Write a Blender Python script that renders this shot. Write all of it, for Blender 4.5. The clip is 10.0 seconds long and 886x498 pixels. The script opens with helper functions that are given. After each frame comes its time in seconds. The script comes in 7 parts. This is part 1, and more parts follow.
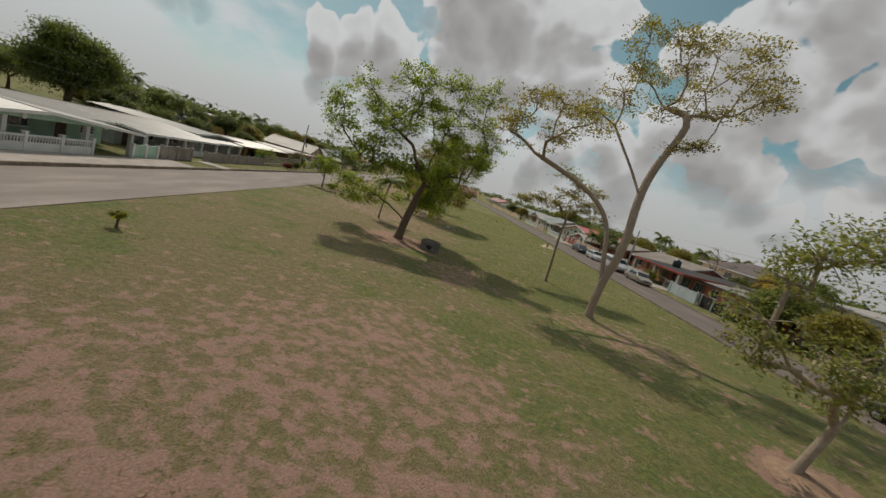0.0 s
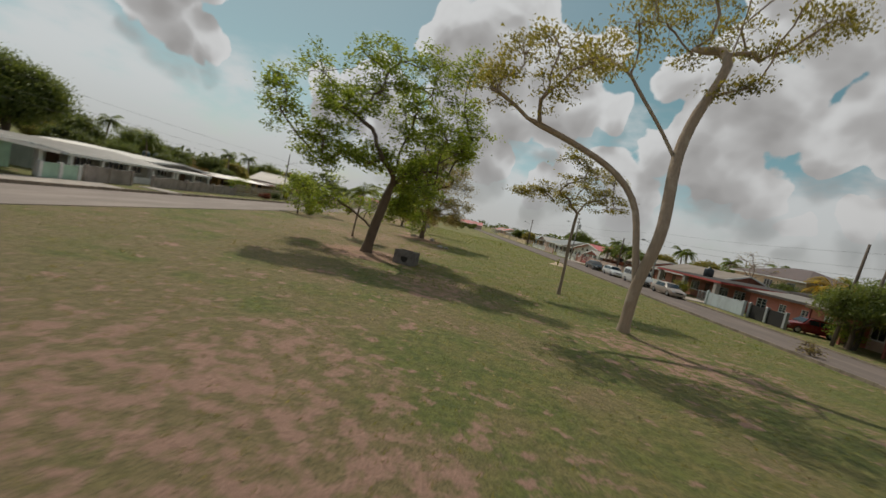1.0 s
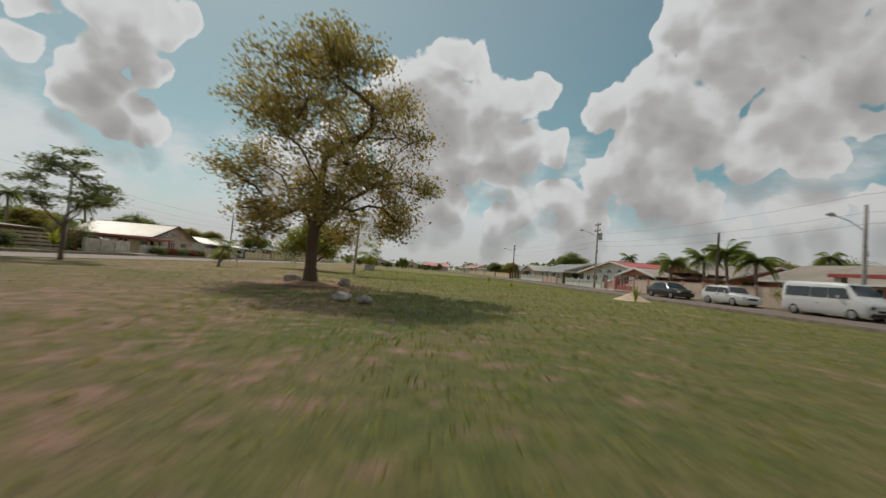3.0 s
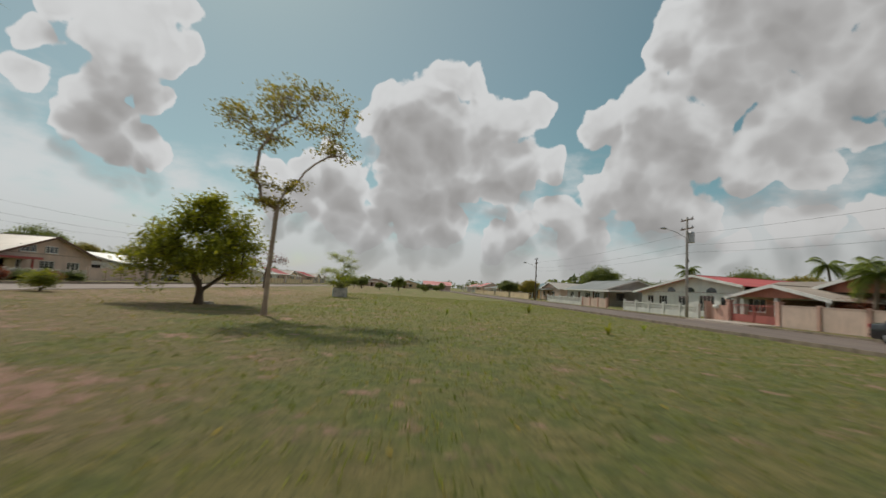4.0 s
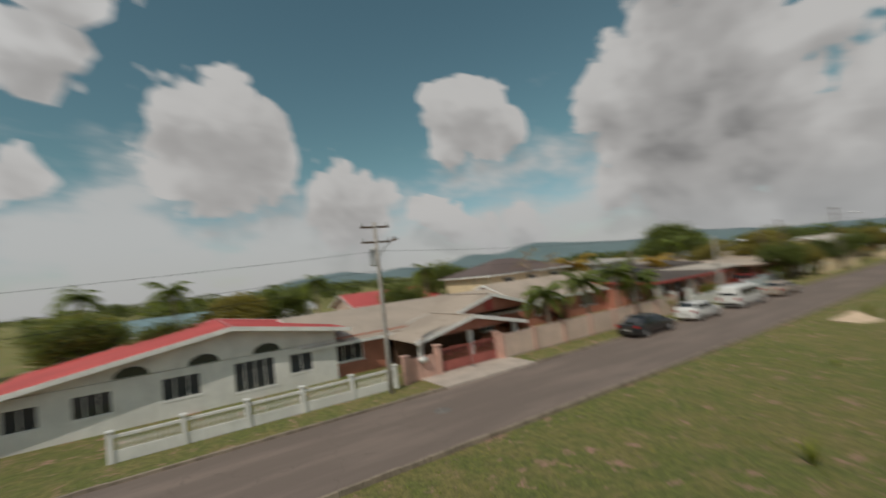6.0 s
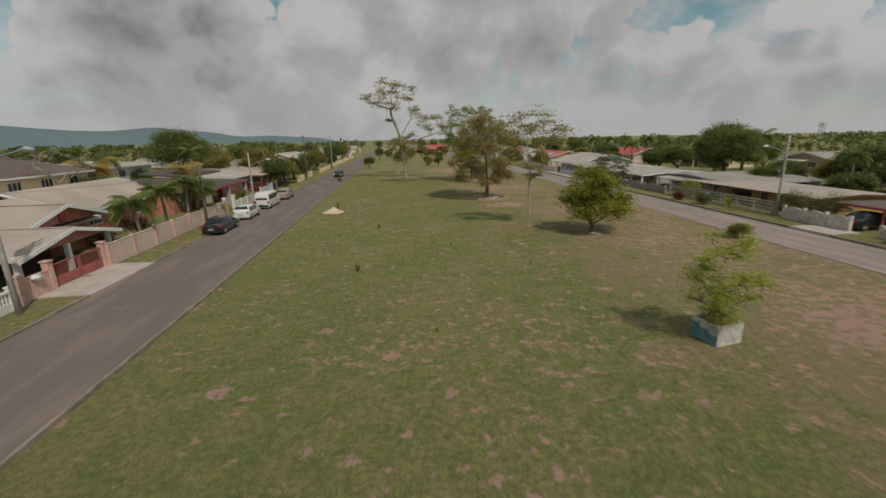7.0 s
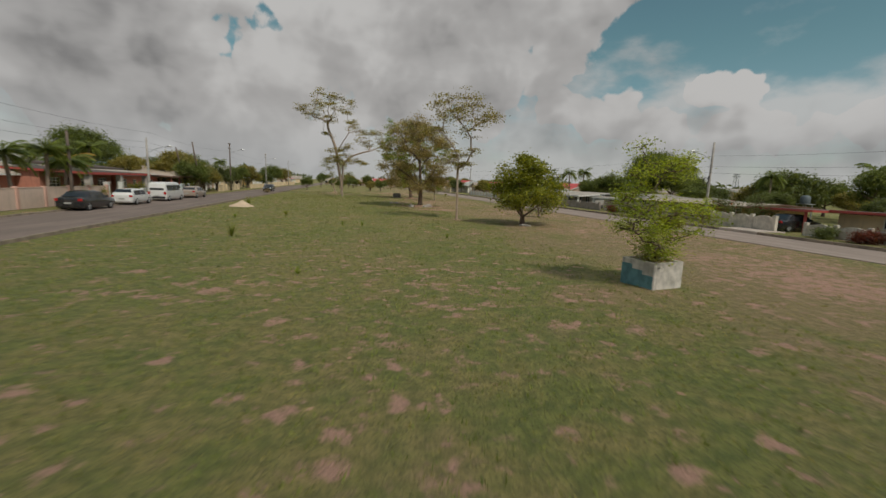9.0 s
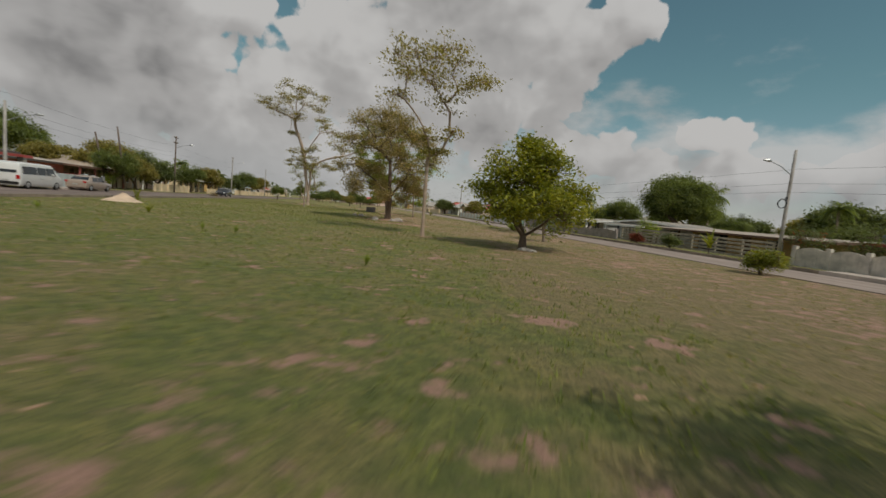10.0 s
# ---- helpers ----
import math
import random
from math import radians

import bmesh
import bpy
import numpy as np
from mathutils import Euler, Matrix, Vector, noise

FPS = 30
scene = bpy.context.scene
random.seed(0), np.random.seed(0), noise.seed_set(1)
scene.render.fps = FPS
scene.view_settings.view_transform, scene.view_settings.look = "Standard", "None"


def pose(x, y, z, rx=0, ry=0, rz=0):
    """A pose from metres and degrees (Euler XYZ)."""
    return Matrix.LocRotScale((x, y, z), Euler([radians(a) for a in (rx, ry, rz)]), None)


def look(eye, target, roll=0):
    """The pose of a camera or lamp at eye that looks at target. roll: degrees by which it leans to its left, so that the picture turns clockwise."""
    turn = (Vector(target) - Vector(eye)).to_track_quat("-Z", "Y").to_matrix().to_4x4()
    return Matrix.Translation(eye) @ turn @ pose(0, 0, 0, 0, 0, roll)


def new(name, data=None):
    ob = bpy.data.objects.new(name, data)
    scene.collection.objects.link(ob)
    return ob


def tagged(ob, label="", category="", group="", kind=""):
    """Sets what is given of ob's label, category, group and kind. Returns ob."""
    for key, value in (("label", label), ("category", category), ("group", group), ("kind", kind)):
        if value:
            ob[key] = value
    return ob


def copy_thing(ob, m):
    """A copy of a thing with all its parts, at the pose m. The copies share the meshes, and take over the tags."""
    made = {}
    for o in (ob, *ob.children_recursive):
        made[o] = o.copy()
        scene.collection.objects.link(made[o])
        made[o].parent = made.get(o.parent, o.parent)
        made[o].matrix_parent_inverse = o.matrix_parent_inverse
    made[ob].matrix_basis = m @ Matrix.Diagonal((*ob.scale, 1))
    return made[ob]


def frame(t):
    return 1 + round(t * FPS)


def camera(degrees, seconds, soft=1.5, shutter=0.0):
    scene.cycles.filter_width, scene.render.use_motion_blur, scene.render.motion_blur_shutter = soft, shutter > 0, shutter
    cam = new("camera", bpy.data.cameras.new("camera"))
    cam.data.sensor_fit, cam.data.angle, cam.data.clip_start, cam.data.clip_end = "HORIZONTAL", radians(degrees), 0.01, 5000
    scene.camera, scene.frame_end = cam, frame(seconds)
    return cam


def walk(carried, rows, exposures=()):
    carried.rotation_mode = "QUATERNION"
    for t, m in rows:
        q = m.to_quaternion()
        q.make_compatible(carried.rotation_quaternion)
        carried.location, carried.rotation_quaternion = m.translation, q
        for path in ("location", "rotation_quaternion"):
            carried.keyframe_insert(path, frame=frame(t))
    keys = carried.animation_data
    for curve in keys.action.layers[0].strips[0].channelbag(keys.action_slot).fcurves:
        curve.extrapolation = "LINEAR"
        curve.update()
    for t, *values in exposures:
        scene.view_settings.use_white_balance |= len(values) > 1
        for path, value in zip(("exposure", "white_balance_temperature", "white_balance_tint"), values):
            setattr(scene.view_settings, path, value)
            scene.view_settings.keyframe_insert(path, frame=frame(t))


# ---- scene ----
cam = camera(93.0, 10.0, shutter=0.3)

# seconds, x, y, z, yaw, pitch, roll
PATH = [
    (0, 3.86, -6.19, 5.57, -4.4, -9.0, 16.9),
    (0.5, 4.92, -3.98, 5.11, -2.1, -9.0, 17.4),
    (1, 6.56, 0.54, 3.37, -1.8, -4.4, 12.5),
    (1.5, 7.49, 6.80, 1.89, -3.6, -0.2, 6.6),
    (2, 8.08, 14.56, 1.06, -4.9, 1.0, 5.3),
    (2.3, 8.22, 19.53, 0.71, -5.3, 2.4, 4.5),
    (2.5, 8.47, 23.18, 0.80, -5.7, 2.6, 4.7),
    (4, 10.71, 53.36, 1.56, -5.4, 5.2, 3.4),
    (4.5, 11.39, 63.14, 1.30, -6.3, 15.3, 1.5),
    (5, 12.50, 73.50, 1.28, -13.7, 26.0, -0.5),
    (5.1, 12.55, 75.50, 1.46, -22.6, 26.2, -0.4),
    (5.2, 12.60, 77.50, 1.65, -33.1, 26.4, -0.3),
    (5.3, 12.77, 79.73, 1.94, -44.2, 25.5, -0.7),
    (5.4, 13.01, 82.17, 2.37, -55.3, 23.7, -1.4),
    (5.5, 13.33, 84.75, 2.90, -66.4, 21.2, -2.3),
    (5.6, 13.70, 87.41, 3.51, -77.6, 18.1, -3.2),
    (5.7, 14.10, 90.08, 4.16, -88.7, 14.6, -4.2),
    (5.8, 14.52, 92.68, 4.84, -99.8, 10.8, -5.1),
    (5.9, 14.95, 95.16, 5.51, -110.9, 6.9, -5.9),
    (6, 15.37, 97.44, 6.14, -122.1, 3.1, -6.4),
    (6.1, 15.76, 99.45, 6.72, -133.2, -0.5, -6.7),
    (6.2, 16.11, 101.13, 7.20, -144.3, -3.8, -6.6),
    (6.3, 16.40, 102.40, 7.57, -155.4, -6.5, -6.0),
    (6.4, 16.66, 103.51, 7.87, -165.4, -9.0, -5.1),
    (6.5, 16.93, 104.63, 8.17, -172.9, -11.4, -4.1),
    (7, 17.41, 109.69, 8.16, -185.9, -14.8, -1.0),
    (7.5, 17.59, 112.04, 7.26, -188.7, -14.0, -2.9),
    (8, 17.26, 112.60, 5.73, -190.0, -12.9, -1.4),
    (8.5, 16.06, 110.77, 4.21, -191.4, -11.0, 0.4),
    (9, 14.43, 106.83, 3.09, -192.9, -8.9, 2.1),
    (9.5, 12.89, 101.18, 2.26, -194.3, -6.7, 4.0),
    (10, 9.69, 94.98, 1.64, -193.8, -5.4, 5.5),
]


def view(x, y, z, yaw, pitch, roll):
    return pose(x, y, z, 90 + pitch, 0, yaw) @ pose(0, 0, 0, 0, 0, roll)


EXPOSURES = [(0, -0.45), (1.0, -0.38), (2.0, -0.3), (5.0, -0.3), (6.5, -0.38), (10.0, -0.33)]
walk(cam, [(r[0], view(*r[1:])) for r in PATH], EXPOSURES)

# ---- sky and sun ----
SUN_AZ, SUN_EL = radians(-27), radians(49.5)      # azimuth from +y towards +x
SUN_DIR = Vector((math.sin(SUN_AZ) * math.cos(SUN_EL), math.cos(SUN_AZ) * math.cos(SUN_EL), math.sin(SUN_EL)))


def way(az, el):
    a, e = radians(az), radians(el)
    return (math.sin(a) * math.cos(e), math.cos(a) * math.cos(e), math.sin(e))


# clouds: azimuth, elevation, angular radius in degrees
# heap below the sun
CLOUD_LEFT = [
    (-43, 27.2, 1.5), (-40, 24.7, 1.6), (-41, 21.7, 1.8), (-36, 23.6, 2.3), (-33, 24.8, 2.2), (-29, 27.9, 1.8), (-28, 25.4, 1.5), (-34, 21.4, 2.6),
    (-36, 17.8, 2.5), (-31, 19.1, 1.9), (-37, 14.4, 2.1), (-34, 14.1, 3), (-30, 14.1, 1.6), (-41, 18, 1.8), (-31, 26.4, 2.2), (-30, 24.5, 2),
]
# heap over the end of the park
CLOUD_MIDDLE = [
    (5, 27.1, 2.7), (8, 27.2, 1.5), (2, 23.6, 3.4), (-3, 23.3, 3.1), (-6, 21.2, 1.8), (-1, 19.7, 5.3), (4, 21.4, 4.6), (10, 22.2, 3.8),
    (14, 22.8, 2.7), (17, 23.4, 1.7), (2, 13.7, 5.6), (-2, 10.7, 3.6), (7, 15.3, 4.5), (12, 16.7, 3.4), (16, 16.6, 3), (20, 16.8, 1.9),
    (13, 12.9, 1.9), (-11, 15.3, 2), (-14, 14, 1.9), (-18, 12.6, 1.9), (-8, 13.3, 2.8), (-14, 11.2, 2.3), (-17, 10, 2.2), (-9, 9.7, 3.1),
    (1, 7.9, 3.6), (5, 9.3, 2.9), (-5, 7.1, 2.8),
]
# tall bank: its sunward edge
CLOUD_TOWER = [
    (40, 45.3, 2.9), (35, 41.7, 2.8), (32, 39.4, 1.7), (43, 39.8, 3.5), (41, 34.6, 4.3), (35, 31.3, 3), (33, 28.8, 2), (38, 27.8, 3.9),
    (26, 21.8, 2.9), (24, 21.4, 1.1), (31, 22, 2.8), (33, 21.5, 4.1), (36, 17.6, 4.6), (30, 15.6, 3.5), (26, 13, 3.2), (21, 10.4, 2.9),
    (16, 8.5, 2.5), (13, 6.4, 2.2), (32, 11.1, 4), (37, 9.3, 2.5), (24, 7.5, 3.5), (46, 30.9, 6.4),
]
# the grey shelf of the tall bank
CLOUD_SHELF = [
    (49, 39.5, 4.9), (55, 33.7, 5.9), (58, 38.2, 3.7), (57, 26.3, 5.1), (62, 32.6, 4.7), (51, 23.8, 4.2), (46, 19.6, 4.6), (51, 17.2, 1.8),
    (42, 15.2, 3.6), (47, 14.2, 2.2), (56, 21.6, 2.9), (59, 22.4, 2.2), (45, 7.9, 1.6), (48, 8.6, 1.8), (52, 9.2, 1.9), (55, 9.3, 1.6),
    (40, 6.5, 1.4),
]
CLOUD_SHELF2 = [
    (72, 44.9, 3.7), (80, 41.1, 5.1), (84, 36.6, 4.7), (80, 32.3, 3.7), (68, 11.5, 2.1), (73, 12.9, 2.9), (77, 14.3, 2.6), (66, 36, 6), (68, 28, 5),
    (72, 36, 6), (66, 43, 5), (64, 24, 3), (78, 26, 4), (40, 24.5, 3.5),
]
# broad layered bank behind
BANK_LOW = [
    (151, 13.6, 6.1), (160, 16.4, 6.7), (167, 19.9, 3.3), (153, 6.9, 3.9), (149, 7.1, 2), (160, 9, 5), (165, 6.1, 6.7), (178, 17.5, 6.4),
    (-171, 20.2, 8.5), (-160, 22.2, 8.2), (-153, 19.9, 4.4), (-150, 22.3, 2.7), (-163, 13.6, 7), (-174, 13.2, 7.7), (-154, 14.8, 3.4), (-146, 24.4, 3.4),
    (-143, 23.6, 1.4), (172, 11.2, 6.4), (171, 5.7, 4.6), (158, 3.1, 3.3), (178, 4.5, 5), (151, 2.6, 2.4),
]
# small heaps beside the bank
HEAPS_BEHIND = [
    (-153, 9.3, 2.5), (-149, 8.8, 2.4), (-146, 8.9, 2.7), (-143, 7.7, 2.6), (-141, 6.5, 2.5), (-137, 11.1, 2.1), (-134, 10.7, 2), (-133, 9.5, 1.4),
    (-133, 7.4, 2.3), (-130, 6.9, 2.2), (-135, 6.1, 2.4), (-127, 6.4, 2), (-123, 7, 1.9), (-122, 8, 1.3),
]
# broken cloud over the hills
BANK_EAST = [
    (127, 20.3, 4.9), (132, 18.2, 2.3), (124, 16.1, 2.2), (152, 19.5, 6.9), (145, 17.8, 3.7), (158, 21, 4.5), (123, 7.2, 2.8), (125, 5.9, 2.2),
    (120, 8.9, 1.7), (133, 4.4, 2.9), (128, 3.8, 2.9), (150, 9, 4.1), (154, 6.4, 5.8), (145, 8, 2.7),
]
# added heaps: high overhead to raise the fill light, and to the sides
CLOUD_ADDED = [(60, 68, 12), (150, 58, 12), (-120, 60, 12), (-165, 72, 11), (100, 48, 9), (20, 80, 8), (-80, 44, 9), (95, 18, 8), (-95, 14, 9), (-105, 30, 8), (-60, 15, 8), (-52, 24, 5), (-72, 20, 6), (110, 10, 6), (-170, 34, 12), (160, 32, 10)]
CLOUDS = CLOUD_LEFT + CLOUD_MIDDLE + CLOUD_TOWER + CLOUD_SHELF + CLOUD_SHELF2 + BANK_LOW + HEAPS_BEHIND + BANK_EAST + CLOUD_ADDED


def make_world():
    world = bpy.data.worlds.new("sky")
    scene.world = world
    world.use_nodes = True
    t = world.node_tree
    t.nodes.clear()
    N, L = t.nodes.new, t.links.new

    def math_node(op, a, b=None, c=None):
        n = N("ShaderNodeMath")
        n.operation = op
        for i, v in enumerate((a, b, c)):
            if v is None:
                continue
            if isinstance(v, (int, float)):
                n.inputs[i].default_value = v
            else:
                L(v, n.inputs[i])
        return n.outputs[0]

    def ramp(v, lo, hi):
        n = N("ShaderNodeMapRange")
        n.interpolation_type = "SMOOTHSTEP"
        L(v, n.inputs[0])
        n.inputs[1].default_value, n.inputs[2].default_value = lo, hi
        return n.outputs[0]

    def blend(f, a, b):
        n = N("ShaderNodeMix")
        n.data_type = "RGBA"
        L(f, n.inputs[0])
        for i, v in ((6, a), (7, b)):
            if isinstance(v, tuple):
                n.inputs[i].default_value = (*v, 1)
            else:
                L(v, n.inputs[i])
        return n.outputs[2]

    def fbm(vec, scale, detail, rough=0.55):
        n = N("ShaderNodeTexNoise")
        n.inputs["Scale"].default_value, n.inputs["Detail"].default_value, n.inputs["Roughness"].default_value = scale, detail, rough
        L(vec, n.inputs["Vector"])
        return n.outputs[0]

    coord = N("ShaderNodeTexCoord").outputs["Generated"]
    sky = N("ShaderNodeTexSky")
    sky.sky_type, sky.sun_disc = "NISHITA", False
    sky.sun_elevation, sky.sun_rotation = SUN_EL, SUN_AZ
    sky.dust_density, sky.ozone_density, sky.air_density = 0.6, 1.0, 1.0
    split = N("ShaderNodeSeparateXYZ")
    L(coord, split.inputs[0])
    height = split.outputs[2]
    facing_node = N("ShaderNodeVectorMath")
    facing_node.operation = "DOT_PRODUCT"
    L(coord, facing_node.inputs[0])
    facing_node.inputs[1].default_value = tuple(SUN_DIR)
    near_sun = facing_node.outputs["Value"]

    def moved(vec, step):
        n = N("ShaderNodeVectorMath")
        n.operation = "ADD"
        L(vec, n.inputs[0])
        n.inputs[1].default_value = step
        return n.outputs[0]

    def puffs(vec, scale):
        """Rounded bulges with creases between them."""
        n = N("ShaderNodeTexVoronoi")
        n.feature = "SMOOTH_F1"
        n.inputs["Scale"].default_value, n.inputs["Smoothness"].default_value = scale, 0.25
        L(vec, n.inputs["Vector"])
        return n.outputs["Distance"]

    def heaped(vec, fine):
        """How deep a direction lies inside the heaps: over 0 is cloud."""
        wander = N("ShaderNodeTexNoise")
        wander.inputs["Scale"].default_value, wander.inputs["Detail"].default_value, wander.inputs["Roughness"].default_value = 7.0, 3.0, 0.5
        L(vec, wander.inputs["Vector"])
        pull = N("ShaderNodeVectorMath")
        pull.operation = "MULTIPLY_ADD"
        L(wander.outputs["Color"], pull.inputs[0])
        pull.inputs[1].default_value, pull.inputs[2].default_value = (0.10, 0.10, 0.10), (-0.05, -0.05, -0.05)
        warped = N("ShaderNodeVectorMath")
        warped.operation = "ADD"
        L(vec, warped.inputs[0])
        L(pull.outputs[0], warped.inputs[1])
        bank = None
        for az, el, r in CLOUDS:
            d = N("ShaderNodeVectorMath")
            d.operation = "DISTANCE"
            L(warped.outputs[0], d.inputs[0])
            d.inputs[1].default_value = way(az, el)
            one = math_node("MULTIPLY_ADD", d.outputs["Value"], -1.0 / radians(1.24 * r + 0.35), 1.0)
            bank = one if bank is None else math_node("SMOOTH_MAX", bank, one, 0.25)
        bank = math_node("MAXIMUM", bank, -1.2)
        large, small = puffs(warped.outputs[0], 13.0), puffs(warped.outputs[0], 34.0)
        out = math_node("ADD", bank, math_node("MULTIPLY_ADD", large, -0.42, 0.14))
        out = math_node("ADD", out, math_node("MULTIPLY_ADD", small, -0.26, 0.08))
        if fine:
            out = math_node("ADD", out, math_node("MULTIPLY_ADD", fbm(vec, 46.0, 6.0, 0.6), 0.24, -0.12))
        return out, large, small

    body, large, small = heaped(coord, True)
    over, _, _ = heaped(moved(coord, (0.0, 0.0, 0.055)), False)
    soft = ramp(height, 0.05, 0.30)
    edge = math_node("MULTIPLY_ADD", soft, -0.06, 0.18)
    n = N("ShaderNodeMapRange")
    n.interpolation_type = "SMOOTHSTEP"
    L(body, n.inputs[0])
    n.inputs[1].default_value = 0.02
    L(edge, n.inputs[2])
    cover = n.outputs[0]
    flat = N("ShaderNodeVectorMath")
    flat.operation = "MULTIPLY"
    L(coord, flat.inputs[0])
    flat.inputs[1].default_value = (1.0, 1.0, 2.1)
    layers = fbm(flat.outputs[0], 5.0, 6.0, 0.55)
    # thin veils low over the horizon
    low = ramp(math_node("SUBTRACT", layers, math_node("MULTIPLY", height, 1.4)), 0.10, 0.38)
    cover = math_node("MAXIMUM", cover, math_node("MULTIPLY", low, 0.85))
    # white crowns where nothing lies over them, grey hollows and bases below
    crown = ramp(over, 0.85, -0.15)
    rim = ramp(body, 0.42, 0.06)
    relief = math_node("ADD", math_node("MULTIPLY_ADD", large, -0.26, 0.10), math_node("MULTIPLY_ADD", small, -0.18, 0.07))
    relief = math_node("ADD", relief, math_node("MULTIPLY_ADD", layers, 0.30, -0.15))
    heap_light = math_node("ADD", math_node("MULTIPLY_ADD", crown, 0.78, 0.12), math_node("MULTIPLY", relief, 0.6))
    heap_light = math_node("ADD", heap_light, math_node("MULTIPLY", math_node("MULTIPLY", rim, crown), 0.22))
    # away from the sun the bank lies in flat bands with bright breaks
    bands = math_node("ADD", math_node("MULTIPLY_ADD", fbm(flat.outputs[0], 3.4, 5.0, 0.5), 1.5, -0.30), math_node("MULTIPLY_ADD", crown, 0.50, math_node("MULTIPLY", relief, 0.8)))
    sunward = ramp(near_sun, -0.1, 0.75)
    light = math_node("ADD", math_node("MULTIPLY", sunward, heap_light), math_node("MULTIPLY", math_node("SUBTRACT", 1.0, sunward), bands))
    shadow = blend(sunward, (2.3, 2.26, 2.24), (3.7, 3.6, 3.52))
    middle = blend(sunward, (4.4, 4.3, 4.2), (4.9, 4.85, 4.8))
    bright = blend(sunward, (6.1, 6.0, 5.85), (7.7, 7.8, 7.8))
    cloud = blend(ramp(light, -0.05, 0.5), shadow, middle)
    cloud = blend(ramp(light, 0.42, 1.0), cloud, bright)
    tone = N("ShaderNodeMix")
    tone.data_type, tone.blend_type = "RGBA", "MULTIPLY"
    tone.inputs[0].default_value = 1.0
    L(sky.outputs[0], tone.inputs[6])
    teal = blend(ramp(height, 0.0, 0.30), (1.0, 1.0, 0.95), (0.80, 1.0, 0.75))
    L(blend(ramp(near_sun, 0.55, 0.97), teal, (0.82, 0.92, 0.76)), tone.inputs[7])
    # bright hazy aureole round the sun
    clear = blend(math_node("MULTIPLY", ramp(near_sun, 0.45, 0.985), 0.42), tone.outputs[2], (4.4, 5.6, 5.6))
    clear = blend(ramp(near_sun, 0.972, 0.990), clear, (8.3, 8.7, 8.8))
    out = blend(cover, clear, cloud)
    # haze thickens towards the horizon
    out = blend(math_node("MULTIPLY", ramp(height, 0.17, 0.0), 0.55), out, (4.5, 4.65, 4.7))
    back = N("ShaderNodeBackground")
    back.inputs["Strength"].default_value = SKY_STRENGTH
    L(out, back.inputs["Color"])
    L(back.outputs[0], N("ShaderNodeOutputWorld").inputs[0])


SKY_STRENGTH = 0.10
make_world()
sun = new("sun", bpy.data.lights.new("sun", "SUN"))
sun.data.energy, sun.data.angle, sun.data.color = 2.65, radians(0.6), (1.0, 0.93, 0.80)
sun.matrix_world = look(SUN_DIR * 200, (0, 0, 0))

# ---- materials ----
def material(name, rough=0.8, metal=0.0):
    m = bpy.data.materials.new(name)
    m.use_nodes = True
    b = m.node_tree.nodes["Principled BSDF"]
    b.inputs["Roughness"].default_value, b.inputs["Metallic"].default_value = rough, metal
    return m, m.node_tree, b


def node(t, kind, **values):
    n = t.nodes.new(kind)
    for k, v in values.items():
        if k in ("operation", "data_type", "blend_type", "interpolation_type", "wave_type", "bands_direction", "feature", "noise_dimensions", "distance"):
            if k == "operation":
                n.operation = v
            elif k == "data_type":
                n.data_type = v
            elif k == "blend_type":
                n.blend_type = v
            elif k == "interpolation_type":
                n.interpolation_type = v
            elif k == "bands_direction":
                n.bands_direction = v
            elif k == "feature":
                n.feature = v
        else:
            n.inputs[k].default_value = v
    return n


def noise_out(t, vec, scale, detail=4.0, rough=0.55):
    n = node(t, "ShaderNodeTexNoise", Scale=scale, Detail=detail, Roughness=rough)
    if vec is not None:
        t.links.new(vec, n.inputs["Vector"])
    return n.outputs[0]


def steps(t, value, lo, hi):
    n = node(t, "ShaderNodeMapRange", interpolation_type="SMOOTHSTEP")
    n.inputs[1].default_value, n.inputs[2].default_value = lo, hi
    t.links.new(value, n.inputs[0])
    return n.outputs[0]


def mix(t, f, a, b, mode="MIX"):
    n = node(t, "ShaderNodeMix", data_type="RGBA", blend_type=mode)
    for i, v in ((0, f), (6, a), (7, b)):
        if isinstance(v, tuple):
            n.inputs[i].default_value = (*v, 1)
        elif isinstance(v, (int, float)):
            n.inputs[i].default_value = v
        else:
            t.links.new(v, n.inputs[i])
    return n.outputs[2]


def bump(t, b, height, strength=0.3, distance=0.02):
    n = node(t, "ShaderNodeBump", Strength=strength, Distance=distance)
    t.links.new(height, n.inputs["Height"])
    t.links.new(n.outputs[0], b.inputs["Normal"])


def place(t):
    """World position, so that grain keeps its real size."""
    return t.nodes.new("ShaderNodeNewGeometry").outputs["Position"]


def scaled(t, vec, s):
    n = node(t, "ShaderNodeVectorMath", operation="MULTIPLY")
    t.links.new(vec, n.inputs[0])
    n.inputs[1].default_value = s
    return n.outputs[0]


def shade(c, f):
    return tuple(min(1.0, v * f) for v in c)


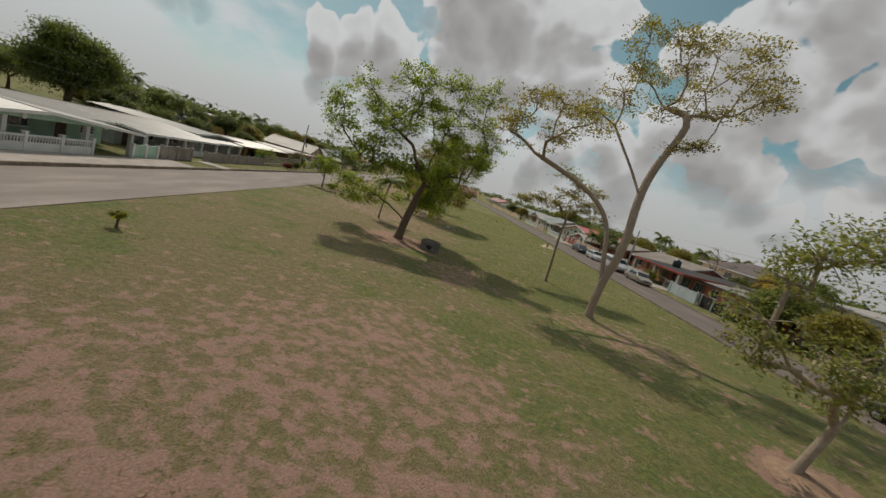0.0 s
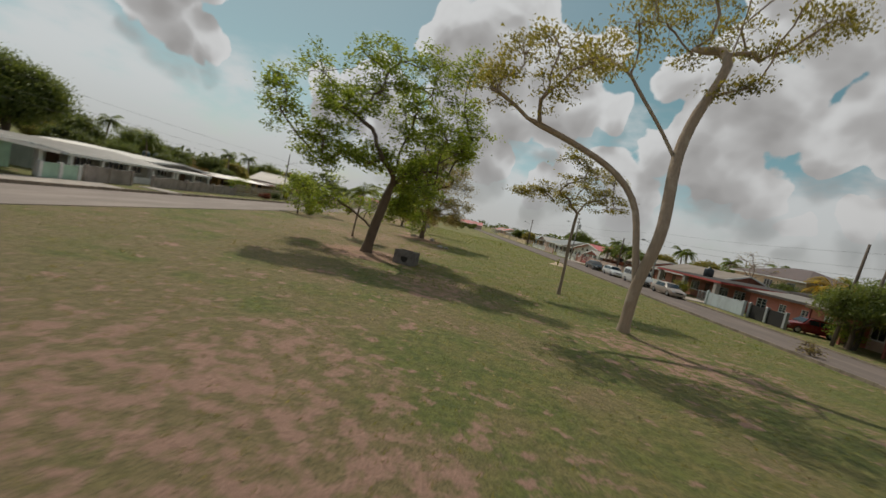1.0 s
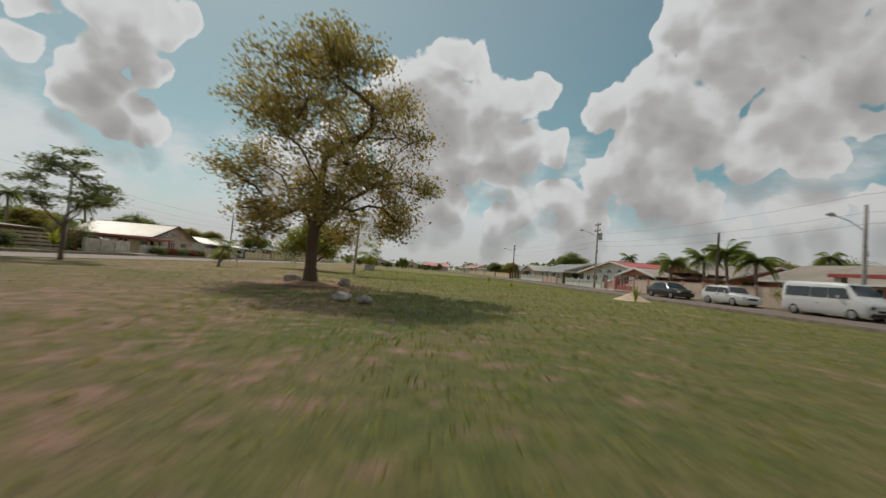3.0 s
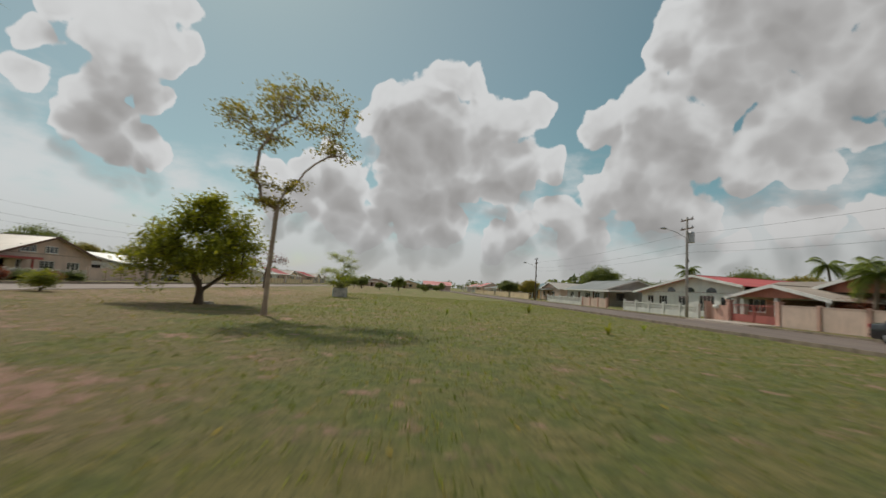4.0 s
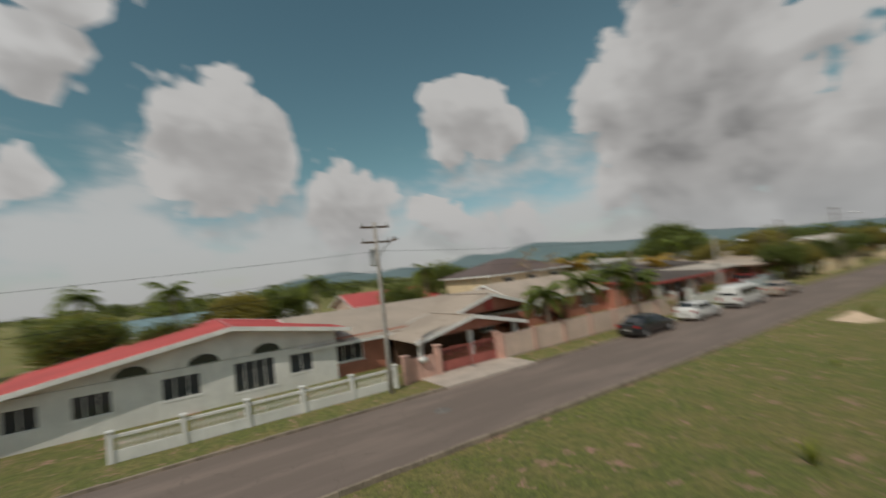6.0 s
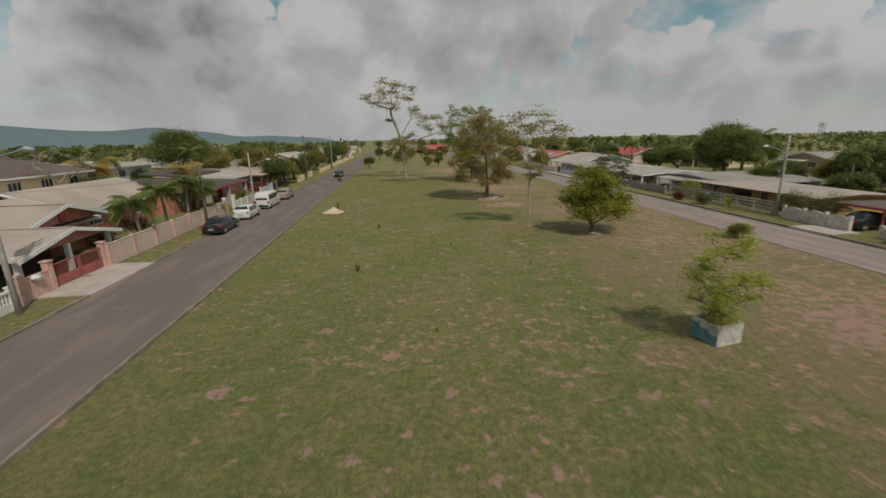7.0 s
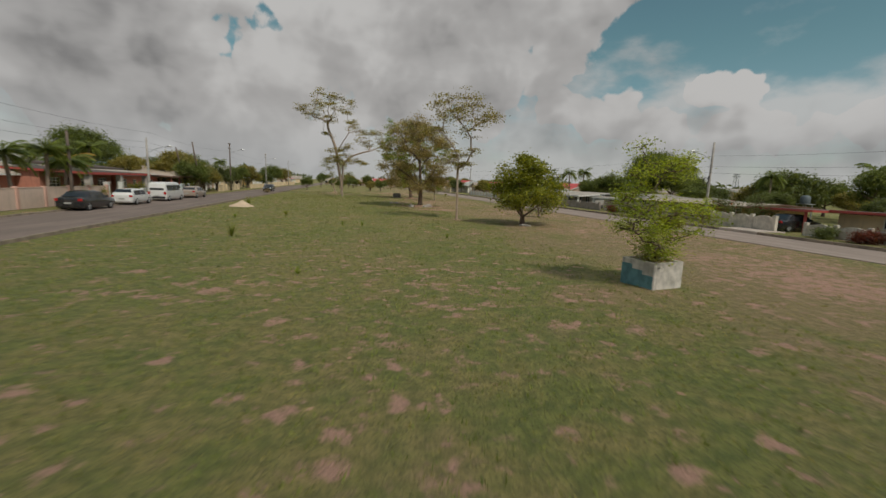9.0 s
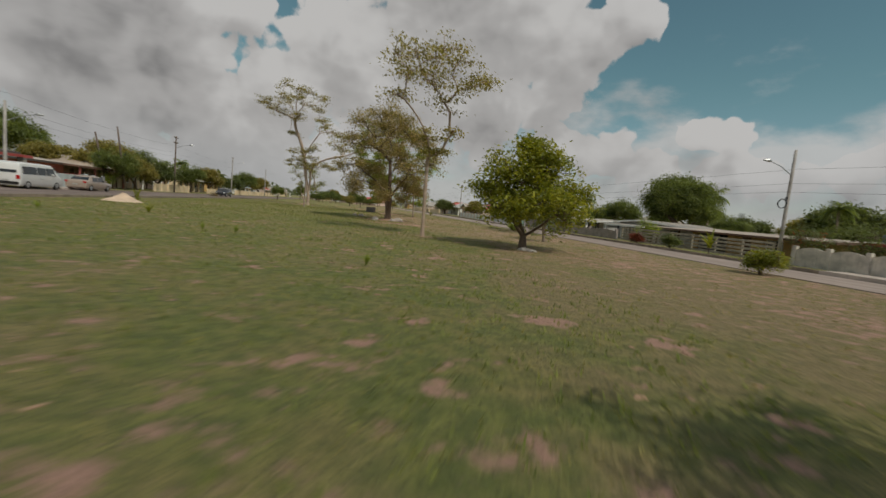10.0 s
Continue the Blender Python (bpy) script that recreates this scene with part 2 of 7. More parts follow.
def painted(name, colour, rough=0.7, dirt=0.25, scale=1.0, grain=0.15):
    """Painted masonry, plaster or board with stains, streaks and fine grain."""
    m, t, b = material(name, rough)
    p = place(t)
    big = noise_out(t, p, 0.9 * scale, 5)
    streak = noise_out(t, scaled(t, p, (3.0, 3.0, 0.35)), 1.6 * scale, 4)
    fine = noise_out(t, p, 45 * scale, 3)
    c = mix(t, steps(t, big, 0.35, 0.7), shade(colour, 1.04), shade(colour, 1 - dirt))
    c = mix(t, steps(t, streak, 0.55, 0.75), c, shade(colour, 1 - 1.4 * dirt))
    t.links.new(c, b.inputs["Base Color"])
    bump(t, b, fine, grain, 0.01)
    return m


def metal_paint(name, colour, rough=0.25, coat=0.6):
    m, t, b = material(name, rough, 0.0)
    b.inputs["Coat Weight"].default_value = coat
    b.inputs["Coat Roughness"].default_value = 0.06
    p = t.nodes.new("ShaderNodeTexCoord").outputs["Object"]
    dust = noise_out(t, p, 2.5, 5)
    t.links.new(mix(t, steps(t, dust, 0.45, 0.8), colour, tuple(0.85 * v + 0.15 * w for v, w in zip(colour, (0.35, 0.3, 0.24)))), b.inputs["Base Color"])
    return m


def plain(name, colour, rough=0.6, metal=0.0, vary=0.15, scale=6.0):
    m, t, b = material(name, rough, metal)
    p = t.nodes.new("ShaderNodeTexCoord").outputs["Object"]
    t.links.new(mix(t, noise_out(t, p, scale, 4), shade(colour, 1 + vary), shade(colour, 1 - vary)), b.inputs["Base Color"])
    return m


def sheet_roof(name, colour, rust=0.25, rough=0.45):
    m, t, b = material(name, rough, 0.0)
    p = place(t)
    stain = noise_out(t, scaled(t, p, (0.5, 2.2, 0.5)), 1.1, 6)
    big = noise_out(t, p, 0.25, 4)
    c = mix(t, steps(t, big, 0.35, 0.65), shade(colour, 1.06), shade(colour, 0.86))
    c = mix(t, steps(t, stain, 0.52, 0.78), c, tuple((1 - rust) * v + rust * w for v, w in zip(colour, (0.16, 0.10, 0.06))))
    t.links.new(c, b.inputs["Base Color"])
    bump(t, b, noise_out(t, p, 20, 2), 0.08, 0.01)
    return m


def leaf_material(name, young, old, gloss=0.5, through_light=0.42):
    m, t, b = material(name, gloss)
    g = t.nodes.new("ShaderNodeNewGeometry")
    c = mix(t, g.outputs["Random Per Island"], young, old)
    big = noise_out(t, g.outputs["Position"], 0.9, 2)
    c = mix(t, steps(t, big, 0.42, 0.7), c, shade(old, 0.8))
    t.links.new(c, b.inputs["Base Color"])
    tr = t.nodes.new("ShaderNodeBsdfTranslucent")
    t.links.new(mix(t, 1.0, c, (1.9, 1.8, 0.9), "MULTIPLY"), tr.inputs["Color"])
    mx = t.nodes.new("ShaderNodeMixShader")
    mx.inputs[0].default_value = through_light
    t.links.new(b.outputs[0], mx.inputs[1])
    t.links.new(tr.outputs[0], mx.inputs[2])
    t.links.new(mx.outputs[0], t.nodes["Material Output"].inputs[0])
    return m


def bark_material(name, colour, patch):
    m, t, b = material(name, 0.9)
    p = place(t)
    ridge = noise_out(t, scaled(t, p, (7, 7, 1.1)), 2.0, 5)
    big = noise_out(t, p, 1.7, 4)
    c = mix(t, ridge, shade(colour, 1.25), shade(colour, 0.65))
    c = mix(t, steps(t, big, 0.5, 0.7), c, patch)
    t.links.new(c, b.inputs["Base Color"])
    bump(t, b, ridge, 0.6, 0.03)
    return m


def glass_material(name, colour=(0.03, 0.035, 0.04)):
    m, t, b = material(name, 0.04)
    b.inputs["Base Color"].default_value = (*colour, 1)
    b.inputs["Specular IOR Level"].default_value = 0.7
    return m


def ground_material():
    m, t, b = material("park_ground", 0.95)
    p = place(t)
    flat = scaled(t, p, (1, 1, 0))
    wide = noise_out(t, flat, 0.06, 4, 0.6)
    mid = noise_out(t, flat, 0.33, 5, 0.62)
    small = noise_out(t, flat, 1.8, 8, 0.66)
    clump = noise_out(t, scaled(t, flat, (1.0, 1.0, 0.0)), 4.2, 6, 0.66)
    fine = noise_out(t, flat, 19, 5, 0.72)
    split = node(t, "ShaderNodeSeparateXYZ")
    t.links.new(flat, split.inputs[0])
    soil = mix(t, steps(t, fine, 0.35, 0.68), (0.565, 0.335, 0.250), (0.365, 0.220, 0.158))

    def total(*terms):
        out = None
        for v in terms:
            if out is None:
                out = v
                continue
            n = node(t, "ShaderNodeMath", operation="ADD")
            t.links.new(out, n.inputs[0])
            t.links.new(v, n.inputs[1])
            out = n.outputs[0]
        return out

    def times(v, k):
        n = node(t, "ShaderNodeMath", operation="MULTIPLY")
        t.links.new(v, n.inputs[0])
        n.inputs[1].default_value = k
        return n.outputs[0]

    worn = []
    # trodden dry areas of the park: centre, half-axes, strength
    for x, y, rx, ry, k in ((2.5, 2.5, 9.0, 9.0, 0.15), (-6.0, 76.0, 8.0, 38.0, 0.07), (-2.0, 93.0, 6.0, 8.0, 0.07), (2.0, 40.0, 9.0, 9.0, 0.10), (6.5, 21.0, 3.0, 4.0, 0.10), (17.0, 16.0, 5.0, 4.0, 0.1), (-3.0, 98.0, 6.0, 9.0, 0.06), (3.0, 27.1, 3.2, 3.0, 0.3), (17.7, 4.9, 2.2, 1.8, 0.4), (5.3, 52.5, 3.6, 3.2, 0.3), (4.5, 58.5, 3.0, 2.2, 0.22)):
        n = node(t, "ShaderNodeVectorMath", operation="SUBTRACT")
        t.links.new(flat, n.inputs[0])
        n.inputs[1].default_value = (x, y, 0)
        l = node(t, "ShaderNodeVectorMath", operation="LENGTH")
        t.links.new(scaled(t, n.outputs[0], (1 / rx, 1 / ry, 0)), l.inputs[0])
        worn.append(times(steps(t, l.outputs["Value"], 1.25, 0.35), k))
    # driest along the middle of the far half, greener towards both roads
    offset = node(t, "ShaderNodeMath", operation="ADD")
    t.links.new(split.outputs[0], offset.inputs[0])
    offset.inputs[1].default_value = 2.0
    off = node(t, "ShaderNodeMath", operation="ABSOLUTE")
    t.links.new(offset.outputs[0], off.inputs[0])
    across = node(t, "ShaderNodeClamp", Min=0.0, Max=22.0)
    t.links.new(off.outputs[0], across.inputs["Value"])
    lean = node(t, "ShaderNodeMath", operation="MULTIPLY_ADD")
    t.links.new(across.outputs[0], lean.inputs[0])
    lean.inputs[1].default_value, lean.inputs[2].default_value = -0.020, 0.17
    drier = node(t, "ShaderNodeMath", operation="ADD")
    t.links.new(lean.outputs[0], drier.inputs[0])
    t.links.new(total(mid, *[times(w, 1.2) for w in worn]), drier.inputs[1])
    drift = noise_out(t, flat, 0.16, 5, 0.6)
    patchy = noise_out(t, flat, 0.85, 6, 0.62)
    lush = mix(t, steps(t, clump, 0.36, 0.64), (0.242, 0.254, 0.062), (0.128, 0.156, 0.037))
    thin = mix(t, steps(t, clump, 0.36, 0.64), (0.330, 0.276, 0.096), (0.205, 0.188, 0.058))
    fresh = mix(t, steps(t, total(patchy, times(drift, 0.6)), 0.66, 0.94), lush, thin)
    straw = mix(t, steps(t, clump, 0.34, 0.64), (0.370, 0.272, 0.138), (0.250, 0.198, 0.086))
    grass = mix(t, steps(t, total(drier.outputs[0], times(drift, 0.7)), 0.76, 1.02), fresh, straw)
    grass = mix(t, steps(t, fine, 0.48, 0.66), grass, (0.092, 0.100, 0.038))
    # bare spots with a ragged edge, in more numbers where the ground is worn
    dry = steps(t, total(times(wide, 0.35), times(small, 1.0), times(mid, 0.25), times(clump, 0.22), *worn), 0.975, 1.10)
    wob = node(t, "ShaderNodeTexNoise", Scale=2.6, Detail=5.0)
    t.links.new(flat, wob.inputs["Vector"])

    def bare(scale, chance, lo, hi):
        ragged = node(t, "ShaderNodeVectorMath", operation="ADD")
        t.links.new(flat, ragged.inputs[0])
        t.links.new(scaled(t, wob.outputs["Color"], (0.95 / scale, 0.95 / scale, 0)), ragged.inputs[1])
        cells = node(t, "ShaderNodeTexVoronoi", Scale=scale)
        t.links.new(ragged.outputs[0], cells.inputs["Vector"])
        pick = node(t, "ShaderNodeSeparateColor")
        t.links.new(cells.outputs["Color"], pick.inputs[0])
        return steps(t, total(cells.outputs["Distance"], times(pick.outputs[0], chance), times(clump, 0.55), times(fine, 0.12), times(drift, -0.25)), hi, lo)

    def either(p, q):
        n = node(t, "ShaderNodeMath", operation="MAXIMUM")
        t.links.new(p, n.inputs[0])
        t.links.new(q, n.inputs[1])
        return n.outputs[0]

    dry = either(dry, either(bare(0.70, 0.62, 0.36, 0.55), bare(1.35, 0.50, 0.36, 0.58)))
    c = mix(t, dry, grass, soil)
    t.links.new(c, b.inputs["Base Color"])
    bump(t, b, total(times(small, 1.6), times(clump, 1.2), fine), 1.0, 0.08)
    return m


def road_material(name, colour):
    m, t, b = material(name, 0.85)
    p = place(t)
    fine = noise_out(t, p, 60, 3)
    big = noise_out(t, scaled(t, p, (0.8, 0.12, 1)), 1.2, 5)
    crack = node(t, "ShaderNodeTexVoronoi", feature="DISTANCE_TO_EDGE", Scale=0.35)
    warped = node(t, "ShaderNodeVectorMath", operation="ADD")
    t.links.new(p, warped.inputs[0])
    wob = node(t, "ShaderNodeTexNoise", Scale=1.5, Detail=4.0)
    t.links.new(p, wob.inputs["Vector"])
    t.links.new(wob.outputs["Color"], warped.inputs[1])
    t.links.new(warped.outputs[0], crack.inputs["Vector"])
    c = mix(t, fine, shade(colour, 1.2), shade(colour, 0.8))
    c = mix(t, steps(t, big, 0.4, 0.7), c, shade(colour, 1.35))
    c = mix(t, steps(t, crack.outputs["Distance"], 0.0, 0.006), shade(colour, 0.8), c)
    t.links.new(c, b.inputs["Base Color"])
    bump(t, b, fine, 0.3, 0.01)
    return m


M = {
    "ground": ground_material(),
    "road": road_material("asphalt", (0.175, 0.135, 0.115)),
    "road_pale": road_material("worn_asphalt", (0.28, 0.222, 0.190)),
    "kerb": painted("kerb_concrete", (0.31, 0.25, 0.19), 0.9, 0.35, 2.0),
    "concrete": painted("concrete", (0.44, 0.40, 0.36), 0.9, 0.25, 1.5),
    "slab": painted("driveway_concrete", (0.52, 0.44, 0.38), 0.9, 0.2),
    "white": painted("white_paint", (0.74, 0.73, 0.70), 0.6, 0.12),
    "cream": painted("cream_wall", (0.78, 0.62, 0.41), 0.75, 0.15),
    "mint": painted("mint_wall", (0.42, 0.60, 0.47), 0.75, 0.15),
    "grey_wall": painted("grey_wall", (0.50, 0.48, 0.45), 0.8, 0.2),
    "pink": painted("pink_wall", (0.62, 0.38, 0.31), 0.8, 0.18),
    "blush": painted("blush_wall", (0.66, 0.50, 0.42), 0.8, 0.15),
    "terracotta": painted("terracotta_wall", (0.48, 0.20, 0.14), 0.8, 0.2),
    "salmon": painted("salmon_wall", (0.66, 0.24, 0.18), 0.75, 0.18),
    "red": painted("red_paint", (0.42, 0.07, 0.06), 0.55, 0.2),
    "rust_red": painted("gate_red", (0.40, 0.12, 0.10), 0.6, 0.25),
    "ochre": painted("ochre_wall", (0.50, 0.31, 0.12), 0.8, 0.15),
    "stone": painted("pale_stone", (0.62, 0.56, 0.48), 0.9, 0.3, 2.0, 0.4),
    "block": painted("block_wall", (0.36, 0.31, 0.28), 0.9, 0.3, 1.5, 0.3),
    "plank": painted("weathered_plank", (0.46, 0.40, 0.31), 0.85, 0.35, 2.0, 0.3),
    "blue_grey": painted("blue_grey_wall", (0.50, 0.55, 0.57), 0.8, 0.15),
    "teal": painted("teal_wall", (0.10, 0.42, 0.42), 0.7, 0.2),
    "dark": plain("dark_opening", (0.025, 0.022, 0.02), 0.8),
    "wood": painted("dark_wood", (0.16, 0.09, 0.06), 0.75, 0.3, 3.0, 0.3),
    "trim": painted("white_trim", (0.80, 0.79, 0.76), 0.5, 0.1),
    "roof_white": sheet_roof("white_sheet", (0.42, 0.375, 0.33), 0.18),
    "roof_grey": sheet_roof("grey_sheet", (0.40, 0.41, 0.40), 0.25),
    "roof_beige": sheet_roof("beige_sheet", (0.42, 0.345, 0.285), 0.22),
    "roof_red": sheet_roof("red_sheet", (0.52, 0.09, 0.085), 0.12),
    "roof_dark": sheet_roof("rusty_dark_sheet", (0.10, 0.08, 0.07), 0.4),
    "roof_brown": sheet_roof("brown_tile", (0.15, 0.098, 0.083), 0.2),
    "roof_blue": sheet_roof("blue_green_sheet", (0.20, 0.30, 0.33), 0.2),
    "glass": glass_material("window_glass"),
    "pole_wood": bark_material("pole_wood", (0.16, 0.12, 0.095), (0.12, 0.10, 0.085)),
    "pole_grey": painted("pole_grey", (0.42, 0.39, 0.36), 0.8, 0.25, 3.0),
    "steel": plain("galvanised_steel", (0.45, 0.46, 0.47), 0.45, 0.6),
    "wire": plain("wire", (0.03, 0.03, 0.03), 0.6),
    "stained": painted("stained_concrete", (0.20, 0.18, 0.165), 0.9, 0.4, 3.0, 0.4),
    "tank": plain("black_plastic", (0.02, 0.025, 0.03), 0.35),
    "tank_grey": plain("weathered_tank", (0.11, 0.135, 0.15), 0.5),
    "leaf_mango": leaf_material("mango_leaves", (0.23, 0.265, 0.08), (0.105, 0.14, 0.045)),
    "tyre": plain("rubber", (0.02, 0.02, 0.02), 0.85),
    "rim": plain("alloy", (0.55, 0.55, 0.56), 0.3, 0.8),
    "lamp_red": plain("tail_lamp", (0.45, 0.02, 0.02), 0.15),
    "lamp_clear": plain("head_lamp", (0.75, 0.76, 0.78), 0.08),
    "plate": plain("number_plate", (0.4, 0.4, 0.38), 0.5),
    "black_trim": plain("black_trim", (0.02, 0.02, 0.02), 0.5),
    "car_black": metal_paint("black_car_paint", (0.012, 0.014, 0.018)),
    "car_white": metal_paint("white_car_paint", (0.72, 0.72, 0.71)),
    "car_beige": metal_paint("beige_car_paint", (0.36, 0.29, 0.24), 0.3),
    "car_red": metal_paint("red_car_paint", (0.22, 0.02, 0.02)),
    "car_grey": metal_paint("grey_car_paint", (0.16, 0.19, 0.21)),
    "bark_grey": bark_material("grey_bark", (0.30, 0.23, 0.18), (0.38, 0.31, 0.25)),
    "bark_brown": bark_material("brown_bark", (0.15, 0.105, 0.075), (0.11, 0.08, 0.06)),
    "bark_pale": bark_material("pale_bark", (0.38, 0.29, 0.22), (0.46, 0.37, 0.29)),
    "leaf_green": leaf_material("green_leaves", (0.35, 0.40, 0.08), (0.155, 0.21, 0.045), 0.5, 0.52),
    "leaf_olive": leaf_material("olive_leaves", (0.38, 0.32, 0.10), (0.20, 0.185, 0.06)),
    "leaf_brown": leaf_material("dry_leaves", (0.41, 0.32, 0.165), (0.24, 0.21, 0.09)),
    "leaf_yellow": leaf_material("yellow_green_leaves", (0.37, 0.36, 0.035), (0.15, 0.18, 0.03)),
    "leaf_lime": leaf_material("lime_leaves", (0.42, 0.46, 0.05), (0.20, 0.26, 0.03)),
    "leaf_pale": leaf_material("pale_olive_leaves", (0.36, 0.36, 0.11), (0.15, 0.175, 0.06)),
    "tuft_dry": leaf_material("dry_grass", (0.36, 0.31, 0.12), (0.20, 0.20, 0.07), 0.8),
    "tuft_green": leaf_material("fresh_grass", (0.27, 0.30, 0.08), (0.15, 0.19, 0.05), 0.8),
    "leaf_dark": leaf_material("dark_leaves", (0.18, 0.21, 0.075), (0.085, 0.11, 0.042)),
    "leaf_palm": leaf_material("palm_fronds", (0.26, 0.31, 0.09), (0.13, 0.17, 0.05)),
    "leaf_dry_palm": leaf_material("yellow_fronds", (0.50, 0.38, 0.10), (0.34, 0.24, 0.06)),
    "leaf_red": leaf_material("red_leaves", (0.25, 0.05, 0.04), (0.12, 0.05, 0.03)),
    "petal": leaf_material("red_petals", (0.55, 0.05, 0.05), (0.32, 0.03, 0.03)),
    "soil": painted("bare_soil", (0.42, 0.265, 0.175), 0.95, 0.3, 3.0, 0.5),
    "sand": painted("sand_heap", (0.66, 0.50, 0.36), 0.95, 0.15, 3.0, 0.4),
    "pot_side": painted("weathered_planter", (0.58, 0.54, 0.49), 0.9, 0.4, 3.0, 0.3),
    "pot_blue": painted("planter_teal_paint", (0.13, 0.27, 0.30), 0.85, 0.35, 4.0, 0.3),
}

# ---- mesh helpers ----
rnd = random.Random(7)


def part(name, bm, mat, parent=None, label="", smooth=False):
    me = bpy.data.meshes.new(name)
    bm.to_mesh(me)
    bm.free()
    me.materials.append(M[mat] if isinstance(mat, str) else mat)
    if smooth:
        me.polygons.foreach_set("use_smooth", [True] * len(me.polygons))
    ob = new(name, me)
    if parent is not None:
        ob.parent = parent
    if label:
        ob["label"] = label
    return ob


def soup(name, verts, faces, mat, parent=None, label="", smooth=False):
    """A mesh object straight from arrays, for foliage and other joined rest."""
    me = bpy.data.meshes.new(name)
    me.from_pydata([tuple(v) for v in np.asarray(verts).tolist()], [], np.asarray(faces).tolist() if not isinstance(faces, list) else faces)
    me.materials.append(M[mat] if isinstance(mat, str) else mat)
    if smooth:
        me.polygons.foreach_set("use_smooth", [True] * len(me.polygons))
    ob = new(name, me)
    if parent is not None:
        ob.parent = parent
    if label:
        ob["label"] = label
    return ob


def thing(name, m, label, category, group="", kind=""):
    ob = new(name)
    ob.empty_display_size = 0.2
    ob.matrix_world = m
    return tagged(ob, label, category, group, kind)


def box(bm, x0, x1, y0, y1, z0, z1):
    v = [bm.verts.new((x, y, z)) for x in (x0, x1) for y in (y0, y1) for z in (z0, z1)]
    for f in ((0, 1, 3, 2), (4, 6, 7, 5), (0, 4, 5, 1), (2, 3, 7, 6), (0, 2, 6, 4), (1, 5, 7, 3)):
        bm.faces.new([v[i] for i in f])
    return v


def slanted(bm, pts, thick):
    """A slab under four corner points."""
    top = [bm.verts.new(p) for p in pts]
    low = [bm.verts.new((p[0], p[1], p[2] - thick)) for p in pts]
    bm.faces.new(top)
    bm.faces.new(low[::-1])
    for i in range(len(pts)):
        j = (i + 1) % len(pts)
        bm.faces.new((top[j], top[i], low[i], low[j]))


def beam(bm, a, b, w, h=None):
    """A square bar from a to b."""
    a, b = Vector(a), Vector(b)
    h = w if h is None else h
    d = (b - a).normalized()
    side = d.cross(Vector((0, 0, 1)))
    side = Vector((1, 0, 0)) if side.length < 1e-3 else side.normalized()
    up = side.cross(d).normalized()
    rings = []
    for p in (a, b):
        rings.append([bm.verts.new(p + side * (sx * w / 2) + up * (sz * h / 2)) for sx, sz in ((-1, -1), (1, -1), (1, 1), (-1, 1))])
    for i in range(4):
        j = (i + 1) % 4
        bm.faces.new((rings[0][i], rings[0][j], rings[1][j], rings[1][i]))
    bm.faces.new(rings[0][::-1])
    bm.faces.new(rings[1])


def tube(bm, pts, radii, n=8, caps=True):
    """A tapered tube along points."""
    rings, last = [], None
    for i, p in enumerate(pts):
        p = Vector(p)
        d = (Vector(pts[min(i + 1, len(pts) - 1)]) - Vector(pts[max(i - 1, 0)])).normalized()
        ref = last if last is not None else (Vector((1, 0, 0)) if abs(d.x) < 0.9 else Vector((0, 1, 0)))
        s = (ref - d * ref.dot(d)).normalized()
        last = s
        u = d.cross(s)
        rings.append([bm.verts.new(p + (s * math.cos(a) + u * math.sin(a)) * radii[i]) for a in (2 * math.pi * k / n for k in range(n))])
    for a, b in zip(rings, rings[1:]):
        for k in range(n):
            bm.faces.new((a[k], a[(k + 1) % n], b[(k + 1) % n], b[k]))
    if caps:
        bm.faces.new(rings[0][::-1])
        bm.faces.new(rings[-1])


def B(*boxes):
    bm = bmesh.new()
    for b in boxes:
        box(bm, *b)
    return bm


def rounded(bm, w=0.02, seg=2):
    bmesh.ops.bevel(bm, geom=list(bm.edges), offset=w, segments=seg, affect="EDGES")
    return bm


# ---- ground, roads, kerbs ----
ROAD_R0, ROAD_R1 = 28.1, 34.3       # asphalt of the road along the parked cars
ROAD_L0, ROAD_L1 = -16.4, -10.6     # asphalt of the other road
Y_NEAR, Y_FAR = -260.0, 420.0


def park_height(x, y):
    if not (ROAD_L0 < x < ROAD_R1):
        return 0.0
    edge = min(1.0, max(0.0, min(x - ROAD_L1, ROAD_R0 - x) / 2.5))
    return edge * (0.05 * noise.noise((x * 0.35, y * 0.35, 0)) + 0.10 * noise.noise((x * 0.07, y * 0.07, 3)))


def ground():
    xs = [-2600, -900, -300, -90, -45, -24, ROAD_L0] + [ROAD_L0 + 0.6 * i for i in range(1, int((ROAD_R1 - ROAD_L0) / 0.6))] + [ROAD_R1, 42, 60, 110, 320, 900, 2600]
    ys = [-2600, -900, -320, -150, -70] + [-40 + 0.8 * i for i in range(int(200 / 0.8))] + [165, 200, 260, 420, 900, 2600]
    verts = [(x, y, park_height(x, y) if -39 < y < 158 else 0.0) for y in ys for x in xs]
    n = len(xs)
    faces = [(j * n + i, j * n + i + 1, (j + 1) * n + i + 1, (j + 1) * n + i) for j in range(len(ys) - 1) for i in range(n - 1)]
    ob = soup("ground", verts, faces, "ground", smooth=True)
    tagged(ob, "dry mown grass park with bare sandy soil showing through", "ground", kind="structure")


ground()


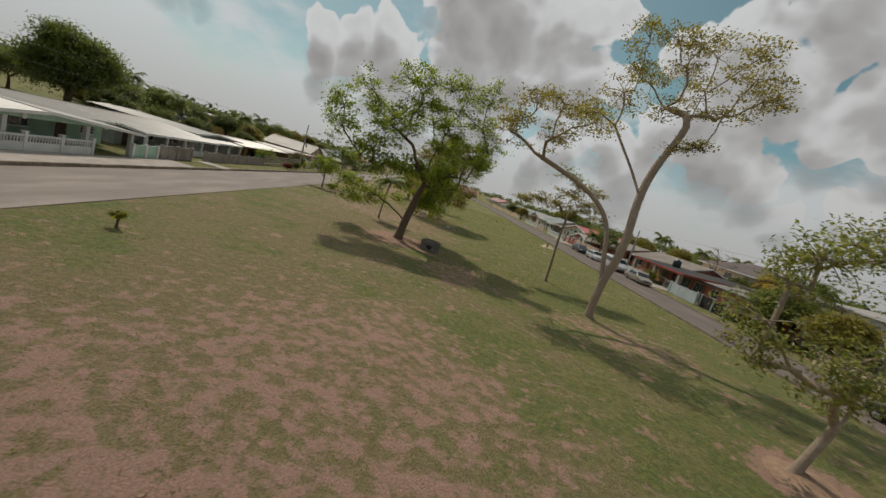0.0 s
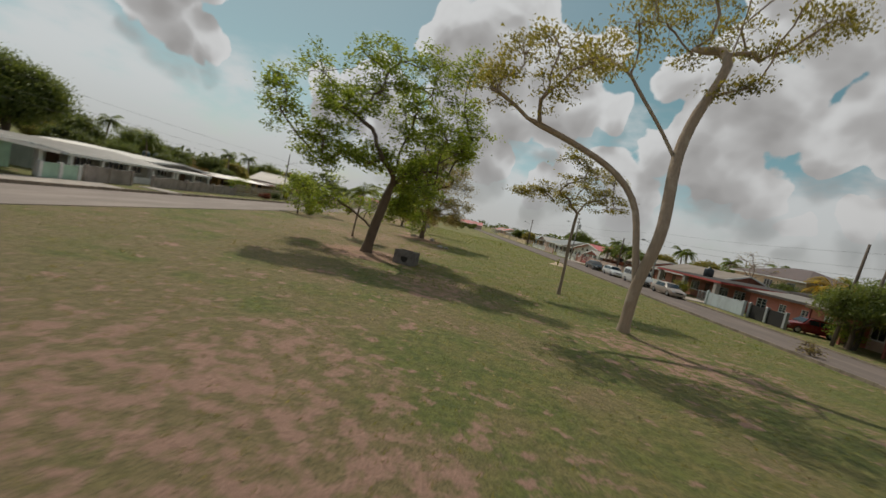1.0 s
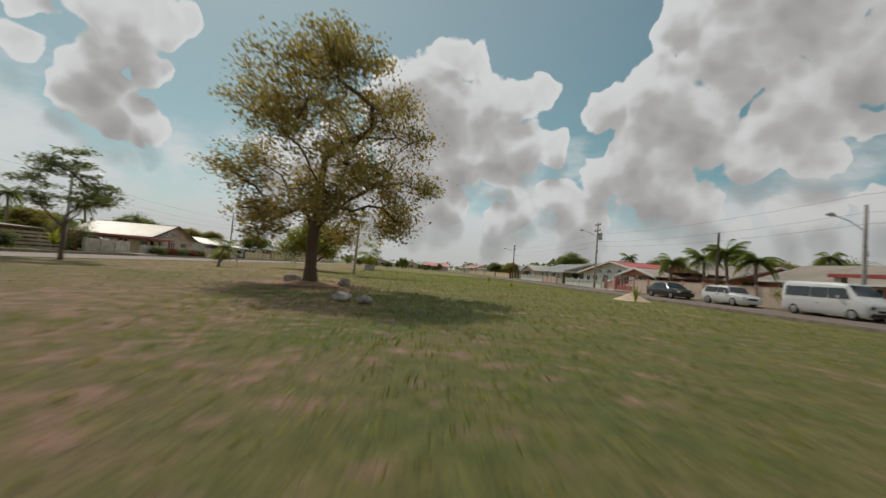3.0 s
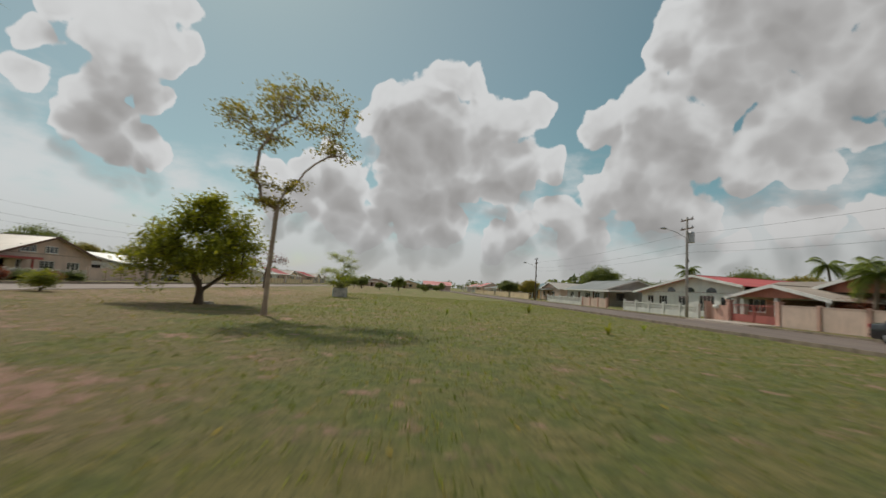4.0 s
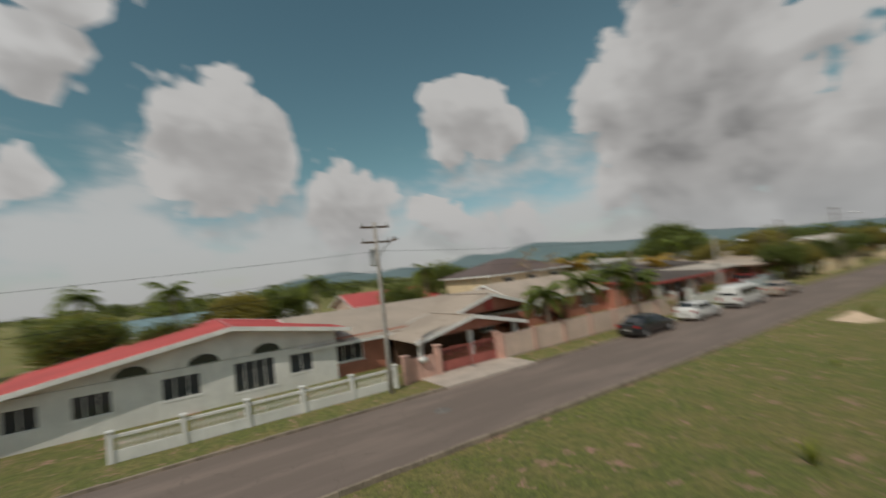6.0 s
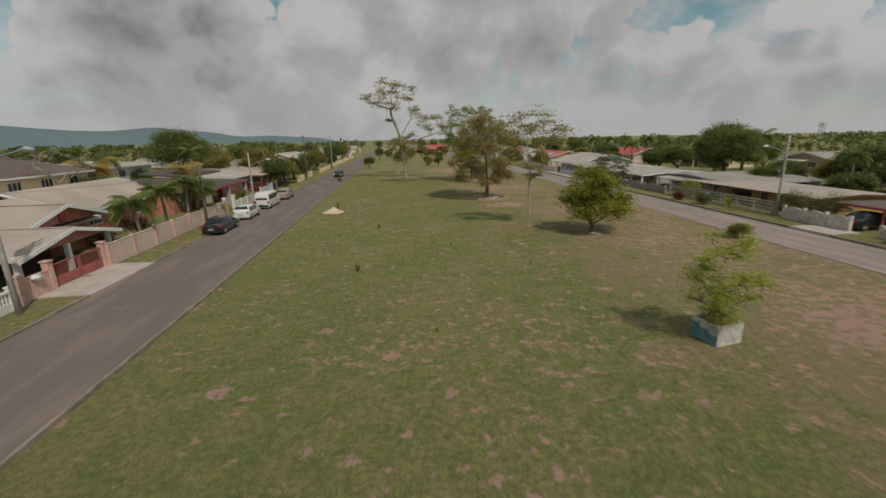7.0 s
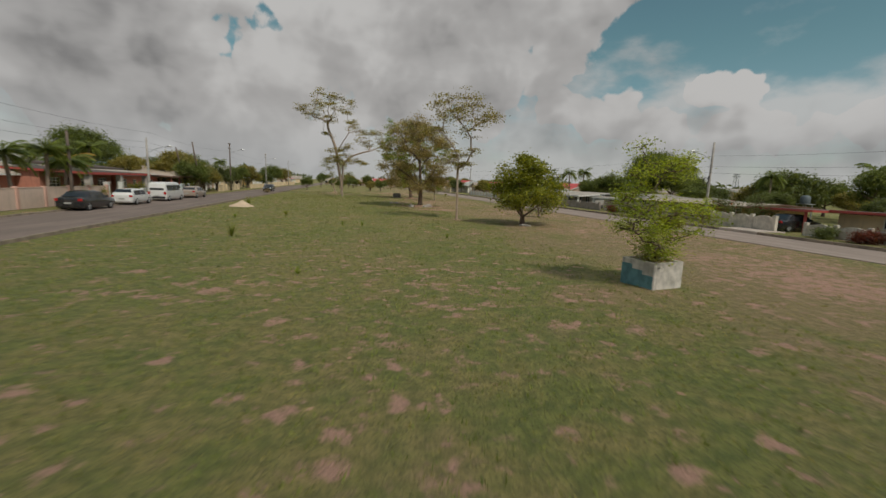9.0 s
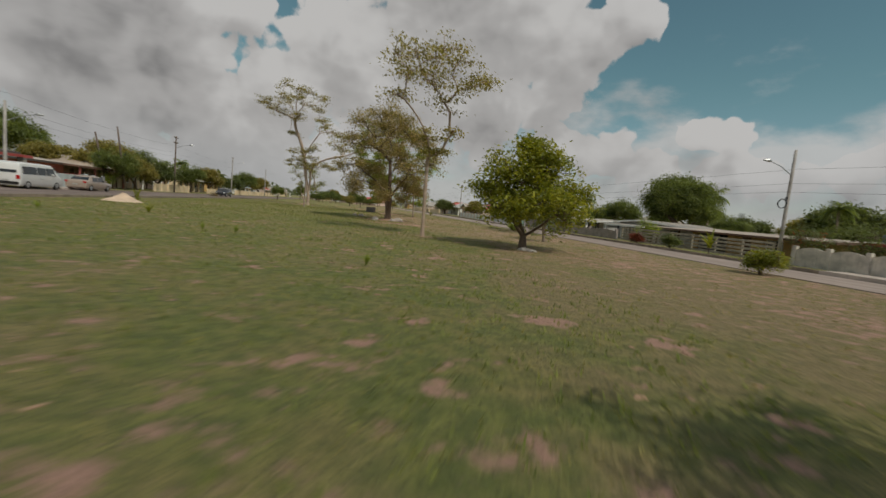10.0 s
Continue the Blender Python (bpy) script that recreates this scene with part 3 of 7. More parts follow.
def strip(name, label, cat, x0, x1, z0, z1, mat, y0=Y_NEAR, y1=Y_FAR, step=None):
    bm = bmesh.new()
    if step:
        y = y0
        while y < y1:
            wob = rnd.uniform(-0.012, 0.012)
            box(bm, x0 + wob, x1 + wob, y, min(y + step - 0.015, y1), z0, z1 + rnd.uniform(-0.012, 0.012))
            y += step
    else:
        box(bm, x0, x1, y0, y1, z0, z1)
    return tagged(part(name, bm, mat), label, cat, kind="structure")


strip("road", "grey asphalt street with worn patches beside the park", "road", ROAD_R0, ROAD_R1, -0.1, 0.14, "road")
strip("road", "pale weathered asphalt street on the far side of the park", "road", ROAD_L0, ROAD_L1, -0.1, 0.035, "road_pale")
strip("kerb", "low weathered concrete kerb along the park edge", "kerb", ROAD_R0 - 0.14, ROAD_R0, -0.1, 0.165, "kerb", -60, 200, 1.0)
strip("kerb", "stained concrete kerb in front of the houses", "kerb", ROAD_R1, ROAD_R1 + 0.16, -0.1, 0.25, "kerb", -60, 200, 1.0)
strip("kerb", "concrete kerb in front of the houses", "kerb", ROAD_L0 - 0.16, ROAD_L0, -0.1, 0.23, "kerb", -60, 200, 1.0)
strip("verge", "narrow grass verge before the garden walls", "verge", ROAD_R1 + 0.16, 36.6, -0.1, 0.20, "ground", -250, 400)
strip("verge", "narrow grass verge before the garden walls", "verge", -18.7, ROAD_L0 - 0.16, -0.1, 0.18, "ground", -250, 400)
strip("yard", "worn grass and bare earth yards of the house plots", "yard", 36.6, 75.0, -0.1, 0.16, "ground", -250, 400)
strip("yard", "worn grass and bare earth yards of the house plots", "yard", -60.0, -18.7, -0.1, 0.15, "ground", -250, 400)

# ---- houses ----
def wall_panel(bm, w, h, t, holes, y=0.0, z0=0.0, x0=0.0):
    """A wall along x from x0 to w with real openings (x0, x1, z0, z1), one connected body."""
    xs = sorted({x0, w, *(v for o in holes for v in o[:2])})
    zs = sorted({z0, h, *(max(z0, v) for o in holes for v in o[2:4])})
    made = {}

    def vert(i, k, d):
        if (i, k, d) not in made:
            made[(i, k, d)] = bm.verts.new((xs[i], y + (t if d else 0.0), zs[k]))
        return made[(i, k, d)]

    def solid(i, k):
        if not (0 <= i < len(xs) - 1 and 0 <= k < len(zs) - 1):
            return False
        cx, cz = (xs[i] + xs[i + 1]) / 2, (zs[k] + zs[k + 1]) / 2
        return not any(o[0] < cx < o[1] and o[2] < cz < o[3] for o in holes)

    for i in range(len(xs) - 1):
        for k in range(len(zs) - 1):
            if not solid(i, k):
                continue
            q = [(i, k), (i + 1, k), (i + 1, k + 1), (i, k + 1)]
            bm.faces.new([vert(*p, 0) for p in q])
            bm.faces.new([vert(*p, 1) for p in q[::-1]])
            for (a, b), (di, dk) in (((0, 1), (0, -1)), ((1, 2), (1, 0)), ((2, 3), (0, 1)), ((3, 0), (-1, 0))):
                if not solid(i + di, k + dk):
                    bm.faces.new((vert(*q[b], 0), vert(*q[a], 0), vert(*q[a], 1), vert(*q[b], 1)))


def window_unit(parent, x0, x1, y, z0, z1, kind="sash", frame_mat="trim"):
    """Frame with its bars, panes behind, in an opening of a wall that runs along x."""
    f, g = 0.06, 0.02
    n = max(1, round((x1 - x0) / 0.6))
    k = max(2, round((z1 - z0) / 0.3)) if kind == "grille" else 1
    holes = []
    for i in range(n):
        for j in range(k):
            a, b = x0 + (x1 - x0) * i / n, x0 + (x1 - x0) * (i + 1) / n
            lo, hi = z0 + (z1 - z0) * j / k, z0 + (z1 - z0) * (j + 1) / k
            holes.append((a + (f if i == 0 else g), b - (f if i == n - 1 else g), lo + (f if j == 0 else g), hi - (f if j == k - 1 else g)))
    bm = bmesh.new()
    wall_panel(bm, x1, z1, 0.08, holes, y, z0, x0)
    win = part("window", bm, frame_mat, parent)
    part("pane", B((x0 + f, x1 - f, y + 0.045, y + 0.06, z0 + f, z1 - f)), "glass", win)
    part("sill", B((x0 - 0.06, x1 + 0.06, y - 0.05, y + 0.05, z0 - 0.07, z0)), frame_mat, win)
    return win


def door_unit(parent, x0, x1, y, z1, mat="wood"):
    bm = B((x0, x1, y + 0.05, y + 0.10, 0.0, z1))
    w = x1 - x0
    for a, b in ((0.15, 0.95), (1.1, z1 - 0.15)):
        box(bm, x0 + 0.12 * w, x1 - 0.12 * w, y + 0.035, y + 0.05, a, b)
    d = part("door", bm, mat, parent)
    part("door_handle", B((x1 - 0.12, x1 - 0.08, y, y + 0.05, 1.0, 1.1)), "steel", d)
    return d


def ribbed(bm, a0, a1, along, low, high, thick=0.05, pitch=0.24):
    """A ribbed roof sheet: ridge direction 'along' (0: x, 1: y), low and high edges as (other, z)."""
    n = max(2, int((a1 - a0) / pitch) * 3)
    rows = []
    for i in range(n + 1):
        a = a0 + (a1 - a0) * i / n
        rib = 0.035 if i % 3 == 0 else 0.0
        pts = []
        for o, z in (low, high):
            pts.append((a, o, z + rib) if along == 0 else (o, a, z + rib))
        rows.append([bm.verts.new(p) for p in pts] + [bm.verts.new((p[0], p[1], p[2] - thick - rib)) for p in pts])
    for r, s in zip(rows, rows[1:]):
        bm.faces.new((r[0], s[0], s[1], r[1]))
        bm.faces.new((r[2], r[3], s[3], s[2]))
        bm.faces.new((r[0], r[2], s[2], s[0]))
        bm.faces.new((r[1], s[1], s[3], r[3]))
    for r in (rows[0], rows[-1]):
        bm.faces.new((r[0], r[1], r[3], r[2]))


def gable_roof(parent, x0, x1, y0, y1, eave, ridge, axis, mat, trim="trim", over=0.55, apex=None, gable_mat=None):
    """Pitched roof on the box x0..x1, y0..y1. axis 1: ridge runs back from the street; 0: ridge along the street."""
    if axis == 1:
        mid = (x0 + x1) / 2 if apex is None else apex
        sl = (ridge - eave) / max(mid - x0, x1 - mid)
        for side, e in ((x0 - over, mid), (x1 + over, mid)):
            bm = bmesh.new()
            ribbed(bm, y0 - over, y1 + over, 1, (side, ridge - abs(e - side) * sl), (e, ridge))
            part("roof", bm, mat, parent)
        for y in (y0 - over - 0.03, y1 + over + 0.03):
            for side in (x0 - over, x1 + over):
                bm = bmesh.new()
                beam(bm, (side, y, ridge - abs(mid - side) * sl - 0.06), (mid, y, ridge - 0.06), 0.05, 0.24)
                part("fascia", bm, trim, parent)
        for y in ((y0, y0 + 0.12), (y1 - 0.12, y1)):
            bm = bmesh.new()
            z0, z1 = ridge - (mid - x0) * sl - 0.06, ridge - (x1 - mid) * sl - 0.06
            f = [bm.verts.new(p) for p in ((x0, y[0], eave - 0.02), (x1, y[0], eave - 0.02), (x1, y[0], max(z1, eave - 0.01)), (mid, y[0], ridge - 0.06), (x0, y[0], max(z0, eave - 0.01)))]
            g = [bm.verts.new((v.co.x, y[1], v.co.z)) for v in f]
            bm.faces.new(f)
            bm.faces.new(g[::-1])
            for i in range(5):
                bm.faces.new((f[i], g[i], g[(i + 1) % 5], f[(i + 1) % 5]))
            part("gable", bm, gable_mat or "white", parent)
        part("ridge_cap", B((mid - 0.12, mid + 0.12, y0 - over, y1 + over, ridge + 0.02, ridge + 0.06)), mat, parent)
    else:
        mid = (y0 + y1) / 2 if apex is None else apex
        sl = (ridge - eave) / max(mid - y0, y1 - mid)
        for side in (y0 - over, y1 + over):
            bm = bmesh.new()
            ribbed(bm, x0 - over, x1 + over, 0, (side, ridge - abs(mid - side) * sl), (mid, ridge))
            part("roof", bm, mat, parent)
            z = ridge - abs(mid - side) * sl
            part("fascia", B((x0 - over, x1 + over, side - 0.04, side + 0.02, z - 0.2, z + 0.0)), trim, parent)
        for x in ((x0, x0 + 0.12), (x1 - 0.12, x1)):
            bm = bmesh.new()
            f = [bm.verts.new(p) for p in ((x[0], y0, eave - 0.02), (x[0], y1, eave - 0.02), (x[0], mid, ridge - 0.06))]
            g = [bm.verts.new((x[1], v.co.y, v.co.z)) for v in f]
            bm.faces.new(f)
            bm.faces.new(g[::-1])
            for i in range(3):
                bm.faces.new((f[i], g[i], g[(i + 1) % 3], f[(i + 1) % 3]))
            part("gable", bm, gable_mat or "white", parent)
        for x in (x0 - over - 0.02, x1 + over + 0.02):
            for side in (y0 - over, y1 + over):
                bm = bmesh.new()
                beam(bm, (x, side, ridge - abs(mid - side) * sl - 0.06), (x, mid, ridge - 0.06), 0.05, 0.2)
                part("fascia", bm, trim, parent)


def hip_roof(parent, x0, x1, y0, y1, eave, ridge, mat, over=0.6, trim="trim"):
    x0, x1, y0, y1 = x0 - over, x1 + over, y0 - over, y1 + over
    r = min(x1 - x0, y1 - y0) / 2
    if x1 - x0 >= y1 - y0:
        a, b = (x0 + r, (y0 + y1) / 2, ridge), (x1 - r, (y0 + y1) / 2, ridge)
    else:
        a, b = ((x0 + x1) / 2, y0 + r, ridge), ((x0 + x1) / 2, y1 - r, ridge)
    c = [(x0, y0, eave), (x1, y0, eave), (x1, y1, eave), (x0, y1, eave)]
    faces = ((c[0], c[1], b, a), (c[1], c[2], b), (c[2], c[3], a, b), (c[3], c[0], a)) if x1 - x0 >= y1 - y0 else ((c[0], c[1], a), (c[1], c[2], b, a), (c[2], c[3], b), (c[3], c[0], a, b))
    for f in faces:
        bm = bmesh.new()
        slanted(bm, f, 0.07)
        part("roof", bm, mat, parent)
    for p, q in zip(c, c[1:] + c[:1]):
        bm = bmesh.new()
        beam(bm, (p[0], p[1], p[2] - 0.12), (q[0], q[1], q[2] - 0.12), 0.05, 0.18)
        part("fascia", bm, trim, parent)


def flat_roof(parent, x0, x1, y0, y1, z_front, z_back, mat, trim="trim", along=1):
    bm = bmesh.new()
    ribbed(bm, x0, x1, 0, (y0, z_front), (y1, z_back))
    part("roof", bm, mat, parent)
    part("fascia", B((x0, x1, y0 - 0.05, y0 - 0.003, z_front - 0.22, z_front + 0.02)), trim, parent)
    for x in (x0 - 0.04, x1 + 0.003):
        bm = bmesh.new()
        beam(bm, (x + 0.02, y0, z_front - 0.10), (x + 0.02, y1, z_back - 0.10), 0.04, 0.2)
        part("fascia", bm, trim, parent)


def posts(parent, xs, y, z, mat, w=0.25, name="post"):
    for x in xs:
        part(name, rounded(B((x - w / 2, x + w / 2, y - w / 2, y + w / 2, 0.0, z)), 0.015, 1), mat, parent)


LOW = 0.80     # the row across the park is built lower


def plot(side, y, x, name, label, category="house", group="houses along the street", base=0.15):
    """Empty for a thing that faces the park. Local x runs along the front (left to right as seen from the park), y back from it."""
    if side == "R":
        return thing(name, pose(x, y, base, 0, 0, -90), label, category, group)
    return thing(name, pose(x, y, base, 0, 0, 90) @ Matrix.Diagonal((1, 1, LOW if category == "house" else 1, 1)), label, category, group)


def shell(h, w, d, z, wall, front=(), back_windows=True, x0=0.0, y0=0.0, plinth=None):
    """Four walls with thickness; front openings are (x0, x1, z0, z1, kind)."""
    t = 0.15
    bm = bmesh.new()
    wall_panel(bm, w, z, t, [o[:4] for o in front])
    bmesh.ops.translate(bm, verts=bm.verts, vec=(x0, y0, 0))
    part("wall", bm, wall, h)
    part("wall", B((x0, x0 + w, y0 + d - t, y0 + d, 0, z)), wall, h)
    side_holes = [(2.0, 3.4, 0.95, 2.1), (d - 3.4, d - 2.0, 0.95, 2.1)] if back_windows and d > 7 else []
    for x, off in ((x0, 0.0), (x0 + w - t, 0.0)):
        bm = bmesh.new()
        wall_panel(bm, d - 2 * t, z, t, side_holes)
        bmesh.ops.rotate(bm, verts=bm.verts, cent=(0, 0, 0), matrix=Matrix.Rotation(radians(90), 3, "Z"))
        bmesh.ops.translate(bm, verts=bm.verts, vec=(x + t, y0 + t, 0))
        part("wall", bm, wall, h)
        for a, b, lo, hi in side_holes:
            part("pane", B((x + 0.05, x + 0.07, y0 + t + a, y0 + t + b, lo, hi)), "glass", h)
    part("floor_slab", B((x0 + t, x0 + w - t, y0 + t, y0 + d - t, 0.0, 0.08)), "concrete", h)
    for o in front:
        a, b, lo, hi, kind = o
        if kind == "door":
            door_unit(h, a + x0, b + x0, y0, hi)
        elif kind == "void":
            pass
        else:
            window_unit(h, a + x0, b + x0, y0 + 0.03, lo, hi, kind)


def balustrade(name, m, length, label, wall="white", base=0.45, height=1.05, post_gap=2.6, infill="baluster", group="garden walls"):
    """Low wall with posts, balusters and a rail, along local x."""
    w = thing(name, m, label, "garden wall", group)
    n = max(1, round(length / post_gap))
    part("base_wall", B((0, length, -0.06, 0.06, 0.0, base)), wall, w)
    part("rail", B((0, length, -0.075, 0.075, height - 0.1, height)), wall, w)
    for i in range(n + 1):
        x = length * i / n
        part("post", rounded(B((x - 0.11, x + 0.11, -0.12, 0.12, 0.0, height + 0.12), (x - 0.15, x + 0.15, -0.15, 0.15, height + 0.13, height + 0.2)), 0.01, 1), wall, w)
    shared = None
    k = int(length / 0.19)
    for i in range(k):
        x = (i + 0.5) * length / k
        if min(abs(x - length * j / n) for j in range(n + 1)) < 0.16:
            continue
        if shared is None:
            bm = bmesh.new()
            zs = [base, base + 0.08, base + 0.2, base + 0.34, height - 0.18, height - 0.1]
            tube(bm, [(0, 0, z) for z in zs], [0.05, 0.03, 0.055, 0.035, 0.03, 0.05], 6, False)
            ob = part("baluster", bm, wall, w)
            shared = ob.data
        else:
            ob = new("baluster", shared)
            ob.parent = w
        ob.location = (x, 0, 0)
    return w


def block_fence(name, m, length, label, wall, height=1.4, gap=2.4, post_mat=None, scallop=False, cap=True, group="garden walls", thick=0.12):
    w = thing(name, m, label, "garden wall", group)
    n = max(1, round(length / gap))
    for i in range(n):
        a, b = length * i / n + 0.02, length * (i + 1) / n - 0.02
        bm = bmesh.new()
        k = 10 if scallop else 1
        rows = []
        for j in range(k + 1):
            u = a + (b - a) * j / k
            z = height - (0.16 * (0.5 + 0.5 * math.cos(2 * math.pi * j / k)) if scallop else 0.0)
            rows.append([bm.verts.new(p) for p in ((u, -thick / 2, 0), (u, thick / 2, 0), (u, thick / 2, z), (u, -thick / 2, z))])
        for p, q in zip(rows, rows[1:]):
            for e in range(4):
                bm.faces.new((p[e], q[e], q[(e + 1) % 4], p[(e + 1) % 4]))
        bm.faces.new(rows[0])
        bm.faces.new(rows[-1][::-1])
        part("panel", bm, wall, w)
        if cap and not scallop:
            part("coping", B((a, b, -thick * 0.7, thick * 0.7, height + 0.003, height + 0.06)), wall, w)
    for i in range(n + 1):
        x = length * i / n
        part("post", rounded(B((x - 0.13, x + 0.13, -0.14, 0.14, 0.0, height + (0.05 if scallop else 0.15))), 0.015, 1), post_mat or wall, w)
    return w


def plank_fence(name, m, length, label, mat="plank", height=1.3, boards=5):
    w = thing(name, m, label, "fence", "garden walls")
    n = round(length / 2.2)
    for i in range(n + 1):
        part("post", B((length * i / n - 0.06, length * i / n + 0.06, 0.03, 0.15, 0.0, height + 0.08)), mat, w)
    for i in range(n):
        for j in range(boards):
            z = 0.15 + (height - 0.15) * j / (boards - 1) - 0.1
            sag = rnd.uniform(-0.015, 0.015)
            part("board", B((length * i / n + 0.01, length * (i + 1) / n - 0.01, -0.02, 0.02, z + sag, z + 0.17 + sag)), mat, w)
    return w


def bar_gate(name, m, width, label, mat="rust_red", height=1.35, solid=0.0):
    g = thing(name, m, label, "gate", "gates")
    leaves = 2
    for k in range(leaves):
        a, b = width * k / leaves + 0.03, width * (k + 1) / leaves - 0.03
        part("gate_frame", B((a, b, -0.03, 0.03, 0.1, 0.16), (a, b, -0.03, 0.03, height - 0.06, height), (a, a + 0.05, -0.03, 0.03, 0.16, height - 0.06), (b - 0.05, b, -0.03, 0.03, 0.16, height - 0.06)), mat, g)
        n = int((b - a) / 0.14)
        for i in range(1, n):
            x = a + (b - a) * i / n
            part("bar", B((x - 0.012, x + 0.012, -0.012, 0.012, 0.16, height - 0.06 + 0.12 * math.sin(math.pi * i / n))), mat, g)
        if solid:
            part("kick_panel", B((a + 0.05, b - 0.05, -0.008, 0.008, 0.16, 0.16 + solid)), mat, g)
    return g

# ---- the house rows ----
def gate_post(side, x, y, mat, h=1.7):
    p = plot(side, y, x, "gate_pillar", "square painted gate pillar with a flat cap", "pillar", "gate pillars")
    part("shaft", rounded(B((-0.18, 0.18, -0.18, 0.18, 0, h)), 0.015, 1), mat, p)
    part("cap", rounded(B((-0.23, 0.23, -0.23, 0.23, h + 0.002, h + 0.09)), 0.015, 1), mat, p)
    return p


# white house with a wide gable and a red roof behind it
h = plot("R", 105.9, 42.2, "house", "white bungalow with a wide gable, arched windows and red roof")
shell(h, 16.5, 11.0, 2.45, "white", [(1.2, 2.5, 0.9, 2.0, "sash"), (3.6, 5.2, 0.9, 2.05, "sash"), (7.2, 9.0, 0.9, 2.1, "sash"), (10.6, 12.8, 0.5, 2.2, "sash"), (13.6, 15.0, 0.9, 2.1, "sash")])
gable_roof(h, 0, 16.5, 0, 11.0, 2.5, 4.25, 1, "roof_red", over=0.8, apex=10.6)
for x in (6.0, 9.2, 12.4):
    bm = bmesh.new()
    ring = [(x + 0.75 * math.cos(a), 2.5 + 0.5 * math.sin(a)) for a in (math.pi * i / 8 for i in range(9))]
    f = [bm.verts.new((u, -0.02, v)) for u, v in ring]
    g = [bm.verts.new((u, -0.004, v)) for u, v in ring]
    bm.faces.new(f)
    bm.faces.new(g[::-1])
    for i in range(9):
        bm.faces.new((f[i], g[i], g[(i + 1) % 9], f[(i + 1) % 9]))
    part("arched_window", bm, "glass", h)
balustrade("garden_wall", pose(36.7, 100.2, 0.2, 0, 0, -90), 12.2, "white balustrade wall with square posts in front of a bungalow")

# pink house with a carport gable over the gate
h = plot("R", 90.5, 42.6, "house", "terracotta bungalow with white-edged gables and beige roof")
shell(h, 17.0, 11.0, 2.5, "terracotta", [(1.0, 3.0, 0.9, 2.1, "sash"), (4.6, 6.4, 0.0, 2.1, "void"), (8.2, 10.6, 0.7, 2.15, "sash"), (12.0, 14.2, 0.9, 2.1, "grille")])
gable_roof(h, -0.5, 17.5, 0.0, 11.0, 2.4, 3.9, 0, "roof_beige", gable_mat="terracotta")
gable_roof(h, 8.4, 17.0, -1.6, 5.0, 2.7, 3.95, 1, "roof_beige", gable_mat="terracotta", over=0.5)
part("gable_panel", B((12.3, 12.9, -1.72, -1.61, 2.75, 3.75)), "red", h)
gable_roof(h, 4.8, 12.8, -4.6, 0.2, 2.1, 3.0, 1, "roof_beige", gable_mat="terracotta", over=0.4)
posts(h, (5.0, 8.7, 12.5), -4.4, 2.15, "white", 0.28)
part("carport_back", B((5.1, 12.4, -0.5, -0.35, 0, 2.3)), "wood", h)
block_fence("garden_wall", pose(36.9, 80.3, 0.2, 0, 0, -90), 20.0, "pink plastered garden wall with red pillars", "blush", 1.45, 2.9, "pink")
g = bar_gate("gate", pose(37.1, 84.8, 0.2, 0, 0, -90), 4.3, "double red metal driveway gate with upright bars", "rust_red", 1.4, 0.5)
gate_post("R", 37.1, 85.0, "pink")
gate_post("R", 37.1, 80.5, "pink")
gate_post("R", 36.9, 87.2, "pink", 1.5)
block_fence("mailbox_wall", pose(37.0, 87.0, 0.2, 0, 0, -90), 2.0, "short pink wall holding a white mailbox", "pink", 1.2, 2.0)
mb = plot("R", 86.4, 36.78, "mailbox", "white rounded metal mailbox on a pink wall", "mailbox", "", 1.15)
part("box", rounded(B((0, 0.55, -0.1, 0.25, 0, 0.32)), 0.08, 3), "white", mb, smooth=True)

# terracotta house with a long pale roof behind palms
h = plot("R", 71.0, 45.0, "house", "low terracotta house with a long pale sheet roof")
shell(h, 14.0, 10.0, 2.6, "terracotta", [(1.5, 3.2, 0.9, 2.1, "sash"), (5.0, 6.0, 0.0, 2.1, "door"), (8.0, 10.2, 0.9, 2.1, "sash")])
gable_roof(h, 0, 14.0, 0, 10.0, 2.6, 4.2, 0, "roof_beige", gable_mat="terracotta")
for x, y in ((37.0, 60.0), (37.0, 57.4)):
    gate_post("R", x, y, "white", 1.8)
block_fence("garden_wall", pose(37.0, 57.2, 0.2, 0, 0, -90), 6.4, "low white garden wall with a flat coping", "white", 1.0, 2.2)

# red porch house with a flat porch roof and a water tank
h = plot("R", 59.0, 43.0, "house", "red bungalow with a deep flat-roofed porch on grey pillars")
shell(h, 12.5, 9.0, 2.7, "terracotta", [(1.2, 3.0, 0.9, 2.1, "grille"), (4.2, 5.2, 0.0, 2.1, "door"), (6.4, 8.6, 0.8, 2.1, "grille"), (9.6, 11.4, 0.8, 2.1, "grille")])
flat_roof(h, -0.4, 12.9, -4.2, 9.4, 2.75, 3.3, "roof_dark", "red")
posts(h, (0.2, 6.0, 12.0), -3.9, 2.65, "concrete", 0.5)
bar_gate("gate", pose(38.9, 49.6, 0.2, 0, 0, -90), 3.2, "grey metal bar gate of the red bungalow", "steel", 1.2)
t = plot("R", 55.5, 43.5, "water_tank", "black plastic water tank on the porch roof", "water tank", "water tanks", 3.10)
bm = bmesh.new()
tube(bm, [(0, 0, 0), (0, 0, 0.1), (0, 0, 0.9), (0, 0, 1.05), (0, 0, 1.15), (0, 0, 1.25)], [0.55, 0.6, 0.6, 0.5, 0.2, 0.2], 16)
part("body", bm, "tank", t, smooth=True)

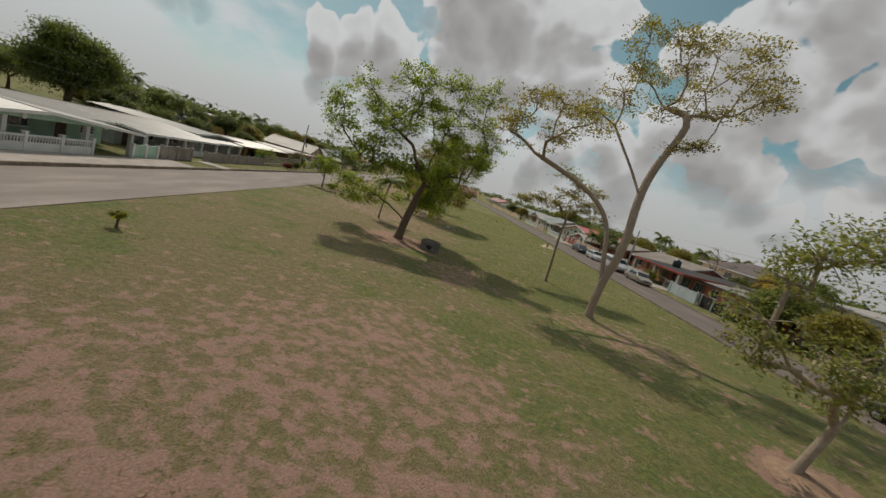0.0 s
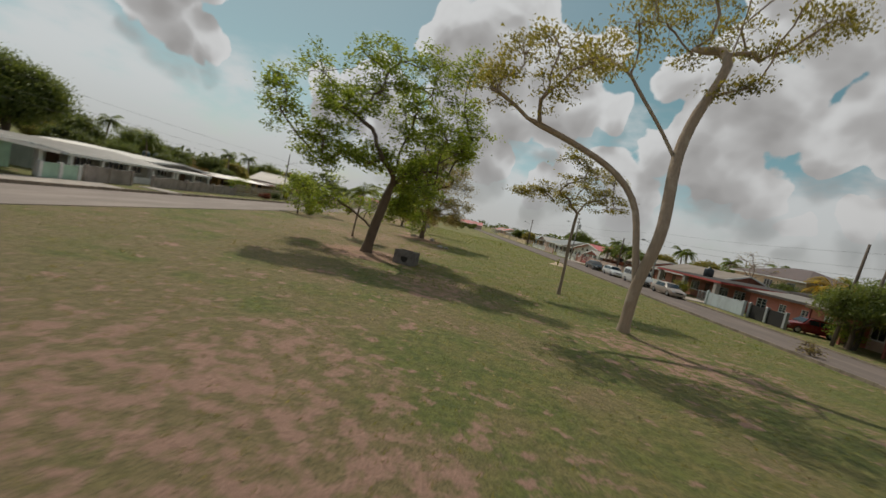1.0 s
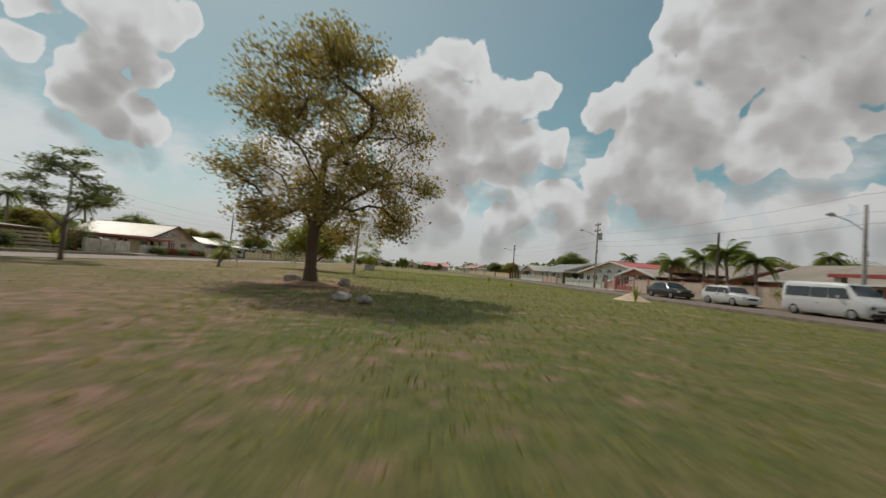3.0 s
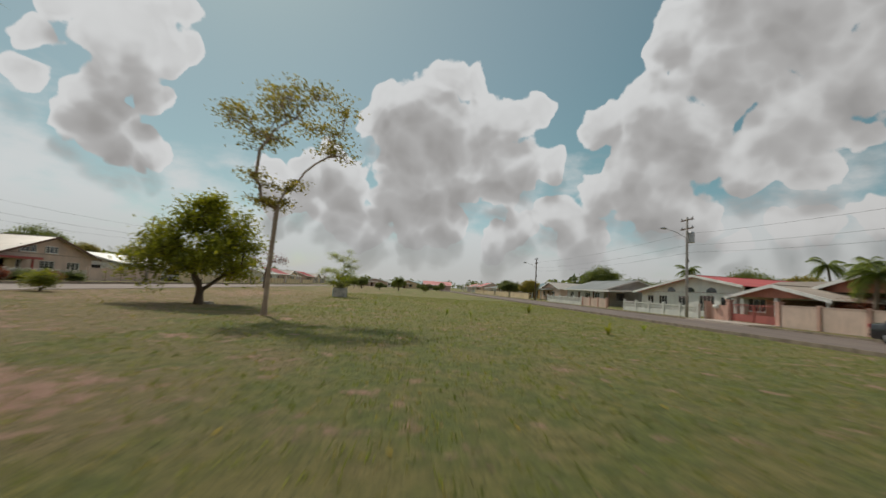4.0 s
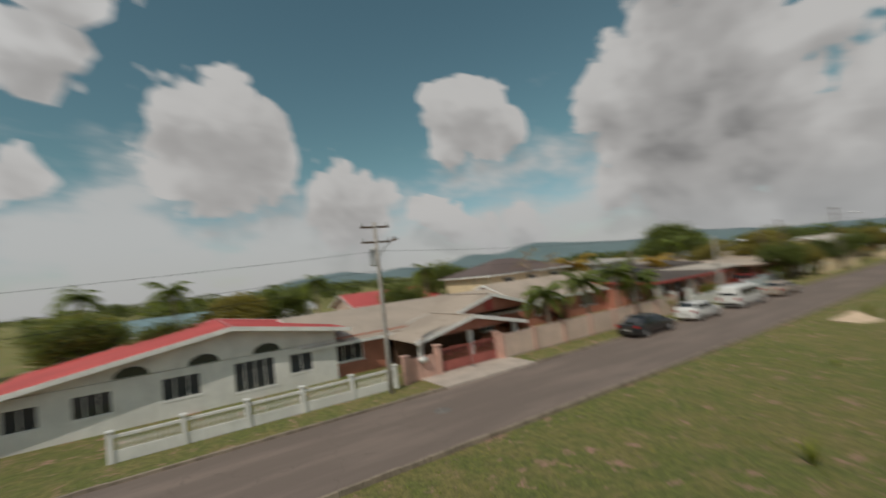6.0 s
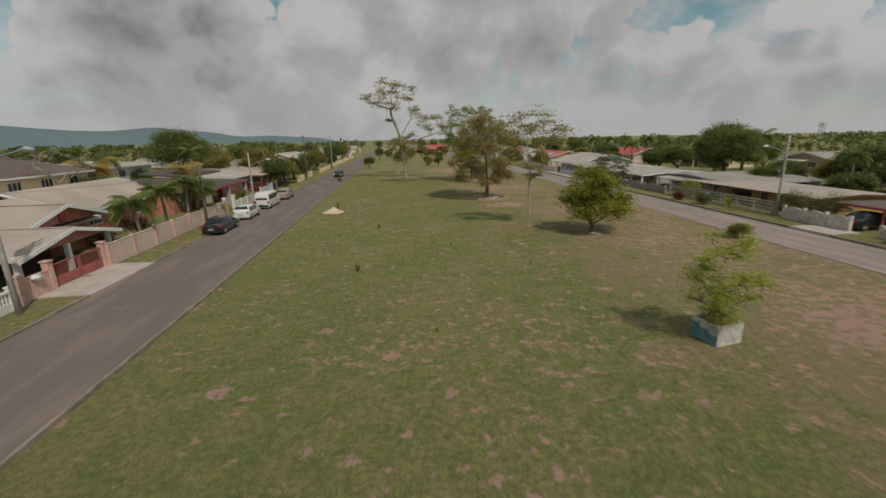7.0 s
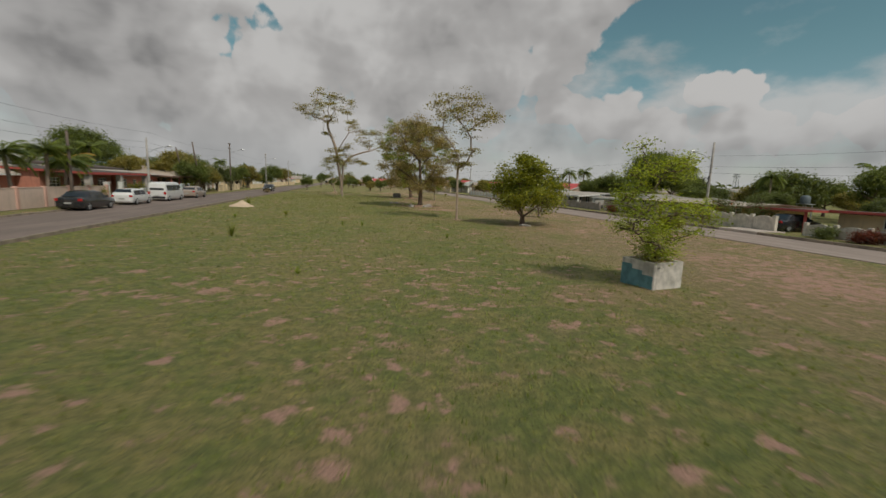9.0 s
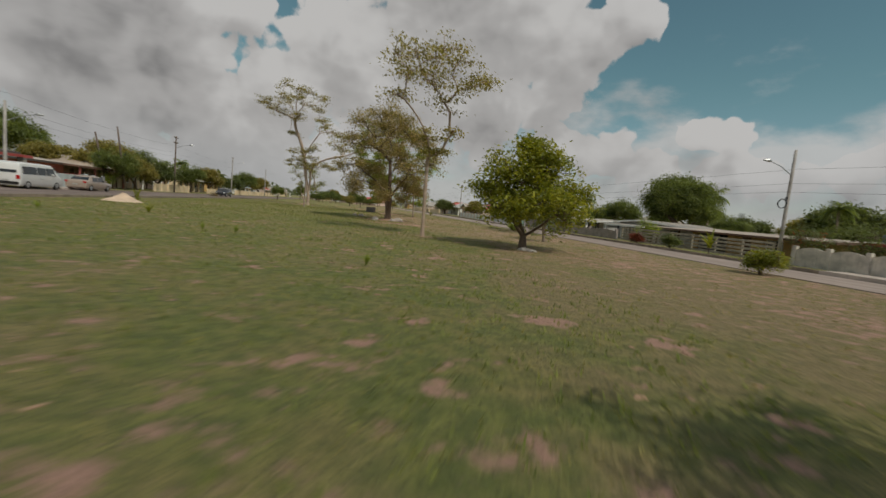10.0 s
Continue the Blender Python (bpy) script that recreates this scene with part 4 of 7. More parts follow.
# salmon house with a torn dark roof
h = plot("R", 46.2, 42.5, "house", "salmon-painted house with small windows under a torn dark sheet roof")
shell(h, 11.5, 10.0, 2.5, "salmon", [(1.0, 2.4, 1.0, 2.0, "grille"), (4.0, 4.9, 1.1, 1.9, "grille"), (6.6, 7.5, 1.1, 1.9, "grille"), (9.0, 9.9, 1.1, 1.9, "grille")])
flat_roof(h, -0.5, 12.0, -0.8, 4.6, 2.6, 3.1, "roof_white", "roof_dark")
flat_roof(h, -0.5, 12.0, 4.62, 10.6, 3.35, 3.9, "roof_dark", "roof_dark")
part("clerestory", B((0, 11.5, 4.62, 4.75, 2.5, 3.3)), "wood", h)
block_fence("garden_wall", pose(37.4, 45.6, 0.2, 0, 0, -90), 5.4, "smooth blue-grey garden wall", "blue_grey", 1.35, 5.4, None, cap=False)
block_fence("yard_screen", pose(37.9, 40.0, 0.2, 0, 0, -90), 4.2, "dark mesh screen between metal posts", "dark", 1.3, 2.1, "steel", cap=False, thick=0.04)

# carport house with a hipped grey roof
h = plot("R", 35.6, 44.2, "house", "low grey-pink house with a carport on red posts")
shell(h, 9.5, 9.0, 2.5, "blush", [(1.0, 2.2, 0.9, 2.1, "sash"), (5.2, 6.2, 0.0, 2.1, "door"), (7.0, 8.6, 0.9, 2.1, "grille")])
flat_roof(h, -0.8, 10.0, -4.4, 9.4, 2.5, 3.2, "roof_beige", "wood")
posts(h, (-0.5, 2.6, 6.0, 9.6), -4.1, 2.45, "rust_red", 0.16)

# two-storey house with a brown hipped roof behind the row
h = plot("R", 66.5, 55.0, "house", "two-storey house with a brown hipped roof behind the front row")
shell(h, 13.0, 10.0, 5.0, "cream", [(2.0, 3.6, 3.4, 4.5, "sash"), (6.0, 7.6, 3.4, 4.5, "sash"), (10.0, 11.4, 3.4, 4.5, "sash")])
hip_roof(h, 0, 13.0, 0, 10.0, 5.0, 6.9, "roof_brown")

# white two-storey house behind the palms
h = plot("R", 48.2, 60.0, "house", "white two-storey house with a flat overhanging roof behind the row")
shell(h, 18.0, 10.0, 4.6, "white", [(2.0, 3.6, 3.0, 4.1, "sash"), (9.0, 10.6, 3.0, 4.1, "sash"), (2.4, 3.6, 0.9, 2.1, "sash"), (9.2, 10.6, 0.9, 2.1, "sash")])
hip_roof(h, 0, 18.0, 0, 10.0, 4.65, 5.4, "roof_white")

# cream house with a white roof and a pillared porch further along
h = plot("R", -1.0, 42.5, "house", "cream house with a broad white sheet roof and a pillared porch")
shell(h, 17.0, 10.0, 2.7, "cream", [(1.4, 2.6, 0.9, 2.1, "sash"), (4.0, 5.2, 0.9, 2.1, "sash"), (7.0, 8.0, 0.0, 2.1, "door"), (10.0, 11.6, 0.9, 2.1, "sash"), (13.6, 15.2, 0.9, 2.1, "sash")])
gable_roof(h, 0, 17.0, -2.2, 10.0, 2.75, 5.0, 0, "roof_white", gable_mat="cream")
posts(h, (0.3, 3.4, 6.5, 9.6, 12.7, 16.7), -2.0, 2.7, "cream", 0.26)
block_fence("garden_wall", pose(36.9, -1.0, 0.18, 0, 0, -90), 16.0, "low cream garden wall with square posts", "cream", 0.9, 2.0)

# grey-roofed house past the white one, with its wall
h = plot("R", 134.0, 43.5, "house", "pale house with a broad grey sheet roof and an open porch")
shell(h, 15.0, 11.0, 2.7, "grey_wall", [(1.4, 3.0, 0.9, 2.1, "sash"), (5.0, 6.0, 0.0, 2.1, "door"), (8.0, 10.0, 0.9, 2.1, "sash"), (11.6, 13.4, 0.9, 2.1, "sash")])
gable_roof(h, 0, 15.0, 0, 11.0, 2.7, 4.4, 0, "roof_grey", gable_mat="grey_wall")
flat_roof(h, 15.4, 21.5, -2.5, 6.0, 2.4, 2.8, "roof_beige", "trim")
posts(h, (16.0, 21.0), -2.2, 2.35, "wood", 0.2)
balustrade("garden_wall", pose(36.7, 126.0, 0.2, 0, 0, -90), 14.0, "white balustrade wall along a grey-roofed house")
block_fence("garden_wall", pose(36.7, 111.5, 0.2, 0, 0, -90), 7.0, "cream garden wall with red trellis panels", "blush", 1.1, 2.3, "pink")

# ---- the other side of the park ----
# mint house with a carport gable
h = plot("L", 17.5, -23.2, "house", "mint-green bungalow with a gabled carport on white columns")
shell(h, 13.0, 9.0, 2.5, "mint", [(1.0, 2.8, 0.9, 2.1, "sash"), (4.6, 6.6, 0.9, 2.1, "sash"), (8.6, 9.6, 0.0, 2.1, "door"), (10.8, 12.2, 0.9, 2.1, "grille")])
gable_roof(h, -0.3, 13.3, 0.2, 9.0, 2.55, 2.95, 0, "roof_white", gable_mat="mint")
gable_roof(h, -1.2, 11.8, -3.6, 0.0, 2.35, 3.05, 1, "roof_white", gable_mat="mint", over=0.4, apex=3.6)
posts(h, (-1.0, 1.2, 7.0, 11.4), -3.4, 2.4, "white", 0.3)
for x in (2.2, 8.4):
    bm = bmesh.new()
    tube(bm, [(x, -3.66, 2.45), (x, -3.61, 2.45)], [0.2, 0.2], 16)
    part("vent_disc", bm, "white", h)
balustrade("garden_wall", pose(-19.2, 17.0, 0.18, 0, 0, 90), 7.4, "white balustrade on a mint-green base wall", "white", 0.5, 0.95)
block_fence("garden_wall", pose(-19.2, 28.4, 0.18, 0, 0, 90), 3.0, "mint and white garden wall with square posts", "mint", 0.95, 1.5, "white")
drive = strip("driveway", "pale concrete apron between the road and the carport", "driveway", -19.0, ROAD_L0 - 0.17, 0.0, 0.205, "slab", 14.0, 33.0)

# long house with a veranda and a grey wall in front
h = plot("L", 33.0, -24.0, "house", "grey-white bungalow with a long veranda and a white sheet roof")
shell(h, 12.5, 9.0, 2.45, "grey_wall", [(1.0, 2.2, 0.0, 2.1, "door"), (3.6, 5.4, 0.9, 2.1, "sash"), (7.2, 9.2, 0.9, 2.1, "sash"), (10.4, 11.6, 0.9, 2.1, "sash")])
gable_roof(h, 0, 12.5, 0, 9.0, 2.45, 2.85, 0, "roof_white", gable_mat="wood")
flat_roof(h, -0.2, 13.0, -2.8, 0.3, 2.2, 2.45, "roof_white", "trim")
posts(h, (0.2, 3.2, 6.2, 9.4, 12.6), -2.6, 2.15, "white", 0.24)
part("veranda_wall", B((0.4, 12.4, -2.66, -2.54, 0.0, 0.75)), "white", h)
block_fence("garden_wall", pose(-19.2, 32.0, 0.18, 0, 0, 90), 4.6, "grey concrete block garden wall", "block", 1.1, 2.3, "block")
block_fence("garden_wall", pose(-19.3, 39.5, 0.18, 0, 0, 90), 15.4, "grey block garden wall with a scalloped top and pink posts", "block", 1.05, 5.1, "block", True)

# grey bungalow with a shallow gable and a veranda
h = plot("L", 47.4, -25.0, "house", "grey bungalow with a shallow gable and an open corner veranda")
shell(h, 13.0, 12.0, 2.25, "grey_wall", [(1.2, 3.0, 0.9, 2.0, "grille"), (5.4, 6.4, 0.0, 2.1, "door"), (8.6, 10.2, 0.9, 2.0, "grille")])
gable_roof(h, 0, 13.0, 0, 12.0, 2.3, 3.05, 1, "roof_white", gable_mat="grey_wall", apex=4.5)
flat_roof(h, 0.5, 7.5, -2.6, 0.2, 2.1, 2.3, "roof_white", "trim")
posts(h, (0.8, 4.0, 7.2), -2.4, 2.05, "white", 0.24)

# ochre house behind the plank fence
h = plot("L", 60.0, -24.2, "house", "ochre house under a low dark-edged roof with an open shed")
shell(h, 13.0, 7.0, 2.2, "ochre", [(0.8, 4.0, 0.0, 2.1, "void"), (5.4, 6.3, 0.0, 2.0, "door"), (7.6, 9.0, 0.9, 1.9, "grille"), (10.6, 12.0, 0.9, 1.9, "grille")])
gable_roof(h, -4.0, 13.2, -1.2, 7.0, 2.25, 2.55, 0, "roof_beige", "wood", gable_mat="ochre", apex=3.0)
posts(h, (-3.6, -0.6), -1.0, 2.2, "wood", 0.14)
plank_fence("plank_fence", pose(-19.4, 55.6, 0.18, 0, 0, 90), 16.4, "weathered horizontal plank fence between the garden and the verge")
for i, y in enumerate((68.2, 70.6)):
    t = plot("L", y - 3.0, -38.0, "water_tank", "dark plastic water tank on a steel stand behind the ochre house", "water tank", "water tanks", 0.15)
    bm = bmesh.new()
    tube(bm, [(0, 0, 2.1), (0, 0, 2.2), (0, 0, 2.85), (0, 0, 2.98), (0, 0, 3.06)], [0.46, 0.5, 0.5, 0.38, 0.15], 14)
    part("body", bm, "tank_grey", t, smooth=True)
    part("stand", B(*[(x - 0.05, x + 0.05, y - 0.05, y + 0.05, 0, 2.0) for x in (-0.5, 0.5) for y in (-0.5, 0.5)], (-0.7, 0.7, -0.7, 0.7, 2.0, 2.09)), "steel", t)

# stone wall with dipped panels, then the cream house with a dark red roof
block_fence("garden_wall", pose(-19.0, 73.8, 0.18, 0, 0, 90), 6.0, "pale stone garden wall with dipped panels", "stone", 1.25, 2.0, None, True)
h = plot("L", 80.5, -24.5, "house", "cream bungalow under a low dark-red roof with a car porch")
shell(h, 15.0, 9.0, 2.08, "cream", [(3.0, 4.4, 0.9, 1.9, "sash"), (6.4, 7.2, 0.0, 1.98, "door"), (7.5, 8.3, 0.0, 1.98, "door"), (10.8, 12.6, 0.9, 2.0, "grille")])
flat_roof(h, 0.3, 16.0, -1.5, 9.3, 2.42, 2.16, "roof_brown", "red")
flat_roof(h, -4.6, 0.25, -3.2, 6.0, 2.36, 2.16, "roof_brown", "red")
posts(h, (-4.2, -0.4), -2.9, 2.2, "red", 0.16)
posts(h, (5.0, 10.0, 15.2), -1.3, 2.28, "red", 0.14)
block_fence("garden_wall", pose(-19.0, 82.2, 0.18, 0, 0, 90), 14.0, "pale stone garden wall with dipped panels and a dark hedge base", "stone", 0.95, 2.0, None, True)

# pink gabled house with louvred windows
h = plot("L", 93.5, -24.5, "house", "pale pink gabled house with louvred upper windows")
shell(h, 11.5, 10.0, 2.9, "blush", [(1.0, 2.6, 1.0, 2.1, "grille"), (4.6, 6.4, 0.9, 2.1, "grille"), (8.0, 9.8, 0.9, 2.1, "grille")])
gable_roof(h, 0, 11.5, 0, 10.0, 2.95, 5.2, 1, "roof_beige", "wood", gable_mat="blush", over=0.6)
for a, b in ((2.2, 4.0), (5.0, 6.6)):
    window_unit(h, a, b, -0.06, 3.1, 3.95, "grille")
block_fence("garden_wall", pose(-19.2, 97.0, 0.18, 0, 0, 90), 12.0, "blush garden wall with square pillars", "blush", 1.2, 2.4)
# white house with a long car porch
h = plot("L", 112.0, -26.0, "house", "white house with a long car porch under a grey sheet roof")
shell(h, 17.0, 10.0, 2.7, "white", [(2.0, 4.0, 0.9, 2.1, "sash"), (7.0, 9.0, 0.9, 2.1, "sash"), (12.0, 14.0, 0.9, 2.1, "sash")])
gable_roof(h, 0, 17.0, 0, 10.0, 2.8, 4.2, 0, "roof_grey", gable_mat="white")
flat_roof(h, 2.0, 17.0, -4.6, 0.2, 2.4, 2.75, "roof_white", "trim")
posts(h, (2.4, 7.0, 12.0, 16.6), -4.3, 2.35, "white", 0.26)
# houses back along the far street: white long roof, then the red-roofed house
h = plot("L", 2.0, -25.0, "house", "white house with a long low pale sheet roof")
shell(h, 14.5, 11.0, 2.8, "white", [(1.2, 3.0, 0.9, 2.1, "sash"), (6.0, 7.0, 0.0, 2.1, "door"), (9.0, 11.4, 0.9, 2.1, "sash")])
gable_roof(h, 0, 14.5, 0, 11.0, 2.9, 4.8, 0, "roof_white", gable_mat="mint")
flat_roof(h, 1.0, 14.0, -3.4, 0.2, 2.5, 2.85, "roof_white", "trim")
posts(h, (1.4, 5.4, 9.4, 13.6), -3.1, 2.45, "white", 0.26)
block_fence("garden_wall", pose(-19.2, -8.0, 0.18, 0, 0, 90), 22.0, "white and pink garden wall with low panels", "white", 1.0, 2.4, "blush")
h = plot("L", -25.0, -24.5, "house", "cream gabled house with a bright red sheet roof")
shell(h, 19.0, 11.0, 2.8, "blush", [(2.0, 4.0, 0.9, 2.1, "sash"), (8.0, 9.0, 0.0, 2.1, "door"), (12.0, 14.0, 0.9, 2.1, "sash")])
gable_roof(h, 0, 19.0, 0, 11.0, 2.9, 4.8, 0, "roof_red", gable_mat="cream")
gable_roof(h, 11.0, 18.0, -3.5, 3.0, 2.7, 4.3, 1, "roof_beige", gable_mat="cream", over=0.5)

# ---- vehicles ----
def loft(bm, stations):
    """Rings of points, mirrored across the length, joined into a closed skin. Each station: (x, [(half_width, z), ...]) from sill to roof."""
    rings = []
    for x, prof in stations:
        ring = [(x, -w, z) for w, z in prof] + [(x, w, z) for w, z in reversed(prof)]
        rings.append([bm.verts.new(p) for p in ring])
    n = len(rings[0])
    for a, b in zip(rings, rings[1:]):
        for i in range(n):
            j = (i + 1) % n
            bm.faces.new((a[i], b[i], b[j], a[j]))
    bm.faces.new(rings[0])
    bm.faces.new(rings[-1][::-1])
    bmesh.ops.recalc_face_normals(bm, faces=list(bm.faces))


def wheel(parent, x, y, r=0.31, w=0.2):
    s = 1 if y > 0 else -1
    bm = bmesh.new()
    prof = [(-w / 2, r * 0.66), (-w / 2, r * 0.92), (-w / 2 + 0.03, r), (w / 2 - 0.03, r), (w / 2, r * 0.92), (w / 2, r * 0.66)]
    n = 20
    rings = [[bm.verts.new((x + rr * math.cos(a), y + o, r + rr * math.sin(a))) for a in (2 * math.pi * k / n for k in range(n))] for o, rr in prof]
    for a, b in zip(rings, rings[1:]):
        for k in range(n):
            bm.faces.new((a[k], a[(k + 1) % n], b[(k + 1) % n], b[k]))
    wh = part("wheel", bm, "tyre", parent)
    bm = bmesh.new()
    yo = y + s * (w / 2 - 0.02)
    c = bm.verts.new((x, yo + s * 0.015, r))
    ring = [bm.verts.new((x + r * 0.66 * math.cos(a), yo, r + r * 0.66 * math.sin(a))) for a in (2 * math.pi * k / n for k in range(n))]
    for k in range(n):
        bm.faces.new((c, ring[k], ring[(k + 1) % n]))
    part("rim", bm, "rim", wh)
    bm = bmesh.new()
    for k in range(5):
        a = 2 * math.pi * k / 5
        beam(bm, (x, yo + s * 0.02, r), (x + r * 0.6 * math.cos(a), yo + s * 0.012, r + r * 0.6 * math.sin(a)), 0.05, 0.03)
    part("spokes", bm, "steel", wh)


def car(name, m, label, paint, L=4.5, W=1.72, kind="sedan", category="car"):
    """A car along local x, its front towards +x."""
    c = thing(name, m, label, category, "parked cars")
    hw, g = W / 2, 0.2
    if kind == "van":
        H = 1.98
        xs = [(-L / 2, 0.55, 1.75), (-L / 2 + 0.06, g, 1.88), (-L / 2 + 0.35, g, H), (0.1 * L, g, H), (L / 2 - 1.25, g, H - 0.05), (L / 2 - 0.62, g, 1.28), (L / 2 - 0.18, g, 0.98), (L / 2, 0.38, 0.8)]
        sts = []
        for x, z0, z1 in xs:
            belt = min(1.05, z1 - 0.05)
            top = max(0.45, hw - 0.12 * (z1 - belt))
            tap = 0.94 if x in (-L / 2, L / 2) else 1.0
            sts.append((x, [(hw * 0.9 * tap, z0), (hw * tap, z0 + 0.2), (hw * tap, belt), (top * tap, max(belt + 0.02, z1 - 0.12)), ((top - 0.14) * tap, z1)]))
        glass_side = [(-L / 2 + 0.3, -0.7), (-0.62, 0.3), (0.38, 1.25)]
        gz = (1.12, 1.68)
    else:
        H = 1.45
        tail = 0.98 if kind == "sedan" else 1.02
        rear_roof = -L / 2 + (1.15 if kind == "sedan" else 0.55)
        boot = [(-L / 2, 0.38, 0.88), (-L / 2 + 0.1, g, tail - 0.02)]
        if kind == "sedan":
            boot += [(-L / 2 + 0.55, g, tail)]
        else:
            boot += [(-L / 2 + 0.2, g, tail + 0.08)]
        xs = boot + [(rear_roof, g, H - 0.04), (-0.15, g, H), (0.45, g, H - 0.06), (L / 2 - 1.25, g, 0.95), (L / 2 - 0.35, g, 0.82), (L / 2 - 0.06, 0.24, 0.66), (L / 2, 0.34, 0.56)]
        sts = []
        for x, z0, z1 in xs:
            belt = min(0.88, z1 - 0.06)
            top = hw - (0.34 * (z1 - belt) + 0.03 if z1 > 1.1 else 0.06)
            tap = 0.9 if abs(x) > L / 2 - 0.08 else 1.0
            sts.append((x, [(hw * 0.9 * tap, z0), (hw * tap, min(z0 + 0.22, belt - 0.05)), (hw * tap, belt), (top * tap, max(belt + 0.02, z1 - 0.06)), ((top - 0.16) * tap, z1)]))
        glass_side = [(rear_roof + 0.05, -0.32), (-0.24, 0.5)]
        gz = (0.9, 1.3)
    bm = bmesh.new()
    loft(bm, sts)
    body = part("body", bm, paint, c, smooth=False)
    body.modifiers.new("bevel", "BEVEL").width = 0.035
    body.modifiers["bevel"].segments = 2
    for p in body.data.polygons:
        p.use_smooth = True
    for s in (-1, 1):
        for a, b in glass_side:
            bm = bmesh.new()
            if kind == "van":
                lo, hi, lean = hw + 0.004, hw - 0.055, 0.0
            else:
                lo, hi, lean = hw - 0.004, hw - 0.135, 0.18
            ins = lean if a > -1 else lean * 0.8
            f = [bm.verts.new(p) for p in ((a - (ins if a < -0.3 else 0), s * lo, gz[0]), (b + (ins * 1.8 if b > 0.2 else 0), s * lo, gz[0]), (b, s * hi, gz[1]), (a, s * hi, gz[1]))]
            if kind == "van" and b > 1:
                f[1].co.x += 0.28
            k = [bm.verts.new((v.co.x, v.co.y + s * 0.012, v.co.z)) for v in f]
            bm.faces.new(k)
            for i in range(4):
                bm.faces.new((f[i], f[(i + 1) % 4], k[(i + 1) % 4], k[i]))
            part("side_window", bm, "glass", c)
    # windscreen and rear window, laid on the skin
    def screen(name, x0, z0, x1, z1, w0, w1):
        bm = bmesh.new()
        d = Vector((z1 - z0, 0, x0 - x1)).normalized() * 0.012
        if (d.x > 0) != (x0 > 0):
            d = -d
        f = [bm.verts.new(Vector(p) + d) for p in ((x0, -w0, z0), (x0, w0, z0), (x1, w1, z1), (x1, -w1, z1))]
        k = [bm.verts.new(v.co - 2 * d) for v in f]
        bm.faces.new(f)
        bm.faces.new(k[::-1])
        for i in range(4):
            bm.faces.new((f[i], k[i], k[(i + 1) % 4], f[(i + 1) % 4]))
        part(name, bm, "glass", c)
    if kind == "van":
        screen("windscreen", L / 2 - 0.66, 1.32, L / 2 - 1.16, 1.85, hw - 0.1, hw - 0.2)
        screen("rear_window", -L / 2 - 0.005, 1.15, -L / 2 + 0.035, 1.66, hw - 0.22, hw - 0.24)
    else:
        screen("windscreen", L / 2 - 1.2, 0.98, 0.5, 1.36, hw - 0.12, hw - 0.3)
        if kind == "sedan":
            screen("rear_window", -L / 2 + 0.6, 1.02, rear_roof - 0.04, 1.36, hw - 0.14, hw - 0.3)
        else:
            screen("rear_window", -L / 2 + 0.22, 1.12, rear_roof - 0.02, 1.38, hw - 0.14, hw - 0.28)
    zl = (0.72, 0.9) if kind != "van" else (0.7, 1.0)
    for s in (-1, 1):
        part("tail_light", rounded(B((-L / 2 - 0.02, -L / 2 + 0.1, s * (hw - 0.14) - 0.12, s * (hw - 0.14) + 0.12, zl[0], zl[1])), 0.02, 2), "lamp_red", c)
        zf = (0.58, 0.72) if kind != "van" else (0.62, 0.84)
        part("headlight", rounded(B((L / 2 - 0.16, L / 2 + 0.0, s * (hw - 0.22) - 0.15, s * (hw - 0.22) + 0.15, *zf)), 0.02, 2), "lamp_clear", c)
        part("mirror", rounded(B((L / 2 - 1.55, L / 2 - 1.42, s * (hw + 0.08) - 0.09, s * (hw + 0.08) + 0.09, gz[0] + 0.02, gz[0] + 0.16)), 0.03, 2), paint, c)
        part("door_handle", B((-0.3, -0.15, s * (hw + 0.012) - 0.012, s * (hw + 0.012) + 0.012, 0.78, 0.81)), "black_trim", c)
        for x in (-L / 2 + 0.85, L / 2 - 0.85):
            wheel(c, x, s * (hw - 0.09))
    part("front_bumper", rounded(B((L / 2 - 0.1, L / 2 + 0.05, -hw + 0.12, hw - 0.12, 0.25, 0.45)), 0.04, 2), paint if kind != "van" else "black_trim", c)
    part("rear_bumper", rounded(B((-L / 2 - 0.06, -L / 2 + 0.08, -hw + 0.1, hw - 0.1, 0.3, 0.5)), 0.04, 2), paint if kind != "van" else "black_trim", c)
    part("grille", B((L / 2 - 0.05, L / 2 + 0.02, -0.35, 0.35, 0.5, 0.62)), "black_trim", c)
    part("number_plate", B((-L / 2 - 0.075, -L / 2 - 0.055, -0.22, 0.22, 0.52, 0.63)), "plate", c)
    return c


RD = 0.14
car("car", pose(33.7, 46.9, RD, 0, 0, -90), "beige sedan parked by the kerb", "car_beige", 4.55)
car("van", pose(33.9, 54.6, RD, 0, 0, -90), "white minibus van with dark windows parked by the kerb", "car_white", 5.0, 1.75, "van", "van")
car("car", pose(33.9, 62.2, RD, 0, 0, -90), "white hatchback parked by the kerb", "car_white", 4.1, 1.68, "hatch")
car("car", pose(33.9, 69.3, RD, 0, 0, -90), "black sedan parked by the kerb", "car_black", 4.6, 1.74)
car("car", pose(40.4, 36.2, 0.17, 0, 0, 170), "dark red car under the carport roof", "car_red", 4.3, 1.7, "hatch")
car("car", pose(30.6, 12.0, RD, 0, 0, 90), "dark car standing further along the street", "car_black", 4.6, 1.74, "hatch")
car("car", pose(-21.8, 79.0, 0.17, 0, 0, 180), "dark car under the red car porch", "car_black", 4.4, 1.72)
